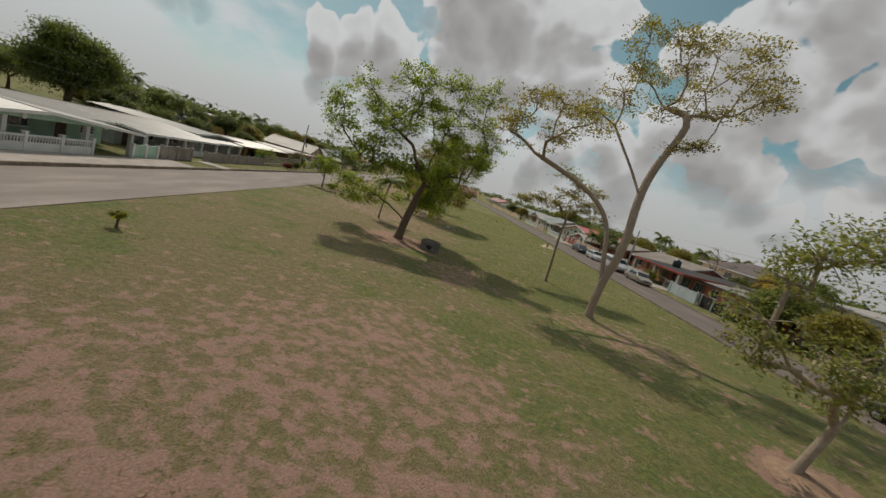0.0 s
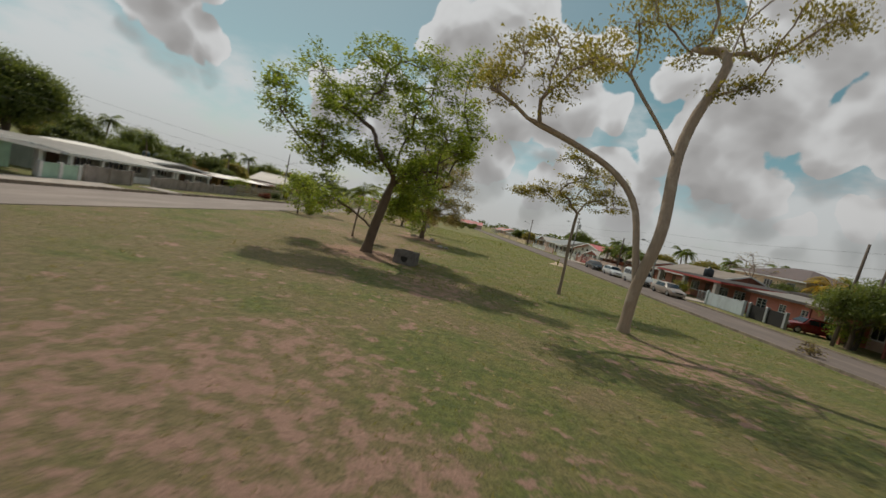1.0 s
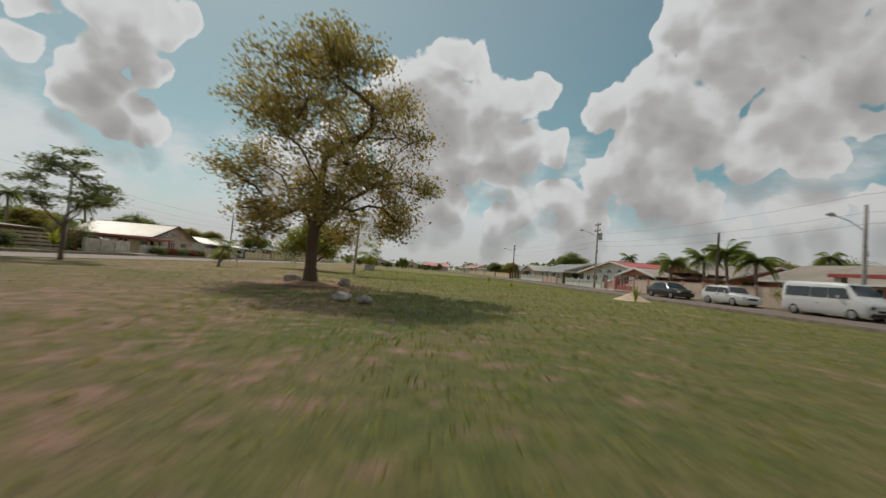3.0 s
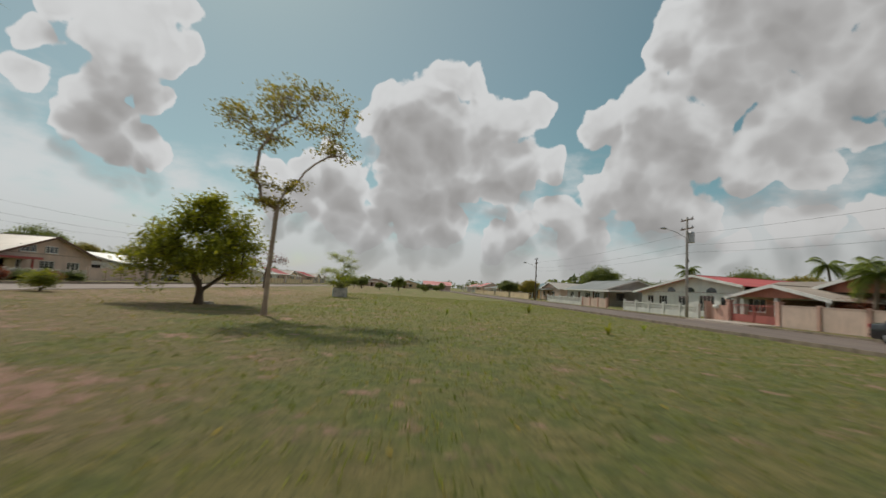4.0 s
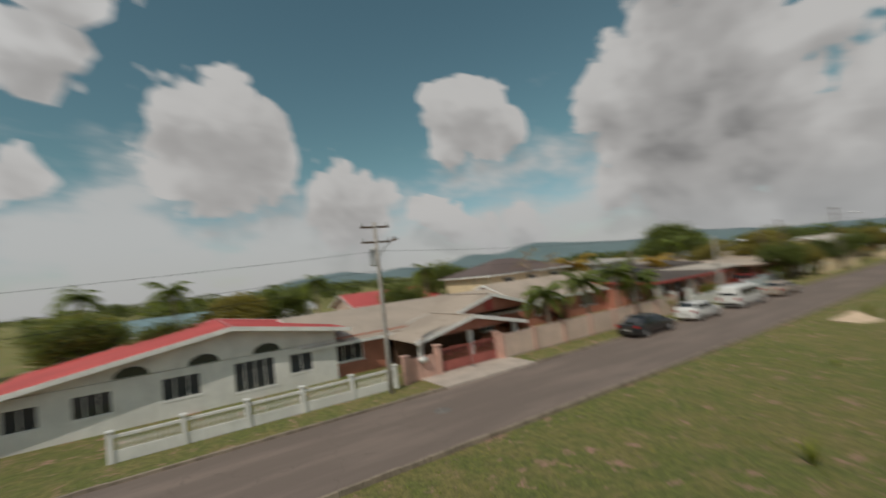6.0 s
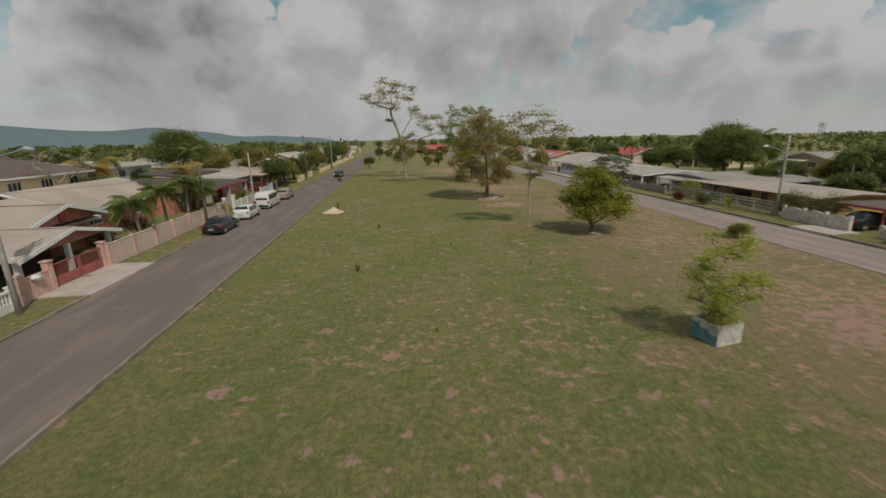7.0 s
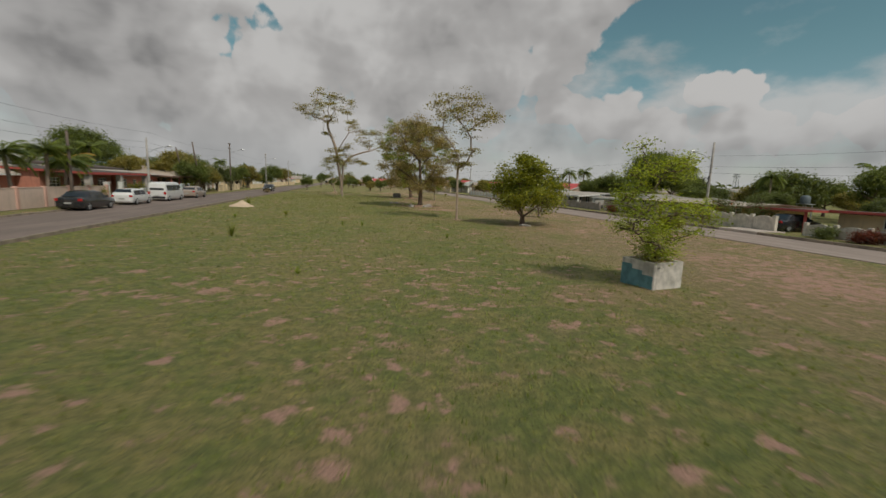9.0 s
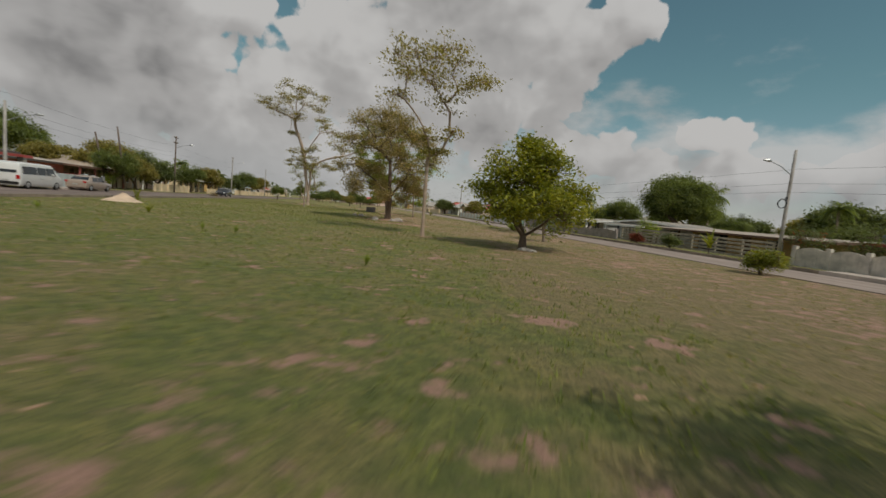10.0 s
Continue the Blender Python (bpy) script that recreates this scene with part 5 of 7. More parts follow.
for i, y in enumerate((114.5, 118.0, 122.0)):
    car("car", pose(-23.5, y, 0.16, 0, 0, 0), "grey car under the white car porch", ("car_grey", "car_white", "car_grey")[i], 4.3)

# ---- poles and wires ----
def utility_pole(m, label, height=9.0, mat="pole_grey", lamp=True, cross=True, trafo=False, lean=0.0, lamp_dir=-1, lamp_reach=2.0):
    p = thing("utility_pole", m, label, "utility pole", "utility poles")
    bm = bmesh.new()
    tube(bm, [(lean * z / height, 0, z) for z in (-0.1, height * 0.35, height * 0.7, height)], [0.135, 0.12, 0.105, 0.09], 10)
    part("shaft", bm, mat, p, smooth=True)
    if cross:
        bm = bmesh.new()
        for z in (height - 0.3, height - 1.1):
            box(bm, lean - 0.06, lean + 0.06, -0.8, 0.8, z, z + 0.1)
        part("crossarm", bm, "pole_wood", p)
        for z in (height - 0.2, height - 1.0):
            for y in (-0.7, 0.0, 0.7):
                bm = bmesh.new()
                tube(bm, [(lean, y, z), (lean, y, z + 0.08), (lean, y, z + 0.2)], [0.04, 0.07, 0.03], 7)
                part("insulator", bm, "steel", p)
    if lamp:
        z = height * 0.84
        bm = bmesh.new()
        tube(bm, [(0, 0, z - 0.5), (lamp_dir * 0.5 * lamp_reach, 0, z), (lamp_dir * lamp_reach, 0, z + 0.25)], [0.03, 0.03, 0.025], 6)
        part("lamp_arm", bm, "steel", p)
        bm = bmesh.new()
        tube(bm, [(lamp_dir * (lamp_reach - 0.05), 0, z + 0.25), (lamp_dir * (lamp_reach + 0.2), 0, z + 0.3), (lamp_dir * (lamp_reach + 0.55), 0, z + 0.26)], [0.06, 0.13, 0.05], 8)
        part("lamp_head", bm, "steel", p)
    if trafo:
        bm = bmesh.new()
        tube(bm, [(0.42, 0, height - 2.3), (0.42, 0, height - 2.25), (0.42, 0, height - 1.4), (0.42, 0, height - 1.3)], [0.2, 0.27, 0.27, 0.2], 14)
        part("transformer", bm, "steel", p)
    bm = bmesh.new()
    tube(bm, [(0.14, 0, height * 0.55), (0.14, 0.03, height * 0.55 + 0.3)], [0.07, 0.07], 8)
    part("bracket", bm, "black_trim", p)
    return p


def wire(points, sag, name="overhead_wire"):
    w = thing(name, Matrix.Identity(4), "thin black overhead wire between poles", "wire", "overhead wires")
    bm = bmesh.new()
    for a, b in zip(points, points[1:]):
        a, b = Vector(a), Vector(b)
        pts = [a.lerp(b, t) - Vector((0, 0, sag * 4 * t * (1 - t))) for t in (i / 10 for i in range(11))]
        tube(bm, pts, [0.007] * 11, 4, False)
    part("cable", bm, "wire", w)


PX, PL = 36.0, -19.0
poles_r = [(PX, 131.0, 8.0, "wood"), (PX, 88.6, 9.0, "trafo"), (PX - 0.4, 54.5, 6.6, "plain"), (PX + 0.4, 18.0, 9.0, "wood"), (PX, -16.0, 9.0, ""), (PX, -60.0, 9.0, "")]
for x, y, z, k in poles_r:
    utility_pole(pose(x, y, 0.15), "weathered utility pole with a street lamp arm over the road" if k != "trafo" else "grey utility pole with a transformer and a street lamp arm", z, "pole_wood" if k == "wood" else "pole_grey", True, k not in ("plain",), k == "trafo")
utility_pole(pose(36.3, 66.6, 0.15), "plain dark timber pole beside the garden wall", 6.0, "pole_wood", False, False)
utility_pole(pose(37.6, 31.0, 0.15, 0, 0, 20), "stout timber pole leaning over the verge", 8.0, "pole_wood", False, False, False, 1.0)
utility_pole(pose(39.6, 31.2, 0.15, 0, 0, 20), "stout timber brace pole leaning beside another", 7.0, "pole_wood", False, False, False, 1.3)
poles_l = [(PL + 0.2, 140.0, 8.0), (PL, 106.0, 7.6), (PL - 0.6, 72.3, 7.7), (PL, 30.5, 7.6), (PL, -8.0, 8.0), (PL, -50.0, 8.0)]
for x, y, z in poles_l:
    if y in (30.5,):
        continue
    utility_pole(pose(x, y, 0.15), "grey utility pole with a street lamp arm and coiled cable", z, "pole_grey", True, y not in (106.0, 72.3), False, 0.0, 1)
coil = thing("cable_coil", pose(PL - 0.35, 72.3, 4.2), "coil of spare black cable strapped to a pole", "cable coil")
for k in range(3):
    bm = bmesh.new()
    tube(bm, [(0.15 + 0.03 * k, 0.30 * math.cos(a), 0.30 * math.sin(a)) for a in (2 * math.pi * i / 20 for i in range(21))], [0.022] * 21, 6, False)
    part("loop", bm, "wire", coil)
part("strap", B((0.08, 0.26, -0.05, 0.05, 0.26, 0.36)), "steel", coil)
for off, z in ((0.0, 6.3), (0.35, 5.7), (-0.3, 7.3)):
    wire([(x + off, y, z + (0.3 if h > 8.6 else 0.0)) for x, y, h, k in poles_r], 0.45)
    wire([(x + off, y, z - 0.7) for x, y, h in poles_l if y != 30.5], 0.45)

# ---- trees ----
def leaf_cloud(centres, spread, per, size, seed, droop=0.25, flat=0.6):
    """Folded diamond leaves round twig tips. Returns arrays for soup()."""
    r = np.random.RandomState(seed)
    c = np.repeat(np.asarray(centres, float), per, axis=0)
    n = len(c)
    c = c + r.normal(0, 1, (n, 3)) * np.array([spread, spread, spread * flat])
    a = r.uniform(0, 2 * np.pi, n)
    tilt = r.normal(-droop, 0.45, n)
    d = np.stack([np.cos(a) * np.cos(tilt), np.sin(a) * np.cos(tilt), np.sin(tilt)], 1)
    up = r.normal(0, 0.35, (n, 3)) + np.array([0, 0, 1.0])
    s = np.cross(d, up)
    s /= np.linalg.norm(s, axis=1, keepdims=True) + 1e-9
    k = (size * r.uniform(0.6, 1.3, n))[:, None]
    fold = np.cross(s, d) * k * 0.12
    v = np.stack([c - d * k * 0.5, c + s * k * 0.27 + fold, c + d * k * 0.5, c - s * k * 0.27 + fold], 1).reshape(-1, 3)
    i = np.arange(n)[:, None] * 4
    f = np.concatenate([i + [0, 1, 2], i + [0, 2, 3]])
    return v, f


def grow(trunk, pads, seed, twigs=7, pad_r=1.0, bend=0.18, low_bias=0.55, hang=0.2):
    """A branching skeleton: a trunk polyline, a limb to each foliage pad, and twigs inside it. Returns nodes, parents, tips."""
    r = random.Random(seed)
    P, par = [Vector(trunk[0])], [-1]
    for a, b in zip(trunk, trunk[1:]):
        a, b = Vector(a), Vector(b)
        k = max(1, int((b - a).length / 0.6))
        for i in range(1, k + 1):
            P.append(a.lerp(b, i / k))
            par.append(len(P) - 2)
    start = len(P)
    for _ in range(3):
        P[1:start - 1] = [P[i].lerp((P[i - 1] + P[i + 1]) / 2, 0.5) for i in range(1, start - 1)]
    first = int(start * low_bias)
    tips = []
    for pad in sorted(pads, key=lambda q: (Vector(q[:3]) - P[start - 1]).length):
        c, rad = Vector(pad[:3]), pad[3] if len(pad) > 3 else pad_r
        best, cost = start - 1, 1e9
        for i in range(first, len(P)):
            if P[i].z > c.z + hang:
                continue
            v = c - P[i]
            q = v.length + 0.9 * max(0, math.hypot(v.x, v.y) - 1.4 * max(v.z, 0.0))
            if q < cost:
                best, cost = i, q
        a = P[best]
        v = c - a
        k = max(2, int(v.length / 0.55))
        side = Vector((r.uniform(-1, 1), r.uniform(-1, 1), r.uniform(-0.2, 0.5))) * (bend * v.length)
        last = best
        for i in range(1, k + 1):
            f = i / k
            p = a.lerp(c, f) + side * math.sin(math.pi * f) + Vector((0, 0, 0.22 * v.length * math.sin(math.pi * f) * (0.4 if v.z > 0 else 1)))
            p += Vector((r.gauss(0, 0.05), r.gauss(0, 0.05), r.gauss(0, 0.04)))
            P.append(p)
            par.append(last)
            last = len(P) - 1
        for _ in range(pad[4] if len(pad) > 4 else twigs):
            d = Vector((r.gauss(0, 1), r.gauss(0, 1), r.gauss(0.25, 0.55)))
            d = d.normalized() * rad * r.uniform(0.55, 1.15)
            src = last if r.random() < 0.6 else max(best, last - r.randint(1, max(1, k // 3)))
            m = P[src] + d * 0.5 + Vector((r.gauss(0, 0.08), r.gauss(0, 0.08), 0.05))
            e = P[src] + d
            P.append(m)
            par.append(src)
            P.append(e)
            par.append(len(P) - 2)
            tips.append(e)
    return P, par, tips


def wood_mesh(P, par, trunk_r, tip_r=0.012, power=0.5, flare=1.5):
    count = [0] * len(P)
    kids = [0] * len(P)
    for i in range(1, len(P)):
        kids[par[i]] += 1
    for i in range(len(P) - 1, -1, -1):
        if kids[i] == 0:
            count[i] += 1
        if par[i] >= 0:
            count[par[i]] += count[i]
    total = max(count)
    rad = [tip_r + (trunk_r - tip_r) * (c / total) ** power for c in count]
    rad[0] *= flare
    # the stoutest child carries each limb on, so that a limb is one smooth tube
    heir = [-1] * len(P)
    for i in range(1, len(P)):
        h = heir[par[i]]
        if h < 0 or count[i] > count[h]:
            heir[par[i]] = i
    bm = bmesh.new()
    for i in range(len(P)):
        if i and heir[par[i]] == i:
            continue
        chain, rr = [], []
        if i:
            chain.append(P[par[i]])
            rr.append(min(rad[par[i]], rad[i] * 1.3))
        k = i
        while k >= 0:
            if not chain or (P[k] - chain[-1]).length > 1e-3:
                chain.append(P[k])
                rr.append(rad[k])
            k = heir[k]
        if len(chain) < 2:
            continue
        big = max(rr)
        tube(bm, chain, rr, 10 if big > 0.1 else 6 if big > 0.04 else 4, False)
    return bm


def tree(name, m, label, trunk, pads, seed, leaf="leaf_green", bark="bark_grey", trunk_r=0.25, twigs=8, per=26, size=0.22, pad_r=1.0, spread=0.3, power=0.68, bend=0.18, low_bias=0.55, group="park trees", flat=0.6, droop=0.25, category="tree", hang=0.2):
    t = thing(name, m, label, category, group)
    P, par, tips = grow(trunk, pads, seed, twigs, pad_r, bend, low_bias, hang)
    part("trunk", wood_mesh(P, par, trunk_r, power=power), bark, t, smooth=True)
    v, f = leaf_cloud([tuple(p) for p in tips], spread, per, size, seed, droop, flat)
    soup("crown", v, f, leaf, t)
    return t


def with_depth(flat, seed, deep):
    """Foliage pads from (x, z, radius) with a spread in depth."""
    r = random.Random(seed)
    return [(p[0], r.uniform(-deep, deep), p[1], p[2] if len(p) > 2 else 1.0) for p in flat]


G0 = 0.0
# broad green shade tree
pads = with_depth([(-2.6, 12.3, 1.4), (-0.1, 12.8, 1.4), (2.3, 13.0, 1.4), (4.1, 12.5, 1.3), (-5.0, 10.5, 1.4), (-6.3, 8.7, 1.3), (-6.0, 7.3, 1.2), (-3.7, 9.0, 1.3), (-1.8, 7.9, 1.2), (2.0, 11.0, 1.3), (3.9, 10.5, 1.2),
                   (1.4, 7.8, 1.2), (2.7, 6.0, 1.2), (2.8, 4.1, 1.1), (1.2, 5.3, 1.0), (-3.5, 6.4, 1.1), (-4.7, 3.2, 1.3), (-4.8, 1.9, 1.0), (-2.8, 3.0, 1.1)], 3, 3.0)
pads += [(-1.0, -3.4, 10.0, 1.4), (1.5, -3.4, 9.0, 1.3), (0.0, 4.6, 10.0, 1.5), (-3.0, -3.0, 8.0, 1.2), (3.4, -2.6, 7.6, 1.1), (2.0, 4.2, 8.0, 1.3), (-1.0, 0.5, 10.6, 1.5), (4.8, 1.6, 7.4, 0.9), (5.2, 2.0, 8.8, 1.1), (2.6, 3.8, 6.9, 0.9), (-2.8, -2.2, 5.0, 0.9), (-1.2, -2.4, 5.5, 0.9), (-4.2, -1.0, 5.6, 1.0), (4.4, -0.4, 7.4, 0.9), (0.2, -2.2, 5.7, 0.8)]
pads = [(x, y if z < 5.8 else max(y, 0.72 * z - 8.6 + 1.15 * q), z, q) for x, y, z, q in pads]
# light sprays hanging low on the far side
pads += [(x, y, z, 0.5, 5) for x, y, z in ((3.1, 4.7, 5.3), (3.2, 4.5, 4.4), (2.8, 4.4, 3.7), (2.6, 4.3, 2.8), (2.3, 4.3, 2.2), (2.7, 3.6, 4.8), (2.1, 3.5, 3.9), (2.0, 3.0, 4.5), (1.8, 3.0, 2.9), (1.6, 2.5, 3.4), (1.2, 2.5, 2.8), (1.1, 2.1, 3.2), (1.2, 2.0, 3.9), (1.8, 2.2, 4.2), (0.9, 2.2, 2.4), (0.8, 3.0, 4.6), (0.2, 3.4, 3.6), (-0.6, 3.6, 2.9), (1.4, 3.2, 5.4))]
tree("shade_tree", pose(2.7, 26.7, G0), "broad leafy green shade tree on a mound of bare earth", [(0, 0, -0.1), (0.15, 0, 1.6), (0.45, 0.1, 3.0), (0.85, 0.1, 5.2), (0.8, 0.1, 6.6)], pads, 11, "leaf_green", "bark_brown", 0.30, 14, 58, 0.23, spread=0.32, low_bias=0.2, flat=0.5, hang=1.6)
# tall spreading tree with a forked pale trunk
pads = with_depth([(-1.2, 17.4, 1.2), (0.6, 18.2, 1.2), (2.5, 18.4, 1.2), (4.4, 18.8, 1.1), (-0.9, 16.0, 0.9), (2.2, 17.0, 1.0), (4.3, 17.5, 1.0), (6.5, 15.8, 1.2), (5.2, 14.4, 1.1), (7.5, 16.2, 1.2), (1.7, 14.3, 0.9),
                   (-2.1, 13.6, 1.1), (-3.7, 12.2, 1.1), (-5.2, 12.1, 1.2), (-6.5, 11.9, 1.2), (-7.5, 10.6, 1.2), (-5.3, 9.9, 1.1), (-7.8, 9.5, 1.1), (3.0, 11.7, 0.6)], 5, 2.2)
pads += [(-4.0, -3.8, 11.0, 1.2), (3.5, -3.5, 15.5, 1.2), (1.0, 3.6, 16.0, 1.2), (-2.0, 3.4, 13.2, 1.0), (4.6, 3.0, 16.4, 1.1)]
t = thing("tall_tree", pose(15.65, 18.6, G0), "tall sparse tree with a pale forked trunk and flat leaf layers", "tree", "park trees")
limb_a = [(0, 0, 2.3), (-0.25, 0.5, 4.4), (-0.15, 1.5, 6.0), (-1.1, 2.1, 7.2), (-3.2, 2.8, 8.2), (-5.8, 2.8, 8.9)]
limb_b = [(0, 0, -0.15), (0.02, 0, 1.2), (0.0, 0, 2.4), (0.5, -0.25, 4.3), (0.75, 0.5, 6.4), (0.95, 1.2, 8.4), (1.6, 1.6, 10.6), (2.5, 1.8, 12.3), (2.9, 2.0, 15.0)]
limb_c = [(0.9, 1.1, 8.1), (0.3, 1.7, 9.4), (-0.6, 2.4, 10.8), (-1.4, 2.8, 12.0)]
pads = [(x, y + (3.0 if x < -1.5 else 1.9), z, q) for x, y, z, q in pads]
near = lambda a, q: min((Vector(p) - Vector(q[:3])).length for p in a)
groups = {0: [], 1: [], 2: []}
for q in pads:
    groups[min(range(3), key=lambda k: near((limb_a[3:], limb_b[6:], limb_c[2:])[k], q))].append(q)
bmw, tips = bmesh.new(), []
for k, (limb, r0) in enumerate(((limb_a, 0.15), (limb_b, 0.25), (limb_c, 0.085))):
    P, par, tp = grow(limb, groups[k], 21 + k, 11, 1.0, 0.14, (0.45, 0.5, 0.4)[k])
    b2 = wood_mesh(P, par, r0, power=(0.8, 0.85, 0.8)[k], flare=1.35 if k == 1 else 1.0)
    me = bpy.data.meshes.new("limb")
    b2.to_mesh(me)
    b2.free()
    bmw.from_mesh(me)
    bpy.data.meshes.remove(me)
    tips += [tuple(p) for p in tp]
part("trunk", bmw, "bark_pale", t, smooth=True)
soup("crown", *leaf_cloud(tips, 0.36, 46, 0.20, 22, 0.3, 0.32), "leaf_olive", t)
# leaning tree by the road
pads = [(-1.2, 0.8, 6.6, 0.8), (-0.4, -0.4, 7.6, 0.9), (-0.4, 1.0, 6.7, 1.1), (-2.7, 0.2, 4.4, 0.9), (-1.5, -1.2, 4.0, 0.9), (-1.4, 1.4, 5.6, 1.0), (-2.0, 0.8, 2.9, 0.8), (-0.7, -1.0, 3.0, 0.8), (0.9, 0.4, 4.0, 1.0), (1.8, -0.8, 5.4, 1.1), (0.6, 1.6, 7.4, 1.1), (2.4, 0.6, 6.6, 1.1)]
tree("roadside_tree", pose(17.2, 5.2, G0), "young tree leaning over bare earth with patchy green leaves", [(0, 0, -0.1), (0.4, 0, 1.2), (1.0, 0.1, 2.4)], pads, 31, "leaf_pale", "bark_pale", 0.15, 11, 52, 0.17, spread=0.30, low_bias=0.5)
# dense brownish tree
pads = with_depth([(-0.3, 10.4, 1.3), (1.6, 10.2, 1.2), (-1.7, 9.1, 1.3), (2.9, 8.9, 1.2), (0.3, 8.4, 1.4), (-3.1, 7.6, 1.2), (-3.7, 5.8, 1.1), (-1.4, 6.4, 1.2), (1.6, 6.9, 1.2), (3.9, 7.0, 1.2), (-2.8, 4.2, 1.0), (2.7, 4.6, 1.1), (4.2, 5.0, 1.1), (3.5, 3.1, 1.0), (-1.5, 3.2, 0.9), (1.0, 3.4, 0.9)], 9, 2.4)
pads += [(0, -3.4, 7.0, 1.3), (0.5, 3.6, 7.0, 1.3), (-1.5, 3.0, 5.0, 1.2), (1.5, -3.0, 5.0, 1.2), (0.5, -2.0, 9.4, 1.3), (-0.5, 2.2, 9.2, 1.3), (3.4, 1.2, 2.7, 0.8), (-1.6, -1.8, 2.2, 0.7), (-2.6, 0.6, 2.9, 0.8), (1.0, 2.2, 2.6, 0.8), (0.4, -2.6, 3.6, 0.9), (2.2, -1.2, 8.0, 1.2), (-2.2, 1.2, 8.0, 1.2)]
tree("dense_tree", pose(5.3, 52.5, G0), "dense round tree with dry olive-brown leaves and many steep limbs", [(0, 0, -0.1), (-0.05, 0, 1.0), (-0.1, 0, 2.2), (0.1, 0, 4.5), (0.25, 0, 7.8)], pads, 41, "leaf_brown", "bark_brown", 0.26, 16, 60, 0.20, spread=0.36, low_bias=0.12, bend=0.08, hang=0.9)
# slender tree with a light crown
pads = [(-1.1, 0.3, 8.7, 0.7), (-0.1, -0.4, 8.3, 0.8), (0.9, 0.5, 8.2, 0.8), (-0.9, -0.6, 7.2, 0.8), (0.2, 0.7, 7.1, 0.8), (1.4, -0.3, 6.6, 0.8), (-1.4, 0.4, 6.4, 0.7), (-2.7, 0, 6.3, 0.6), (-3.4, 0.1, 6.0, 0.45), (-4.0, 0.1, 5.9, 0.3), (-0.6, 0.8, 6.2, 0.6), (0.5, -0.8, 6.3, 0.7), (2.2, 0.2, 6.5, 0.7), (1.9, 0.4, 7.9, 0.6)]
tree("slender_tree", pose(15.45, 27.7, G0), "slender dark-stemmed tree with a light olive crown", [(0, 0, -0.1), (0, 0, 1.9), (-0.15, 0, 3.7), (-0.05, 0, 5.4)], pads, 51, "leaf_olive", "bark_grey", 0.10, 9, 40, 0.18, spread=0.28, flat=0.32, low_bias=0.8)
# thin forked tree near the bush
pads = [(-0.2, 0.2, 10.2, 0.8), (1.0, -0.3, 9.9, 0.8), (2.2, 0.2, 9.6, 0.8), (-1.2, 0.4, 9.7, 0.8), (-2.2, -0.4, 9.0, 0.7), (-3.0, 0.2, 8.8, 0.5), (-1.6, 0.5, 8.3, 0.7), (0.2, -0.7, 8.8, 0.7), (1.3, 0.9, 8.6, 0.7), (1.9, 0.4, 7.6, 0.6), (0.4, 1.6, 9.2, 0.7), (-0.2, -1.6, 9.3, 0.7), (-0.9, -0.9, 7.7, 0.5)]
tree("thin_tree", pose(5.2, 71.4, G0), "thin forked tree with a sparse flat-topped crown", [(0, 0, -0.1), (0.04, 0, 2.0), (0.1, 0.05, 4.2)], [(x + 0.3, y + 1.0, z - 0.25, q) for x, y, z, q in pads] + [(0.1, 0.3, 4.7, 0.15), (-0.7, 0.3, 4.8, 0.15), (0.5, 0.8, 5.6, 0.25), (-1.0, 0.5, 5.8, 0.25)], 61, "leaf_olive", "bark_pale", 0.10, 10, 26, 0.18, spread=0.34, flat=0.22, low_bias=0.85, bend=0.1)
# low dense bush tree
pads = [(1.6, 0.3, 4.4, 1.1), (-0.4, -0.4, 4.9, 1.1), (-2.0, 0.4, 4.4, 1.1), (2.6, -0.3, 3.4, 1.1), (0.9, 1.0, 3.6, 1.2), (-1.2, -1.2, 3.6, 1.2), (-3.2, 0.2, 3.2, 1.1), (2.2, 0.9, 2.2, 1.0), (0.4, -2.0, 2.4, 1.1), (-1.8, 1.6, 2.2, 1.1), (-3.2, -0.8, 1.9, 1.0), (0.2, 2.4, 2.6, 1.1), (1.6, -1.8, 3.0, 1.1), (-1.8, -2.2, 2.6, 1.0), (-0.2, 1.2, 5.0, 0.9)]
tree("bush_tree", pose(0.8, 75.4, G0) @ Matrix.Scale(0.93, 4), "low wide bushy tree with dense yellow-green leaves", [(0, 0, -0.1), (0, 0, 0.8), (0.05, 0, 1.5)], [(x * 0.84 * (1.14 - 0.07 * z), y * 0.84, z * 0.95, q * 0.88) for x, y, z, q in pads] + [(0.1, 0.0, 5.5, 0.5)], 71, "leaf_yellow", "bark_brown", 0.18, 15, 62, 0.23, spread=0.36, low_bias=0.4)
# small street tree and saplings on the far side
pads = [(-1.0, 0.3, 3.5, 0.8), (0.4, -0.4, 3.4, 0.8), (-1.5, -0.3, 2.3, 0.7), (1.2, 0.3, 2.5, 0.7), (-0.2, 0.6, 2.9, 0.8), (0.1, -1.0, 2.6, 0.7)]
tree("small_tree", pose(-9.6, 50.6, G0), "small round tree with green leaves at the park edge", [(0, 0, -0.1), (0, 0, 1.3)], pads, 81, "leaf_green", "bark_brown", 0.09, 10, 60, 0.2, spread=0.3)
pads = [(-1.6, 0, 4.6, 0.8), (1.5, 0.4, 4.4, 0.8), (0.2, -1.4, 4.9, 0.8), (0, 1.4, 3.6, 0.8), (2.4, -0.6, 3.4, 0.7), (-2.2, 0.6, 3.2, 0.7), (0.2, 0, 5.6, 0.7)]
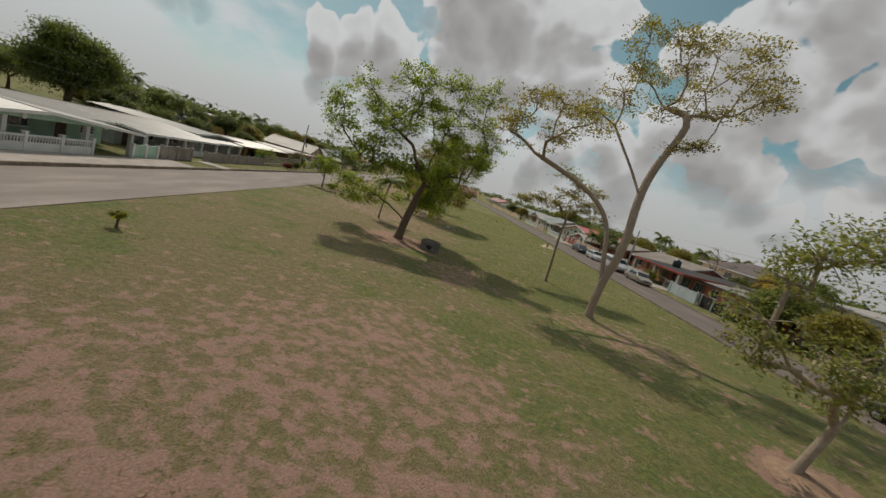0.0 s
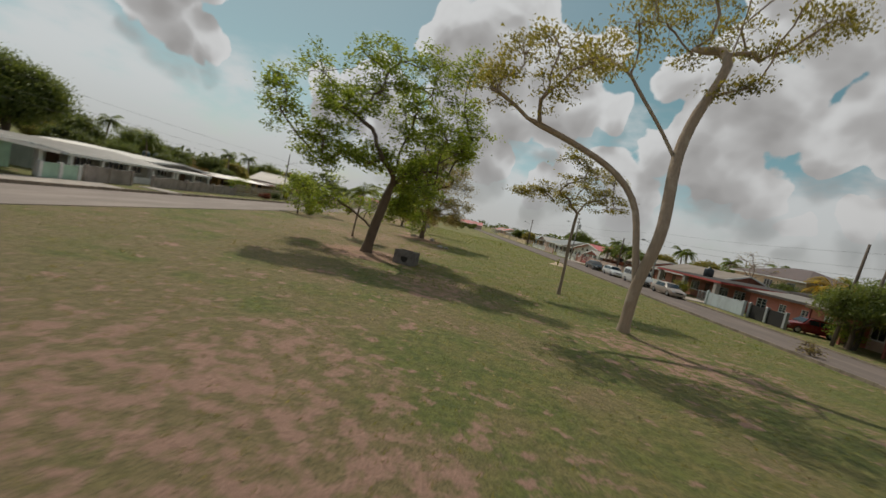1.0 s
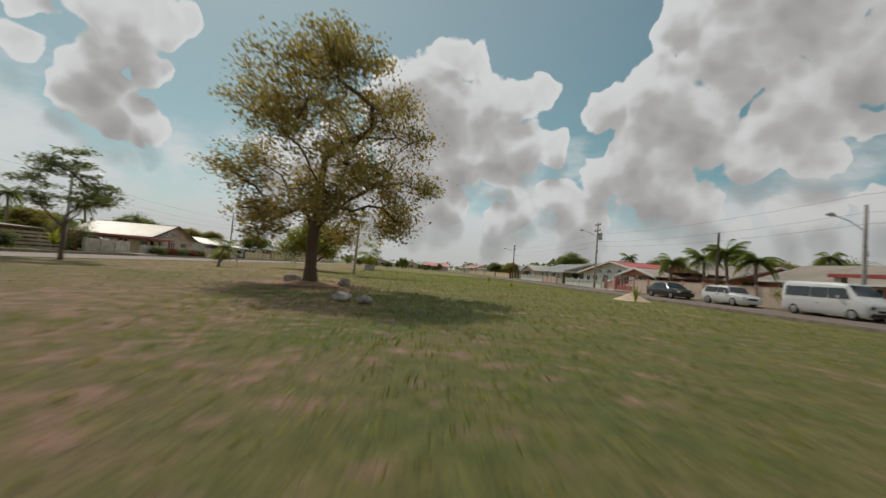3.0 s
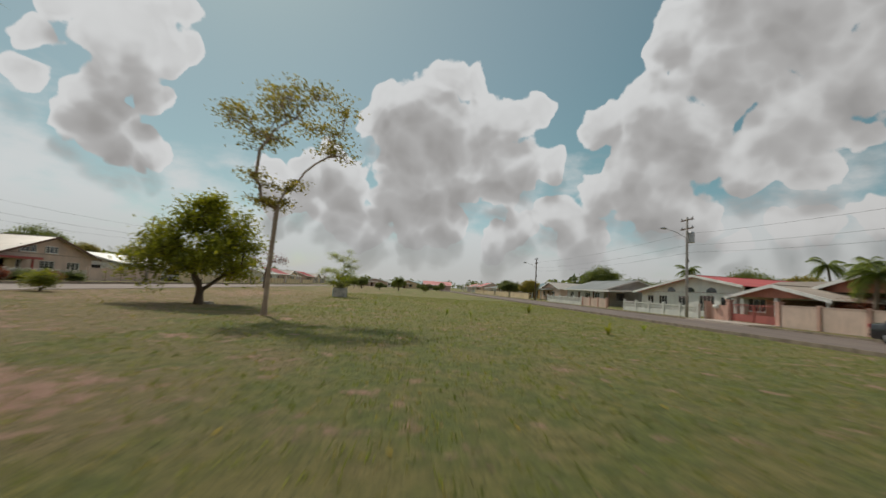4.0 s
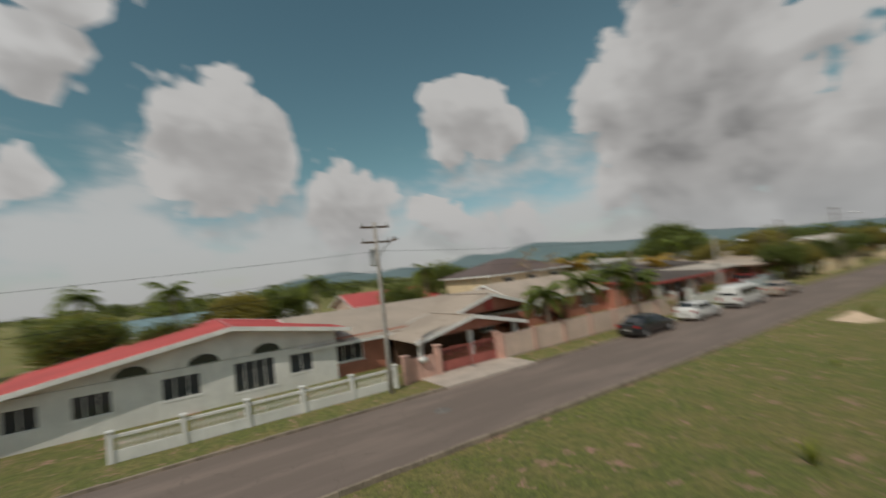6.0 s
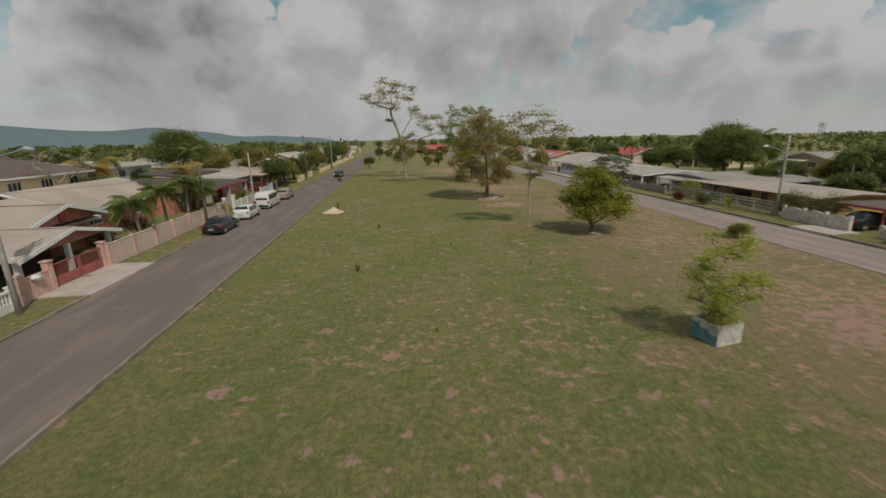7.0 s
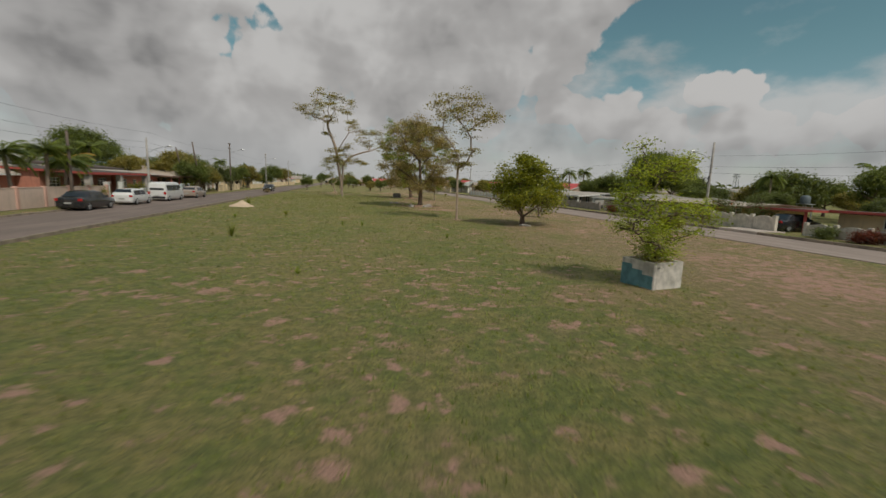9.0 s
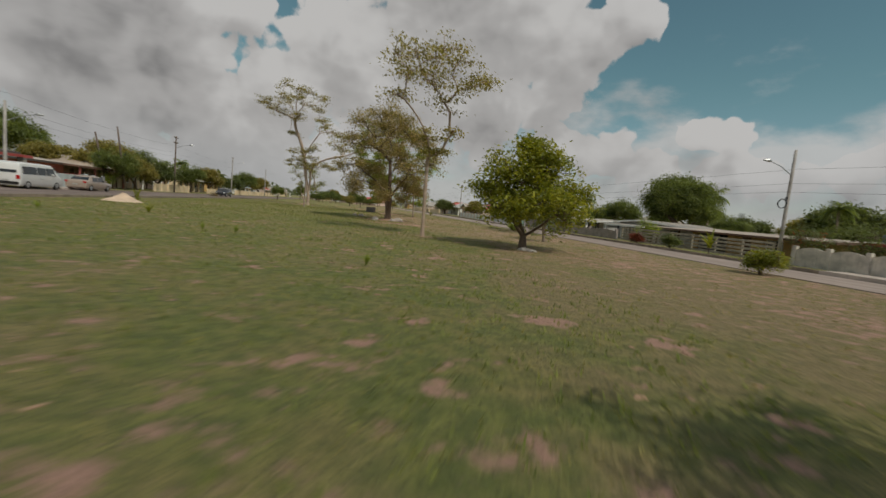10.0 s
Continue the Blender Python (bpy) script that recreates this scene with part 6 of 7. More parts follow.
tree("small_tree", pose(-9.2, 58.0, G0), "small spreading tree with flat leaf layers by the road", [(0, 0, -0.1), (0, 0, 2.4)], pads, 83, "leaf_dark", "bark_brown", 0.1, 10, 60, 0.2, spread=0.28, flat=0.3)


def palm(name, m, label, height, fronds=16, length=2.2, leaf="leaf_palm", lean=0.3, seed=1, trunk_r=0.13, group="palms", droop=1.0):
    r = random.Random(seed)
    t = thing(name, m, label, "palm tree", group)
    bm = bmesh.new()
    k = 9
    pts = [(lean * (i / k) ** 2, 0, height * i / k - 0.05) for i in range(k + 1)]
    tube(bm, pts, [trunk_r * (1.35 - 0.35 * min(1, i / 2)) * (1 if i % 2 else 1.06) for i in range(k + 1)], 9)
    part("trunk", bm, "bark_grey", t, smooth=True)
    top = Vector(pts[-1])
    verts, faces = [], []
    for i in range(fronds):
        a = 2 * math.pi * (i * 0.382 + r.uniform(-0.03, 0.03))
        rise = r.uniform(-0.25, 1.25)
        L = length * r.uniform(0.8, 1.1)
        d = Vector((math.cos(a), math.sin(a), 0))
        prev = None
        n = 11
        side = Vector((-d.y, d.x, 0))
        spine = []
        for j in range(n + 1):
            f = j / n
            spine.append(top + d * (L * f * (0.9 - 0.25 * f * max(0, 0.6 - rise))) + Vector((0, 0, L * (rise * f - droop * 0.85 * f * f))))
        for j in range(n):
            b0 = len(verts)
            w = 0.018
            for p in (spine[j], spine[j + 1]):
                verts += [p + side * w, p - side * w]
            faces += [(b0, b0 + 1, b0 + 3), (b0, b0 + 3, b0 + 2)]
        for j in range(2, n * 4):
            f = j / (n * 4)
            q = spine[min(n - 1, int(f * n))].lerp(spine[min(n, int(f * n) + 1)], f * n - int(f * n))
            ll = L * 0.30 * (0.35 + math.sin(math.pi * min(1, f * 0.95 + 0.05)))
            for s in (-1, 1):
                tip = q + side * (s * ll * 0.8) + d * (ll * 0.45) + Vector((0, 0, -ll * r.uniform(0.25, 0.6)))
                b0 = len(verts)
                wv = d * 0.035 * L / 2
                verts += [q - wv, q + wv, tip]
                faces += [(b0, b0 + 1, b0 + 2)]
    soup("fronds", [tuple(v) for v in verts], faces, leaf, t)
    return t


palm("young_palm", pose(0.0, 35.8, 0), "slim young palm with drooping fronds beside the shade tree", 3.9, 18, 2.0, seed=3, trunk_r=0.08)
palm("young_palm", pose(-4.6, 67.0, 0), "short young palm on the grass near the road", 1.6, 12, 1.4, seed=5, trunk_r=0.09)
for i, y in enumerate((75.0, 70.3, 67.0, 64.4)):
    palm("garden_palm", pose(37.7 + 0.3 * (i % 2), y, 0.15, 0, 0, 70 * i), "bushy green palm on the verge before a pink wall", 3.7 + 0.35 * (i % 3), 30, 2.0, seed=10 + i, trunk_r=0.12, group="palms by the pink wall", droop=0.8)
palm("coconut_palm", pose(55.5, 51.0, 0.15), "tall palm with yellowing fronds behind the carport house", 4.9, 28, 3.4, "leaf_dry_palm", 0.5, 21, 0.16)
palm("coconut_palm", pose(48.5, 42.6, 0.15), "tall palm with yellowing fronds beside the salmon house", 4.2, 24, 2.6, "leaf_dry_palm", 0.5, 22, 0.16)
far_palm = palm("coconut_palm", pose(66.0, 84.0, 0.15), "tall coconut palm behind the house roofs", 6.6, 24, 2.3, "leaf_palm", 0.6, 23, 0.13, "palms behind the houses")
for i, (x, y, s) in enumerate(((64, 70, 1.0), (66, 98, 1.1), (58, 118, 1.0), (70, 106, 1.15), (-37, 64, 0.8), (-52, 66, 1.0), (-56, 80, 1.1), (-34, 20, 0.95), (-46, 5, 1.1), (-36, 86, 0.9), (54, 30, 1.0), (60, 10, 1.1), (48, -20, 1.0), (-40, -10, 1.1), (-46, 40, 1.15), (58, 45, 0.9), (-40, 104, 1.0))):
    copy_thing(far_palm, pose(x, y, 0.15, 0, 0, 57 * i) @ Matrix.Scale(s, 4))

# ---- trees behind the houses, copied from a few grown ones ----
def round_tree(name, m, label, h, w, leaf, seed, size=0.42, per=60, n=22, trunk=0.3):
    r = random.Random(seed)
    pads = []
    for i in range(n):
        a, e = 2 * math.pi * i * 0.618, r.uniform(-0.35, 1.0)
        c = math.sqrt(max(0, 1 - e * e)) * r.uniform(0.6, 1.0)
        pads.append((w * c * math.cos(a), w * c * math.sin(a), h * 0.58 + e * h * 0.36, 0.3 * w))
    return tree(name, m, label, [(0, 0, -0.1), (0.1, 0, h * 0.2), (0, 0.1, h * 0.4)], pads, seed, leaf, "bark_brown", trunk, 8, per, size, spread=0.17 * w, low_bias=0.4, group="trees behind the houses")


TB = [round_tree("mango_tree", pose(-37.0, 43.5, 0.15), "large dense dark-green mango tree behind the houses", 8.9, 3.9, "leaf_mango", 101, 0.30, 170, 38, 0.35),
      round_tree("garden_tree", pose(-52.0, 30.0, 0.15), "leafy green garden tree behind the front houses", 8.4, 3.7, "leaf_mango", 102, 0.34, 80),
      round_tree("garden_tree", pose(-45.0, 60.0, 0.15), "broad dark garden tree behind the front houses", 5.6, 3.5, "leaf_dark", 103),
      round_tree("garden_tree", pose(45.0, 20.0, 0.15), "olive-green garden tree behind the front houses", 6.2, 3.2, "leaf_olive", 104)]
round_tree("street_tree", pose(62.0, 15.0, 0.15), "wide spreading green tree above the roofs along the street", 9.4, 5.2, "leaf_mango", 105, 0.36, 110, 28)
r = random.Random(5)
for i in range(74):
    side = 1 if i % 2 else -1
    y = -150 + 380 * (i + 0.5) / 74 + r.uniform(-3, 3)
    x = r.uniform(52, 72) if side > 0 else r.uniform(-66, -40)
    if side < 0 and abs(y - 43) < 7:
        x -= 14
    copy_thing(TB[1 + (i * 7 + i // 3) % 3], pose(x, y, 0.1, 0, 0, 77 * i) @ Matrix.Scale(r.uniform(0.5, 0.95), 4))
# garden trees between the front houses further along
for i, (x, y, s) in enumerate(((38.9, 31.0, 0.60), (39.0, 25.0, 0.66), (39.2, 17.0, 0.75), (38.8, 3.0, 0.6), (39.4, -10.0, 0.8), (38.8, -27.0, 0.7), (39.4, -45.0, 0.8), (39.0, -66.0, 0.9), (56.0, 132.0, 0.85), (58.0, 150.0, 1.0), (54.0, 112.0, 0.7), (53.0, 98.0, 0.75), (56.0, 104.0, 0.7), (52.0, 22.0, 0.8), (-39.0, 53.0, 0.65), (-48.0, 57.0, 0.75), (-21.6, -4.0, 0.6), (-21.4, -34.0, 0.7), (-22, 126, 0.6), (39.5, 146, 0.6), (40, 166, 0.7))):
    copy_thing(TB[1 + (i * 2) % 3], pose(x, y, 0.15, 0, 0, 43 * i) @ Matrix.Scale(s, 4))
# belt of garden trees behind the row across the park
for i, (x, y, s) in enumerate(((-47, 60.5, 0.62), (-49, 65, 0.66), (-56, 57, 0.8), (-35, 66, 0.7), (-33, 79, 0.62), (-36, 89, 0.8), (-44, 72, 0.95), (-40, 97, 0.8), (-50, 84, 1.0), (-46, 103, 0.9), (-34, 55, 0.55), (-52, 94, 1.05), (-58, 76, 1.1), (-37, 109, 0.8), (-38, 30, 0.9), (-42, 18, 1.0), (-36, 8, 0.8))):
    copy_thing(TB[(2, 3, 1, 2)[i % 4]], pose(x, y, 0.15, 0, 0, 51 * i) @ Matrix.Scale(0.8 * s, 4))
# scattered trees at both ends of the park
for i in range(72):
    far_end = i % 2 == 0
    x = r.uniform(-9, 27)
    y = r.uniform(150, 240) if far_end else r.uniform(-125, -12)
    k = r.uniform(0.32, 0.68) * (0.6 if far_end else 0.9)
    copy_thing(TB[1 + (i * 5 + i // 4) % 3], pose(x, y, 0, 0, 0, 61 * i) @ Matrix.Diagonal((k * r.uniform(0.6, 1.1), k * r.uniform(0.6, 1.1), k * r.uniform(0.8, 1.35), 1)))

# ---- things in the park ----
def concrete_box(name, m, label, w, d, h, wall=0.1, side="pot_side", paint=None, fill=True):
    """An open concrete planter: four walls, soil inside, one face painted."""
    p = thing(name, m, label, "planter")
    part("wall", rounded(B((-w / 2, w / 2, -d / 2, -d / 2 + wall, 0, h)), 0.02, 2), side, p)
    part("wall", rounded(B((-w / 2, w / 2, d / 2 - wall, d / 2, 0, h)), 0.02, 2), side, p)
    part("wall", rounded(B((-w / 2, -w / 2 + wall, -d / 2 + wall, d / 2 - wall, 0, h)), 0.012, 1), paint or side, p)
    part("wall", rounded(B((w / 2 - wall, w / 2, -d / 2 + wall, d / 2 - wall, 0, h)), 0.012, 1), paint or side, p)
    if fill:
        bm = bmesh.new()
        bmesh.ops.create_grid(bm, x_segments=8, y_segments=8, size=1.0)
        for v in bm.verts:
            v.co = (v.co.x * (w / 2 - wall), v.co.y * (d / 2 - wall), h - 0.1 + 0.05 * noise.noise((v.co.x * 4, v.co.y * 4, 1)))
        part("soil", bm, "soil", p)
    return p


planter = concrete_box("planter", pose(4.85, 95.3, 0.0, 0, 0, 12), "weathered square concrete planter with flaking teal paint", 1.3, 1.25, 0.92)
bm = B((0.653, 0.660, -0.60, 0.2, 0.05, 0.62), (0.653, 0.660, 0.2, 0.6, 0.1, 0.5), (0.653, 0.660, -0.6, -0.2, 0.62, 0.76))
part("flaked_paint", bm, "pot_blue", planter, "flaking teal paint on one face")
bm = B((-0.66, -0.653, -0.55, 0.5, 0.08, 0.7))
part("flaked_paint", bm, "pot_blue", planter, "flaking teal paint on one face")
pads = [(0.0, 0.1, 4.0, 0.5), (-0.8, -0.1, 4.2, 0.35), (0.4, 0.2, 2.8, 0.6), (-0.7, 0.1, 2.8, 0.6), (0.8, -0.2, 3.2, 0.5), (0.9, 0.3, 2.0, 0.6), (-0.2, -0.4, 2.0, 0.6), (-1.3, 0.2, 2.5, 0.5), (0.3, 0.6, 1.6, 0.5), (-0.6, -0.5, 1.5, 0.5), (0.2, -0.7, 2.5, 0.5)]
tree("planter_shrub", pose(4.85, 95.3, 0.85), "tall straggly shrub with lime-green leaves growing in the planter", [(0, 0, -0.05), (0.05, 0, 0.5)], [(1.15 * a, b, 0.92 * c - 0.85, d) for a, b, c, d in pads] + [(0.55, 0.0, 3.1, 0.4, 4), (1.15, 0.1, 2.7, 0.35, 4), (1.35, 0.0, 1.9, 0.4, 5), (-1.3, 0.0, 1.5, 0.4, 5), (-1.1, 0.1, 0.9, 0.35, 4), (0.6, -0.1, 3.55, 0.3, 3)], 201, "leaf_lime", "bark_brown", 0.04, 12, 44, 0.10, spread=0.20, low_bias=0.2, category="shrub", group="")
t = thing("creeper", pose(4.85, 95.3, 0.8), "dull green weeds filling the planter under the shrub", "weeds")
soup("leaves", *leaf_cloud([(0.45 * math.cos(i * 2.4) * (i % 5) / 4, 0.45 * math.sin(i * 2.4) * (i % 5) / 4, 0.15 + 0.12 * (i % 4)) for i in range(40)], 0.16, 40, 0.09, 202), "leaf_pale", t)

pit = concrete_box("concrete_box", pose(5.3, 25.9, 0.0, 0, 0, -22), "dark stained concrete box with a broken hole, beside the shade tree", 1.25, 1.0, 0.85, 0.12, "stained", None)
# near-black plate on the uncut front wall paints the shade inside the hole
bm = bmesh.new()
ring = [(0.1 + 0.22 * math.cos(a) * (1 + 0.25 * math.sin(3 * a)), 0.36 + 0.2 * math.sin(a) * (1 + 0.2 * math.cos(2 * a))) for a in (2 * math.pi * i / 12 for i in range(12))]
f = [bm.verts.new((x, -0.506, z)) for x, z in ring]
g = [bm.verts.new((x, -0.45, z)) for x, z in ring]
bm.faces.new(f)
for i in range(12):
    bm.faces.new((f[i], g[i], g[(i + 1) % 12], f[(i + 1) % 12]))
part("hole_shade", bm, "dark", pit)


def heap(name, m, label, r, h, mat, seed, category, lump=0.2):
    o = thing(name, m, label, category)
    bm = bmesh.new()
    n, k = 26, 9
    rings = []
    for j in range(k):
        f = j / (k - 1)
        row = []
        for i in range(n):
            a = 2 * math.pi * i / n
            q = 1 + lump * noise.noise((math.cos(a) * 1.3 + seed, math.sin(a) * 1.3, f))
            row.append(bm.verts.new((r * (1 - f) * q * math.cos(a), r * (1 - f) * q * math.sin(a), -0.04 + h * (f ** 1.2) * (1 + 0.15 * noise.noise((i * 0.7, f * 5, seed))))))
        rings.append(row)
    for a, b in zip(rings, rings[1:]):
        for i in range(n):
            bm.faces.new((a[i], a[(i + 1) % n], b[(i + 1) % n], b[i]))
    bmesh.ops.remove_doubles(bm, verts=list(bm.verts), dist=0.004)
    part("mound", bm, mat, o, smooth=True)
    return o


heap("sand_heap", pose(25.0, 60.1, 0.05), "pale heap of builder's sand on the grass by the road", 1.25, 0.6, "sand", 1, "sand heap")
heap("earth_mound", pose(2.7, 26.7, 0.0), "low mound of bare pinkish earth round the trunk", 1.5, 0.3, "soil", 2, "earth mound", 0.4)
heap("earth_mound", pose(5.3, 52.5, 0.0), "low mound of bare earth round the dense tree", 1.5, 0.26, "soil", 3, "earth mound", 0.4)
heap("earth_mound", pose(17.5, 5.1, 0.0), "low mound of bare earth round the leaning tree", 1.2, 0.25, "soil", 4, "earth mound", 0.4)
heap("earth_mound", pose(0.0, 35.8, 0.0), "small mound of bare earth round a young palm", 0.8, 0.16, "soil", 5, "earth mound", 0.4)
heap("root_mound", pose(15.65, 18.6, 0.0), "grassy root mound at the foot of the tall tree", 1.2, 0.22, "ground", 6, "earth mound", 0.4)


def boulder(m, label, s, mat, seed):
    o = thing("boulder", m, label, "boulder", "broken concrete lumps")
    bm = bmesh.new()
    bmesh.ops.create_icosphere(bm, subdivisions=3, radius=1.0)
    for v in bm.verts:
        k = 1 + 0.45 * noise.noise(v.co * 1.3 + Vector((seed, 0, 0))) + 0.22 * noise.noise(v.co * 3.4 + Vector((0, seed, 0)))
        v.co = Vector((v.co.x * s[0], v.co.y * s[1], v.co.z * s[2])) * k
    part("stone", bm, mat, o)


for i, (x, y, a, b, c) in enumerate(((4.4, 53.4, 0.45, 0.3, 0.28), (5.0, 54.2, 0.3, 0.25, 0.2), (6.6, 54.0, 0.35, 0.3, 0.22), (0.9, 76.2, 0.5, 0.28, 0.1), (7.6, 46.0, 0.3, 0.24, 0.16), (8.3, 45.6, 0.22, 0.2, 0.13))):
    boulder(pose(x, y, 0.06, 0, 0, 40 * i), "grey lump of broken concrete lying on the grass", (a, b, c), "concrete", i * 3.1)


def spiky(name, m, label, h, n, leaf, seed, width=0.05, category="plant", arch=0.6, stem=0.0):
    """A rosette of arching blades."""
    r = random.Random(seed)
    o = thing(name, m, label, category, "small plants")
    v, f = [], []
    for i in range(n):
        a = 2 * math.pi * i * 0.382
        d, s = Vector((math.cos(a), math.sin(a), 0)), Vector((-math.sin(a), math.cos(a), 0))
        L = h * r.uniform(0.7, 1.15)
        lean = r.uniform(0.15, 1.0) * arch
        base = len(v)
        for j in range(5):
            q = j / 4
            p = d * (L * lean * q * (0.6 + 0.6 * q)) + Vector((0, 0, stem + L * (q - 0.45 * lean * q * q)))
            w = width * (1 - q) ** 0.6 + 0.004
            v += [p + s * w, p - s * w]
        for j in range(4):
            k = base + 2 * j
            f += [(k, k + 1, k + 3), (k, k + 3, k + 2)]
    for k in range(n):
        soup("leaf", [tuple(p) for p in v[10 * k:10 * k + 10]], [tuple(q - 10 * k for q in c) for c in f[8 * k:8 * k + 8]], leaf, o)
    if stem:
        bm = bmesh.new()
        tube(bm, [(0, 0, -0.05), (0, 0, stem + 0.05)], [0.05, 0.04], 6)
        part("stem", bm, "bark_brown", o)
    return o


for i, (x, y, h) in enumerate(((20.2, 83.8, 0.85), (19.4, 70.3, 0.6), (24.6, 59.0, 1.1), (22.6, 73.0, 0.35), (16.0, 93.0, 0.3), (13.5, 78.0, 0.35), (14.8, 77.4, 0.3), (9.0, 84.0, 0.3))):
    spiky("yucca", pose(x, y, 0.0, 0, 0, 33 * i), "small spiky young palm plant on the grass" if h > 0.5 else "tuft of coarse green weeds on the grass", h, 16 if h > 0.5 else 22, "leaf_yellow" if h > 0.5 else "leaf_green", 300 + i, 0.045 if h > 0.5 else 0.02)


def shrub(name, m, label, r, h, leaf, seed, per=34, size=0.13, group="garden shrubs"):
    rr = random.Random(seed)
    pads = [(r * 0.6 * math.cos(i * 2.4) * rr.uniform(0.3, 1), r * 0.6 * math.sin(i * 2.4) * rr.uniform(0.3, 1), h * rr.uniform(0.35, 0.9), 0.4 * r) for i in range(10)]
    return tree(name, m, label, [(0, 0, -0.05), (0, 0, h * 0.25)], pads, seed, leaf, "bark_brown", 0.05, 8, per, size, spread=0.2 * r, low_bias=0.0, group=group, category="shrub")


shrub("shrub", pose(-9.6, 79.4, 0.0), "low yellow-green shrub at the park edge", 0.9, 1.0, "leaf_yellow", 401)
shrub("shrub", pose(-8.6, 52.0, 0.0), "low rounded shrub at the park edge", 0.7, 0.6, "leaf_green", 402)
shrub("sapling", pose(-7.7, 11.0, 0.0), "knee-high leafy sapling on the grass", 0.28, 0.6, "leaf_yellow", 403, 6)
shrub("hedge_shrub", pose(37.9, 64.8, 0.15), "bright green bush before a white gate", 1.2, 1.4, "leaf_yellow", 404)
shrub("hedge_shrub", pose(37.6, 60.9, 0.15), "bright green bush before a white gate", 1.2, 1.5, "leaf_yellow", 405)
shrub("hedge_shrub", pose(38.2, 51.6, 0.15), "yellow-green bush by the porch pillars", 1.1, 1.6, "leaf_yellow", 406)
shrub("hedge_shrub", pose(39.4, 72.8, 0.15), "red-leaved garden bush behind the pink wall", 1.5, 2.2, "leaf_red", 407)
shrub("hedge_shrub", pose(39.2, 77.4, 0.15), "red-leaved garden bush beside the gate", 1.3, 2.0, "leaf_red", 408)
shrub("hedge_shrub", pose(39.4, 31.8, 0.15), "broad dark-green bush before the carport house", 1.3, 1.8, "leaf_green", 409)
shrub("hedge_shrub", pose(-21.2, 76.0, 0.15), "round dark garden bush with red flowers", 1.7, 2.6, "leaf_dark", 410)
shrub("hedge_shrub", pose(-17.8, 64.4, 0.15), "small dark verge shrub before the plank fence", 0.8, 1.0, "leaf_dark", 411)
shrub("hedge_shrub", pose(-17.6, 60.4, 0.15), "small dark verge shrub before the plank fence", 0.7, 0.9, "leaf_red", 412)
shrub("hedge_shrub", pose(-20.6, 58.2, 0.15), "leafy garden bush behind the fence", 1.4, 2.2, "leaf_green", 413)
spiky("banana_plant", pose(-17.6, 68.6, 0.15), "young banana plant with broad yellow-green leaves on the verge", 1.5, 9, "leaf_yellow", 420, 0.16, arch=0.9, stem=0.5)
for i, y in enumerate((84.0, 86.5, 89.0, 91.5, 94.0)):
    shrub("hedge_shrub", pose(-18.3, y, 0.15), "clipped dark hedge plant along the stone wall", 0.9, 0.6, "leaf_red" if i % 2 else "leaf_dark", 430 + i)
shrub("hedge_shrub", pose(-20.2, 105.5, 0.15), "clipped round yellow-green garden bush", 1.0, 1.4, "leaf_yellow", 440)
shrub("shrub", pose(29.0, 22.6 + 1.0, 0.0), "thin leafless grey shrub at the road edge", 0.8, 0.8, "leaf_brown", 441, 4)
tree("bare_tree", pose(53.0, 60.5, 0.15), "half-bare tree with thin grey branches behind the roofs", [(0, 0, -0.1), (0, 0, 2.5), (0.2, 0, 4)], [(x, y, z, 1.0) for x, y, z in ((-2, 0, 6.5), (0, 1, 7.4), (2, 0, 6.8), (-1, -1.5, 6), (1.4, 1.4, 5.8), (2.8, -0.6, 5.6), (-2.8, 0.6, 5.4))], 450, "leaf_brown", "bark_grey", 0.16, 9, 8, 0.16, group="trees behind the houses")

tree("flowering_tree", pose(-8.0, 113.5, 0.0), "half-bare spreading tree with reddish leaf tips at the park end", [(0, 0, -0.1), (0, 0, 1.6), (0.1, 0, 2.4)], [(x, y, z, 0.7) for x, y, z in ((-2.2, 0, 3.8), (0, 1.4, 4.4), (2.0, 0.2, 4.0), (-1.0, -1.4, 3.6), (1.2, -1.2, 3.5), (0.2, 0, 4.8), (-2.8, 0.8, 3.2), (2.8, -0.4, 3.3))], 460, "leaf_red", "bark_brown", 0.12, 9, 9, 0.2, group="park trees")
bush = shrub("flowering_bush", pose(-20.6, 73.4, 0.15), "rounded dark bush covered in red flowers behind the stone wall", 1.5, 2.3, "leaf_dark", 470)
rr = random.Random(7)
soup("flowers", *leaf_cloud([(1.2 * math.cos(i * 2.4) * rr.uniform(0.3, 1), 1.2 * math.sin(i * 2.4) * rr.uniform(0.3, 1), rr.uniform(0.9, 2.3)) for i in range(60)], 0.12, 4, 0.12, 471), "petal", bush)
barrel = thing("barrel", pose(-22.0, 59.6, 0.15), "blue plastic water barrel beside the ochre house", "barrel")
bm = bmesh.new()
tube(bm, [(0, 0, 0), (0, 0, 0.08), (0, 0, 0.3), (0, 0, 0.6), (0, 0, 0.82), (0, 0, 0.9)], [0.26, 0.28, 0.30, 0.30, 0.28, 0.25], 16)
part("drum", bm, "teal", barrel, smooth=True)
bm = bmesh.new()
tube(bm, [(0, 0, 0.902), (0, 0, 0.94)], [0.27, 0.26], 16)
part("lid", bm, "tank", barrel)
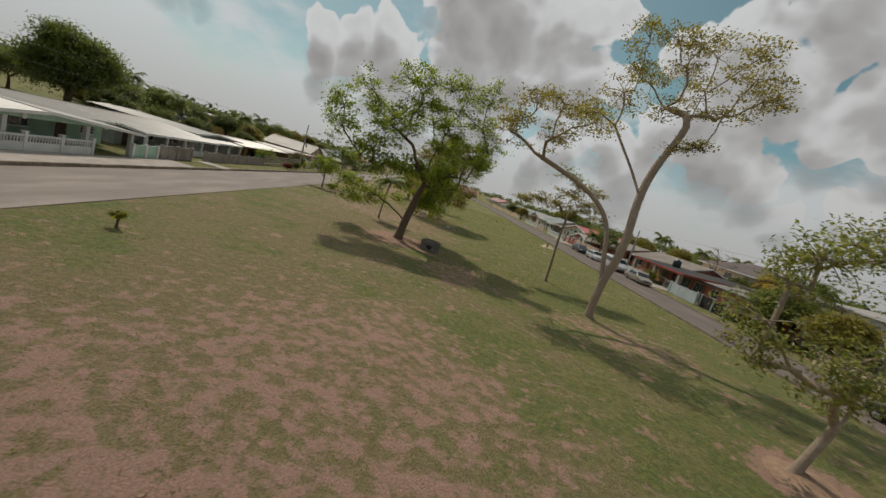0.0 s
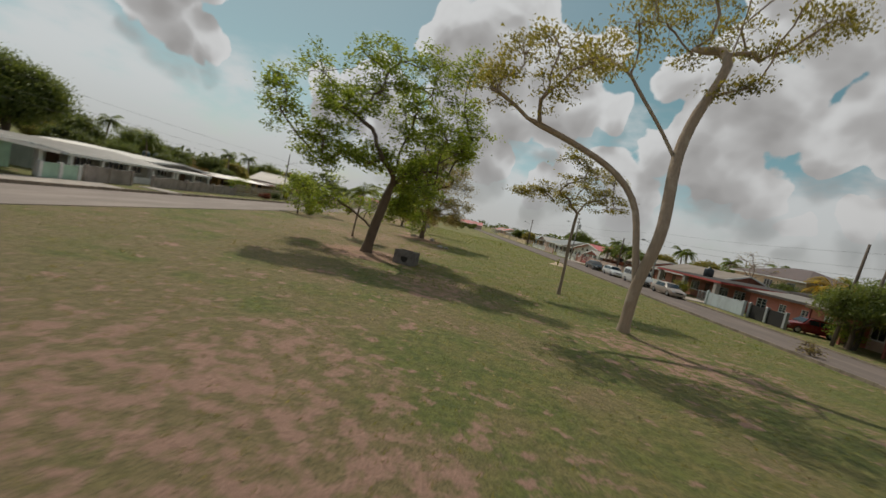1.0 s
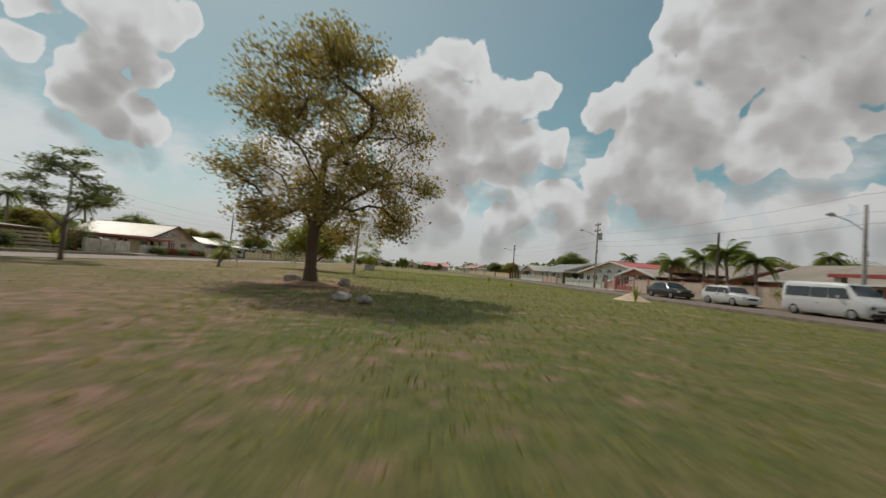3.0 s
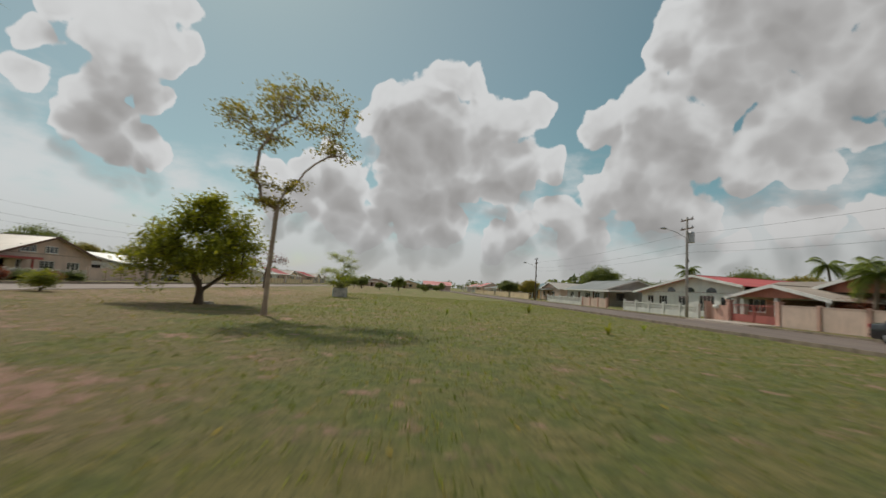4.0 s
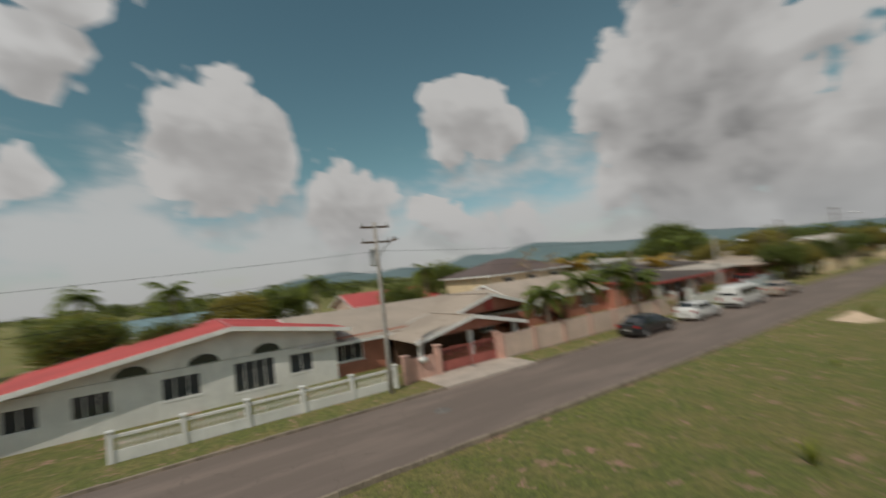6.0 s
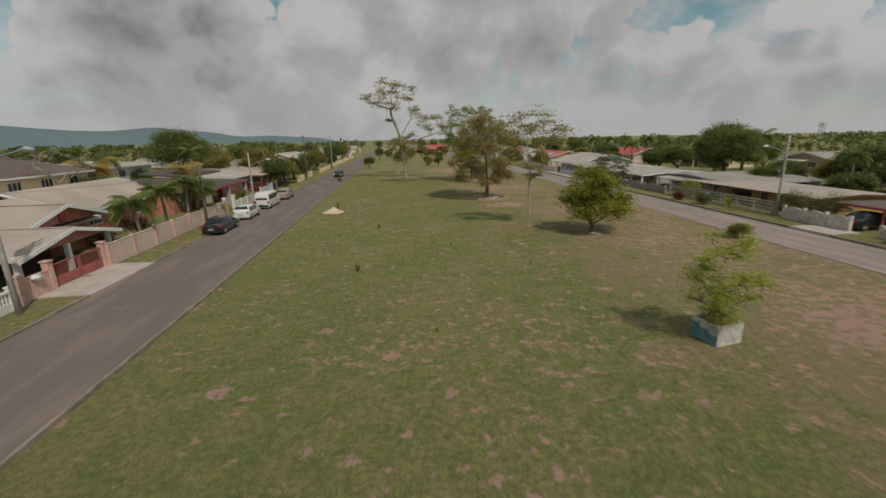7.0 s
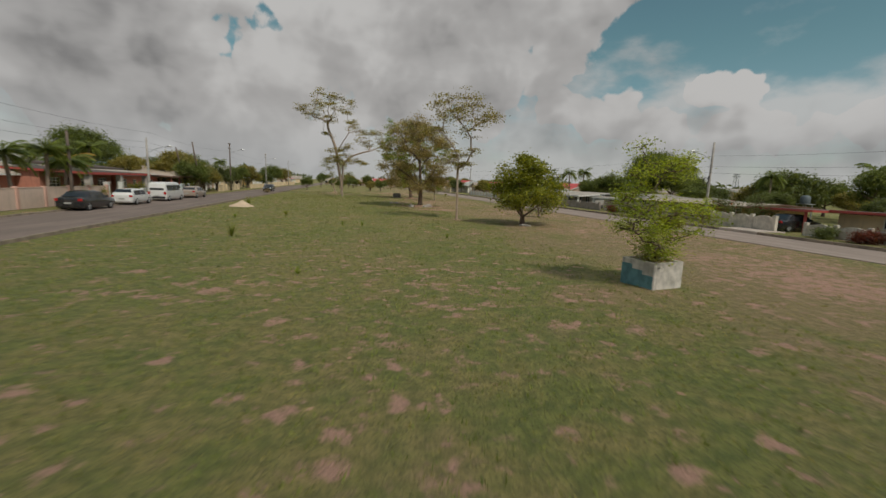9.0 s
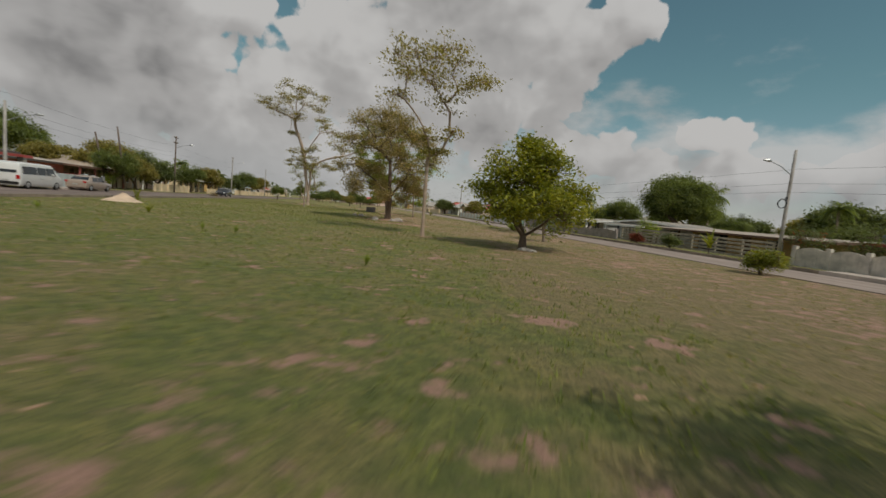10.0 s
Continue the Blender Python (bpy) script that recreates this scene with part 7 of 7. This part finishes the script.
# manhole cover and driveway slab
mh = thing("manhole", pose(31.6, 88.2, 0.14), "round iron manhole cover in a concrete ring", "manhole cover")
bm = bmesh.new()
tube(bm, [(0, 0, 0.0), (0, 0, 0.012)], [0.62, 0.60], 28)
part("ring", bm, "road", mh)
bm = bmesh.new()
tube(bm, [(0, 0, 0.0), (0, 0, 0.02)], [0.40, 0.39], 28)
part("cover", bm, "stained", mh)
strip("driveway", "pale concrete drive between the road and the red gate", "driveway", ROAD_R1 - 0.05, 37.2, 0.0, 0.262, "slab", 80.0, 86.3)
strip("driveway", "pale concrete drive between the road and the porch", "driveway", ROAD_R1 - 0.05, 39.0, 0.0, 0.262, "slab", 45.8, 50.0)
strip("driveway", "worn concrete drive between the road and the car porch", "driveway", -19.2, ROAD_L0 + 0.05, 0.0, 0.252, "slab", 77.2, 80.6)
strip("pavement", "pale concrete path before the grey garden wall", "pavement", -18.9, ROAD_L0 + 0.05, 0.0, 0.25, "slab", 37.2, 39.2)

# ---- loose cover of the ground: tufts, clods, litter ----
def tufts(name, label, n, seed, area, height, mat, width=0.012):
    r = np.random.RandomState(seed)
    x0, x1, y0, y1 = area
    x, y = r.uniform(x0, x1, n), r.uniform(y0, y1, n)
    v, f = [], []
    for i in range(n):
        z = park_height(x[i], y[i]) - 0.01
        for k in range(3):
            a = r.uniform(0, 6.283)
            h = height * r.uniform(0.5, 1.3)
            l = h * r.uniform(0.2, 0.9)
            ox, oy = r.uniform(-0.06, 0.06, 2)
            c, s = math.cos(a), math.sin(a)
            b = len(v)
            v += [(x[i] + ox - s * width, y[i] + oy + c * width, z), (x[i] + ox + s * width, y[i] + oy - c * width, z), (x[i] + ox + c * l, y[i] + oy + s * l, z + h)]
            f.append((b, b + 1, b + 2))
    return tagged(soup(name, v, f, mat), label, "grass", kind="stuff")


tufts("grass_tufts", "short tufts of dry green grass over the park", 26000, 1, (-10, 27.5, -4, 112), 0.06, "tuft_dry", 0.014)
tufts("grass_tufts", "taller tufts of fresh green grass near the road side", 20000, 2, (4, 27.5, 20, 112), 0.09, "tuft_green", 0.014)


def clods(name, label, n, seed, area, size, mat, flat=0.25):
    r = random.Random(seed)
    v, f = [], []
    for _ in range(n):
        x, y = r.uniform(area[0], area[1]), r.uniform(area[2], area[3])
        s = size * r.choice((0.4, 0.6, 0.8, 1.0, 1.3))
        z, sx, rot = park_height(x, y), r.uniform(0.6, 1.6), r.uniform(0, 6.28)
        b, k = len(v), 11
        v.append((x, y, z + s * flat * 0.55))
        for ring, h in ((0.55, 0.5), (1.0, -0.06)):
            for i in range(k):
                a = 2 * math.pi * i / k
                q = s * ring * r.uniform(0.4, 1.35)
                px, py = q * sx * math.cos(a), q * math.sin(a) * 0.7
                v.append((x + px * math.cos(rot) - py * math.sin(rot), y + px * math.sin(rot) + py * math.cos(rot), z + (s * flat * h * r.uniform(0.5, 1.2) if h > 0 else -0.02)))
        for i in range(k):
            j = (i + 1) % k
            f += [(b, b + 1 + i, b + 1 + j), (b + 1 + i, b + 1 + k + i, b + 1 + k + j), (b + 1 + i, b + 1 + k + j, b + 1 + j)]
    return tagged(soup(name, v, f, mat), label, "soil", kind="stuff")


clods("earth_clods", "crumbs of dry earth in the worn grass", 1100, 5, (-6, 22, -5, 111), 0.055, "soil", 0.4)


def litter(n, seed, area):
    r = np.random.RandomState(seed)
    c = np.stack([r.uniform(area[0], area[1], n), r.uniform(area[2], area[3], n), np.zeros(n)], 1)
    c[:, 2] = [park_height(x, y) + 0.02 for x, y in c[:, :2]]
    v, f = leaf_cloud(c, 0.0, 1, 0.11, seed, 0.0, 0.0)
    return tagged(soup("leaf_litter", v, f, "leaf_brown"), "dry fallen leaves scattered over the grass", "leaves", kind="stuff")


litter(2600, 8, (-4, 24, 8, 80))

# ---- the rest of the neighbourhood ----
def far_house(name, label, w, d, eave, ridge, wall, roof, axis=0):
    h = thing(name, pose(0, 0, -40), label, "house", "houses further along the streets")
    shell(h, w, d, eave, wall, [(1.0, 2.4, 0.9, 2.0, "sash"), (4.0, 4.9, 0.0, 2.1, "door"), (6.6, 8.4, 0.9, 2.0, "sash")], False)
    gable_roof(h, 0, w, 0, d, eave, ridge, axis, roof, gable_mat=wall)
    flat_roof(h, 0.4, w * 0.6, -2.8, 0.2, eave - 0.25, eave - 0.02, roof, "trim")
    posts(h, (0.7, w * 0.3, w * 0.57), -2.6, eave - 0.3, "white", 0.22)
    return h


FAR = [("cream_house", "cream bungalow with a pale sheet roof further along the street", 12.0, 9.0, 2.6, 4.1, "cream", "roof_beige", 1),
       ("white_house", "white bungalow with a grey sheet roof further along the street", 13.0, 9.0, 2.6, 3.8, "white", "roof_grey", 0),
       ("pink_house", "pink bungalow with a white sheet roof further along the street", 12.0, 9.5, 2.6, 4.0, "blush", "roof_white", 1),
       ("red_roof_house", "blush house with a red sheet roof further along the street", 13.0, 9.0, 2.7, 4.3, "blush", "roof_red", 0),
       ("blue_roof_house", "ochre house with a blue-green sheet roof further along", 12.0, 9.0, 2.7, 4.2, "ochre", "roof_blue", 0)]
spots_r = [(y, 43.0 + 1.5 * (i % 3)) for i, y in enumerate((26, 12, -36, -52, -68, -84, -102, -120, -140, -165, 152, 168, 184, 200, 216, 234, 254, 276))]
spots_l = [(y, -25.0 - 1.2 * (i % 3)) for i, y in enumerate((-44, -60, -77, -94, -112, -130, -150, 132, 149, 166, 183, 200, 218, 238, 260))]
back_r = [(y, 70.0 + 9 * (i % 3)) for i, y in enumerate((128, 106, 92, 78, 40, 22, 4, -14, -34, -56, -80))]
back_l = [(y, -50.0 - 8 * (i % 3)) for i, y in enumerate((-20, 4, 24, 106, 124))]
first = {}
for k, (side, spots) in enumerate((("R", spots_r), ("L", spots_l), ("R", back_r), ("L", back_l))):
    for i, (y, x) in enumerate(spots):
        n = (i * 2 + k + i // 4) % 5
        m = pose(x, y, 0.14, 0, 0, -90 if side == "R" else 90)
        if n not in first:
            first[n] = far_house(*FAR[n])
            first[n].matrix_world = m
        else:
            copy_thing(first[n], m)
for i, (x, y, turn) in enumerate(((-8, 262, 0), (8, 266, 0), (22, 258, 0), (-4, 300, 0), (16, 305, 0), (12, -136, 180), (28, -140, 180), (0, -142, 180), (20, -170, 180))):
    copy_thing(first[(i * 3 + 2) % 5], pose(x, y, 0.0, 0, 0, turn))
wall0 = block_fence("garden_wall", pose(36.9, 24.0, 0.18, 0, 0, -90), 14.0, "plain cream garden wall further along the street", "cream", 1.1, 2.4)
for i, y in enumerate((-24, -40, -56, -72, 152, 168, 184, 200)):
    copy_thing(wall0, pose(36.9, y, 0.18, 0, 0, -90))
for i, y in enumerate((-46, -62, -78, 114, 132, 150, 168, 186)):
    copy_thing(wall0, pose(-19.2, y, 0.18, 0, 0, 90))


def hills(name, label, az0, az1, far, top, seed, mat):
    """A distant ridge as a solid low range with its own thickness."""
    v, f, n = [], [], 70
    for i in range(n + 1):
        u = i / n
        a = radians(az0 + (az1 - az0) * u)
        h = top * math.sin(math.pi * u) ** 0.6 * (0.65 + 0.5 * noise.noise((u * 5, seed, 0)) + 0.2 * noise.noise((u * 17, seed, 2)))
        for r, z in ((far, -3), (far + 160, max(h, 0) * 0.7), (far + 330, max(h, 0)), (far + 700, -3)):
            v.append((10 + r * math.sin(a), 60 + r * math.cos(a), z))
    for i in range(n):
        for j in range(3):
            b = i * 4 + j
            f.append((b, b + 4, b + 5, b + 1))
    ob = soup(name, v, f, mat, smooth=True)
    return tagged(ob, label, "hills", kind="structure")


# the blue-green of distance haze is put into the hills' base colour
m, t, b = material("haze_tinted_hills", 1.0)
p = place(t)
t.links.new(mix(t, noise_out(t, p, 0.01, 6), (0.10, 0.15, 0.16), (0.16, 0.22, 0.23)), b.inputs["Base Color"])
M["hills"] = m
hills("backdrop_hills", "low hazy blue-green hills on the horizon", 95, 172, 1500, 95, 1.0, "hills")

def woods(name, label, n, seed, ring):
    """Far trees beyond the streets, joined: loose crowns of large leaf clumps."""
    r = random.Random(seed)
    rs = np.random.RandomState(seed)
    V, Fc, k = [], [], 0
    for _ in range(n):
        a, d = radians(r.uniform(0, 360)), r.uniform(*ring)
        x, y = 10 + d * math.sin(a), 60 + d * math.cos(a)
        if -40 < x < 52 and d < 330:
            continue
        s = r.uniform(2.0, 4.2)
        u = rs.normal(size=(46, 3))
        u = u / np.linalg.norm(u, axis=1, keepdims=True) * rs.uniform(0.5, 1.0, (46, 1)) * [s * 1.15, s * 1.15, s * 0.9] + [x, y, s * 1.1]
        v, f = leaf_cloud(u, 0.2, 1, s * 0.75, rs.randint(1, 10 ** 6), 0.1)
        V.append(v)
        Fc.append(f + k)
        k += len(v)
    return tagged(soup(name, np.concatenate(V), np.concatenate(Fc), "leaf_dark"), label, "trees", kind="stuff")


woods("far_woods", "distant dark-green trees beyond the neighbourhood", 1500, 3, (120, 620))


def lattice_mast(m, label, h, w):
    mast = thing("radio_mast", m, label, "radio mast")
    for sx, sy in ((-1, -1), (1, -1), (1, 1), (-1, 1)):
        bm = bmesh.new()
        beam(bm, (sx * w, sy * w, 0), (sx * w * 0.45, sy * w * 0.45, h), 0.16)
        part("leg", bm, "steel", mast)
    n = 9
    for i in range(n):
        bm = bmesh.new()
        z0, z1 = h * i / n, h * (i + 1) / n
        a, b = w * (1 - 0.55 * i / n), w * (1 - 0.55 * (i + 1) / n)
        for s in (-1, 1):
            beam(bm, (-a, s * a, z0), (b, s * b, z1), 0.09)
            beam(bm, (s * a, a, z0), (s * b, -b, z1), 0.09)
        part("brace", bm, "steel", mast)
    part("platform", B((-w, w, -w, w, h - 1.2, h - 0.9), (-w * 0.9, w * 0.9, -w * 0.9, w * 0.9, h - 0.2, h)), "steel", mast)


lattice_mast(pose(-150.0, -46.0, 0.0), "distant grey steel lattice radio mast above the trees", 11.5, 1.1)
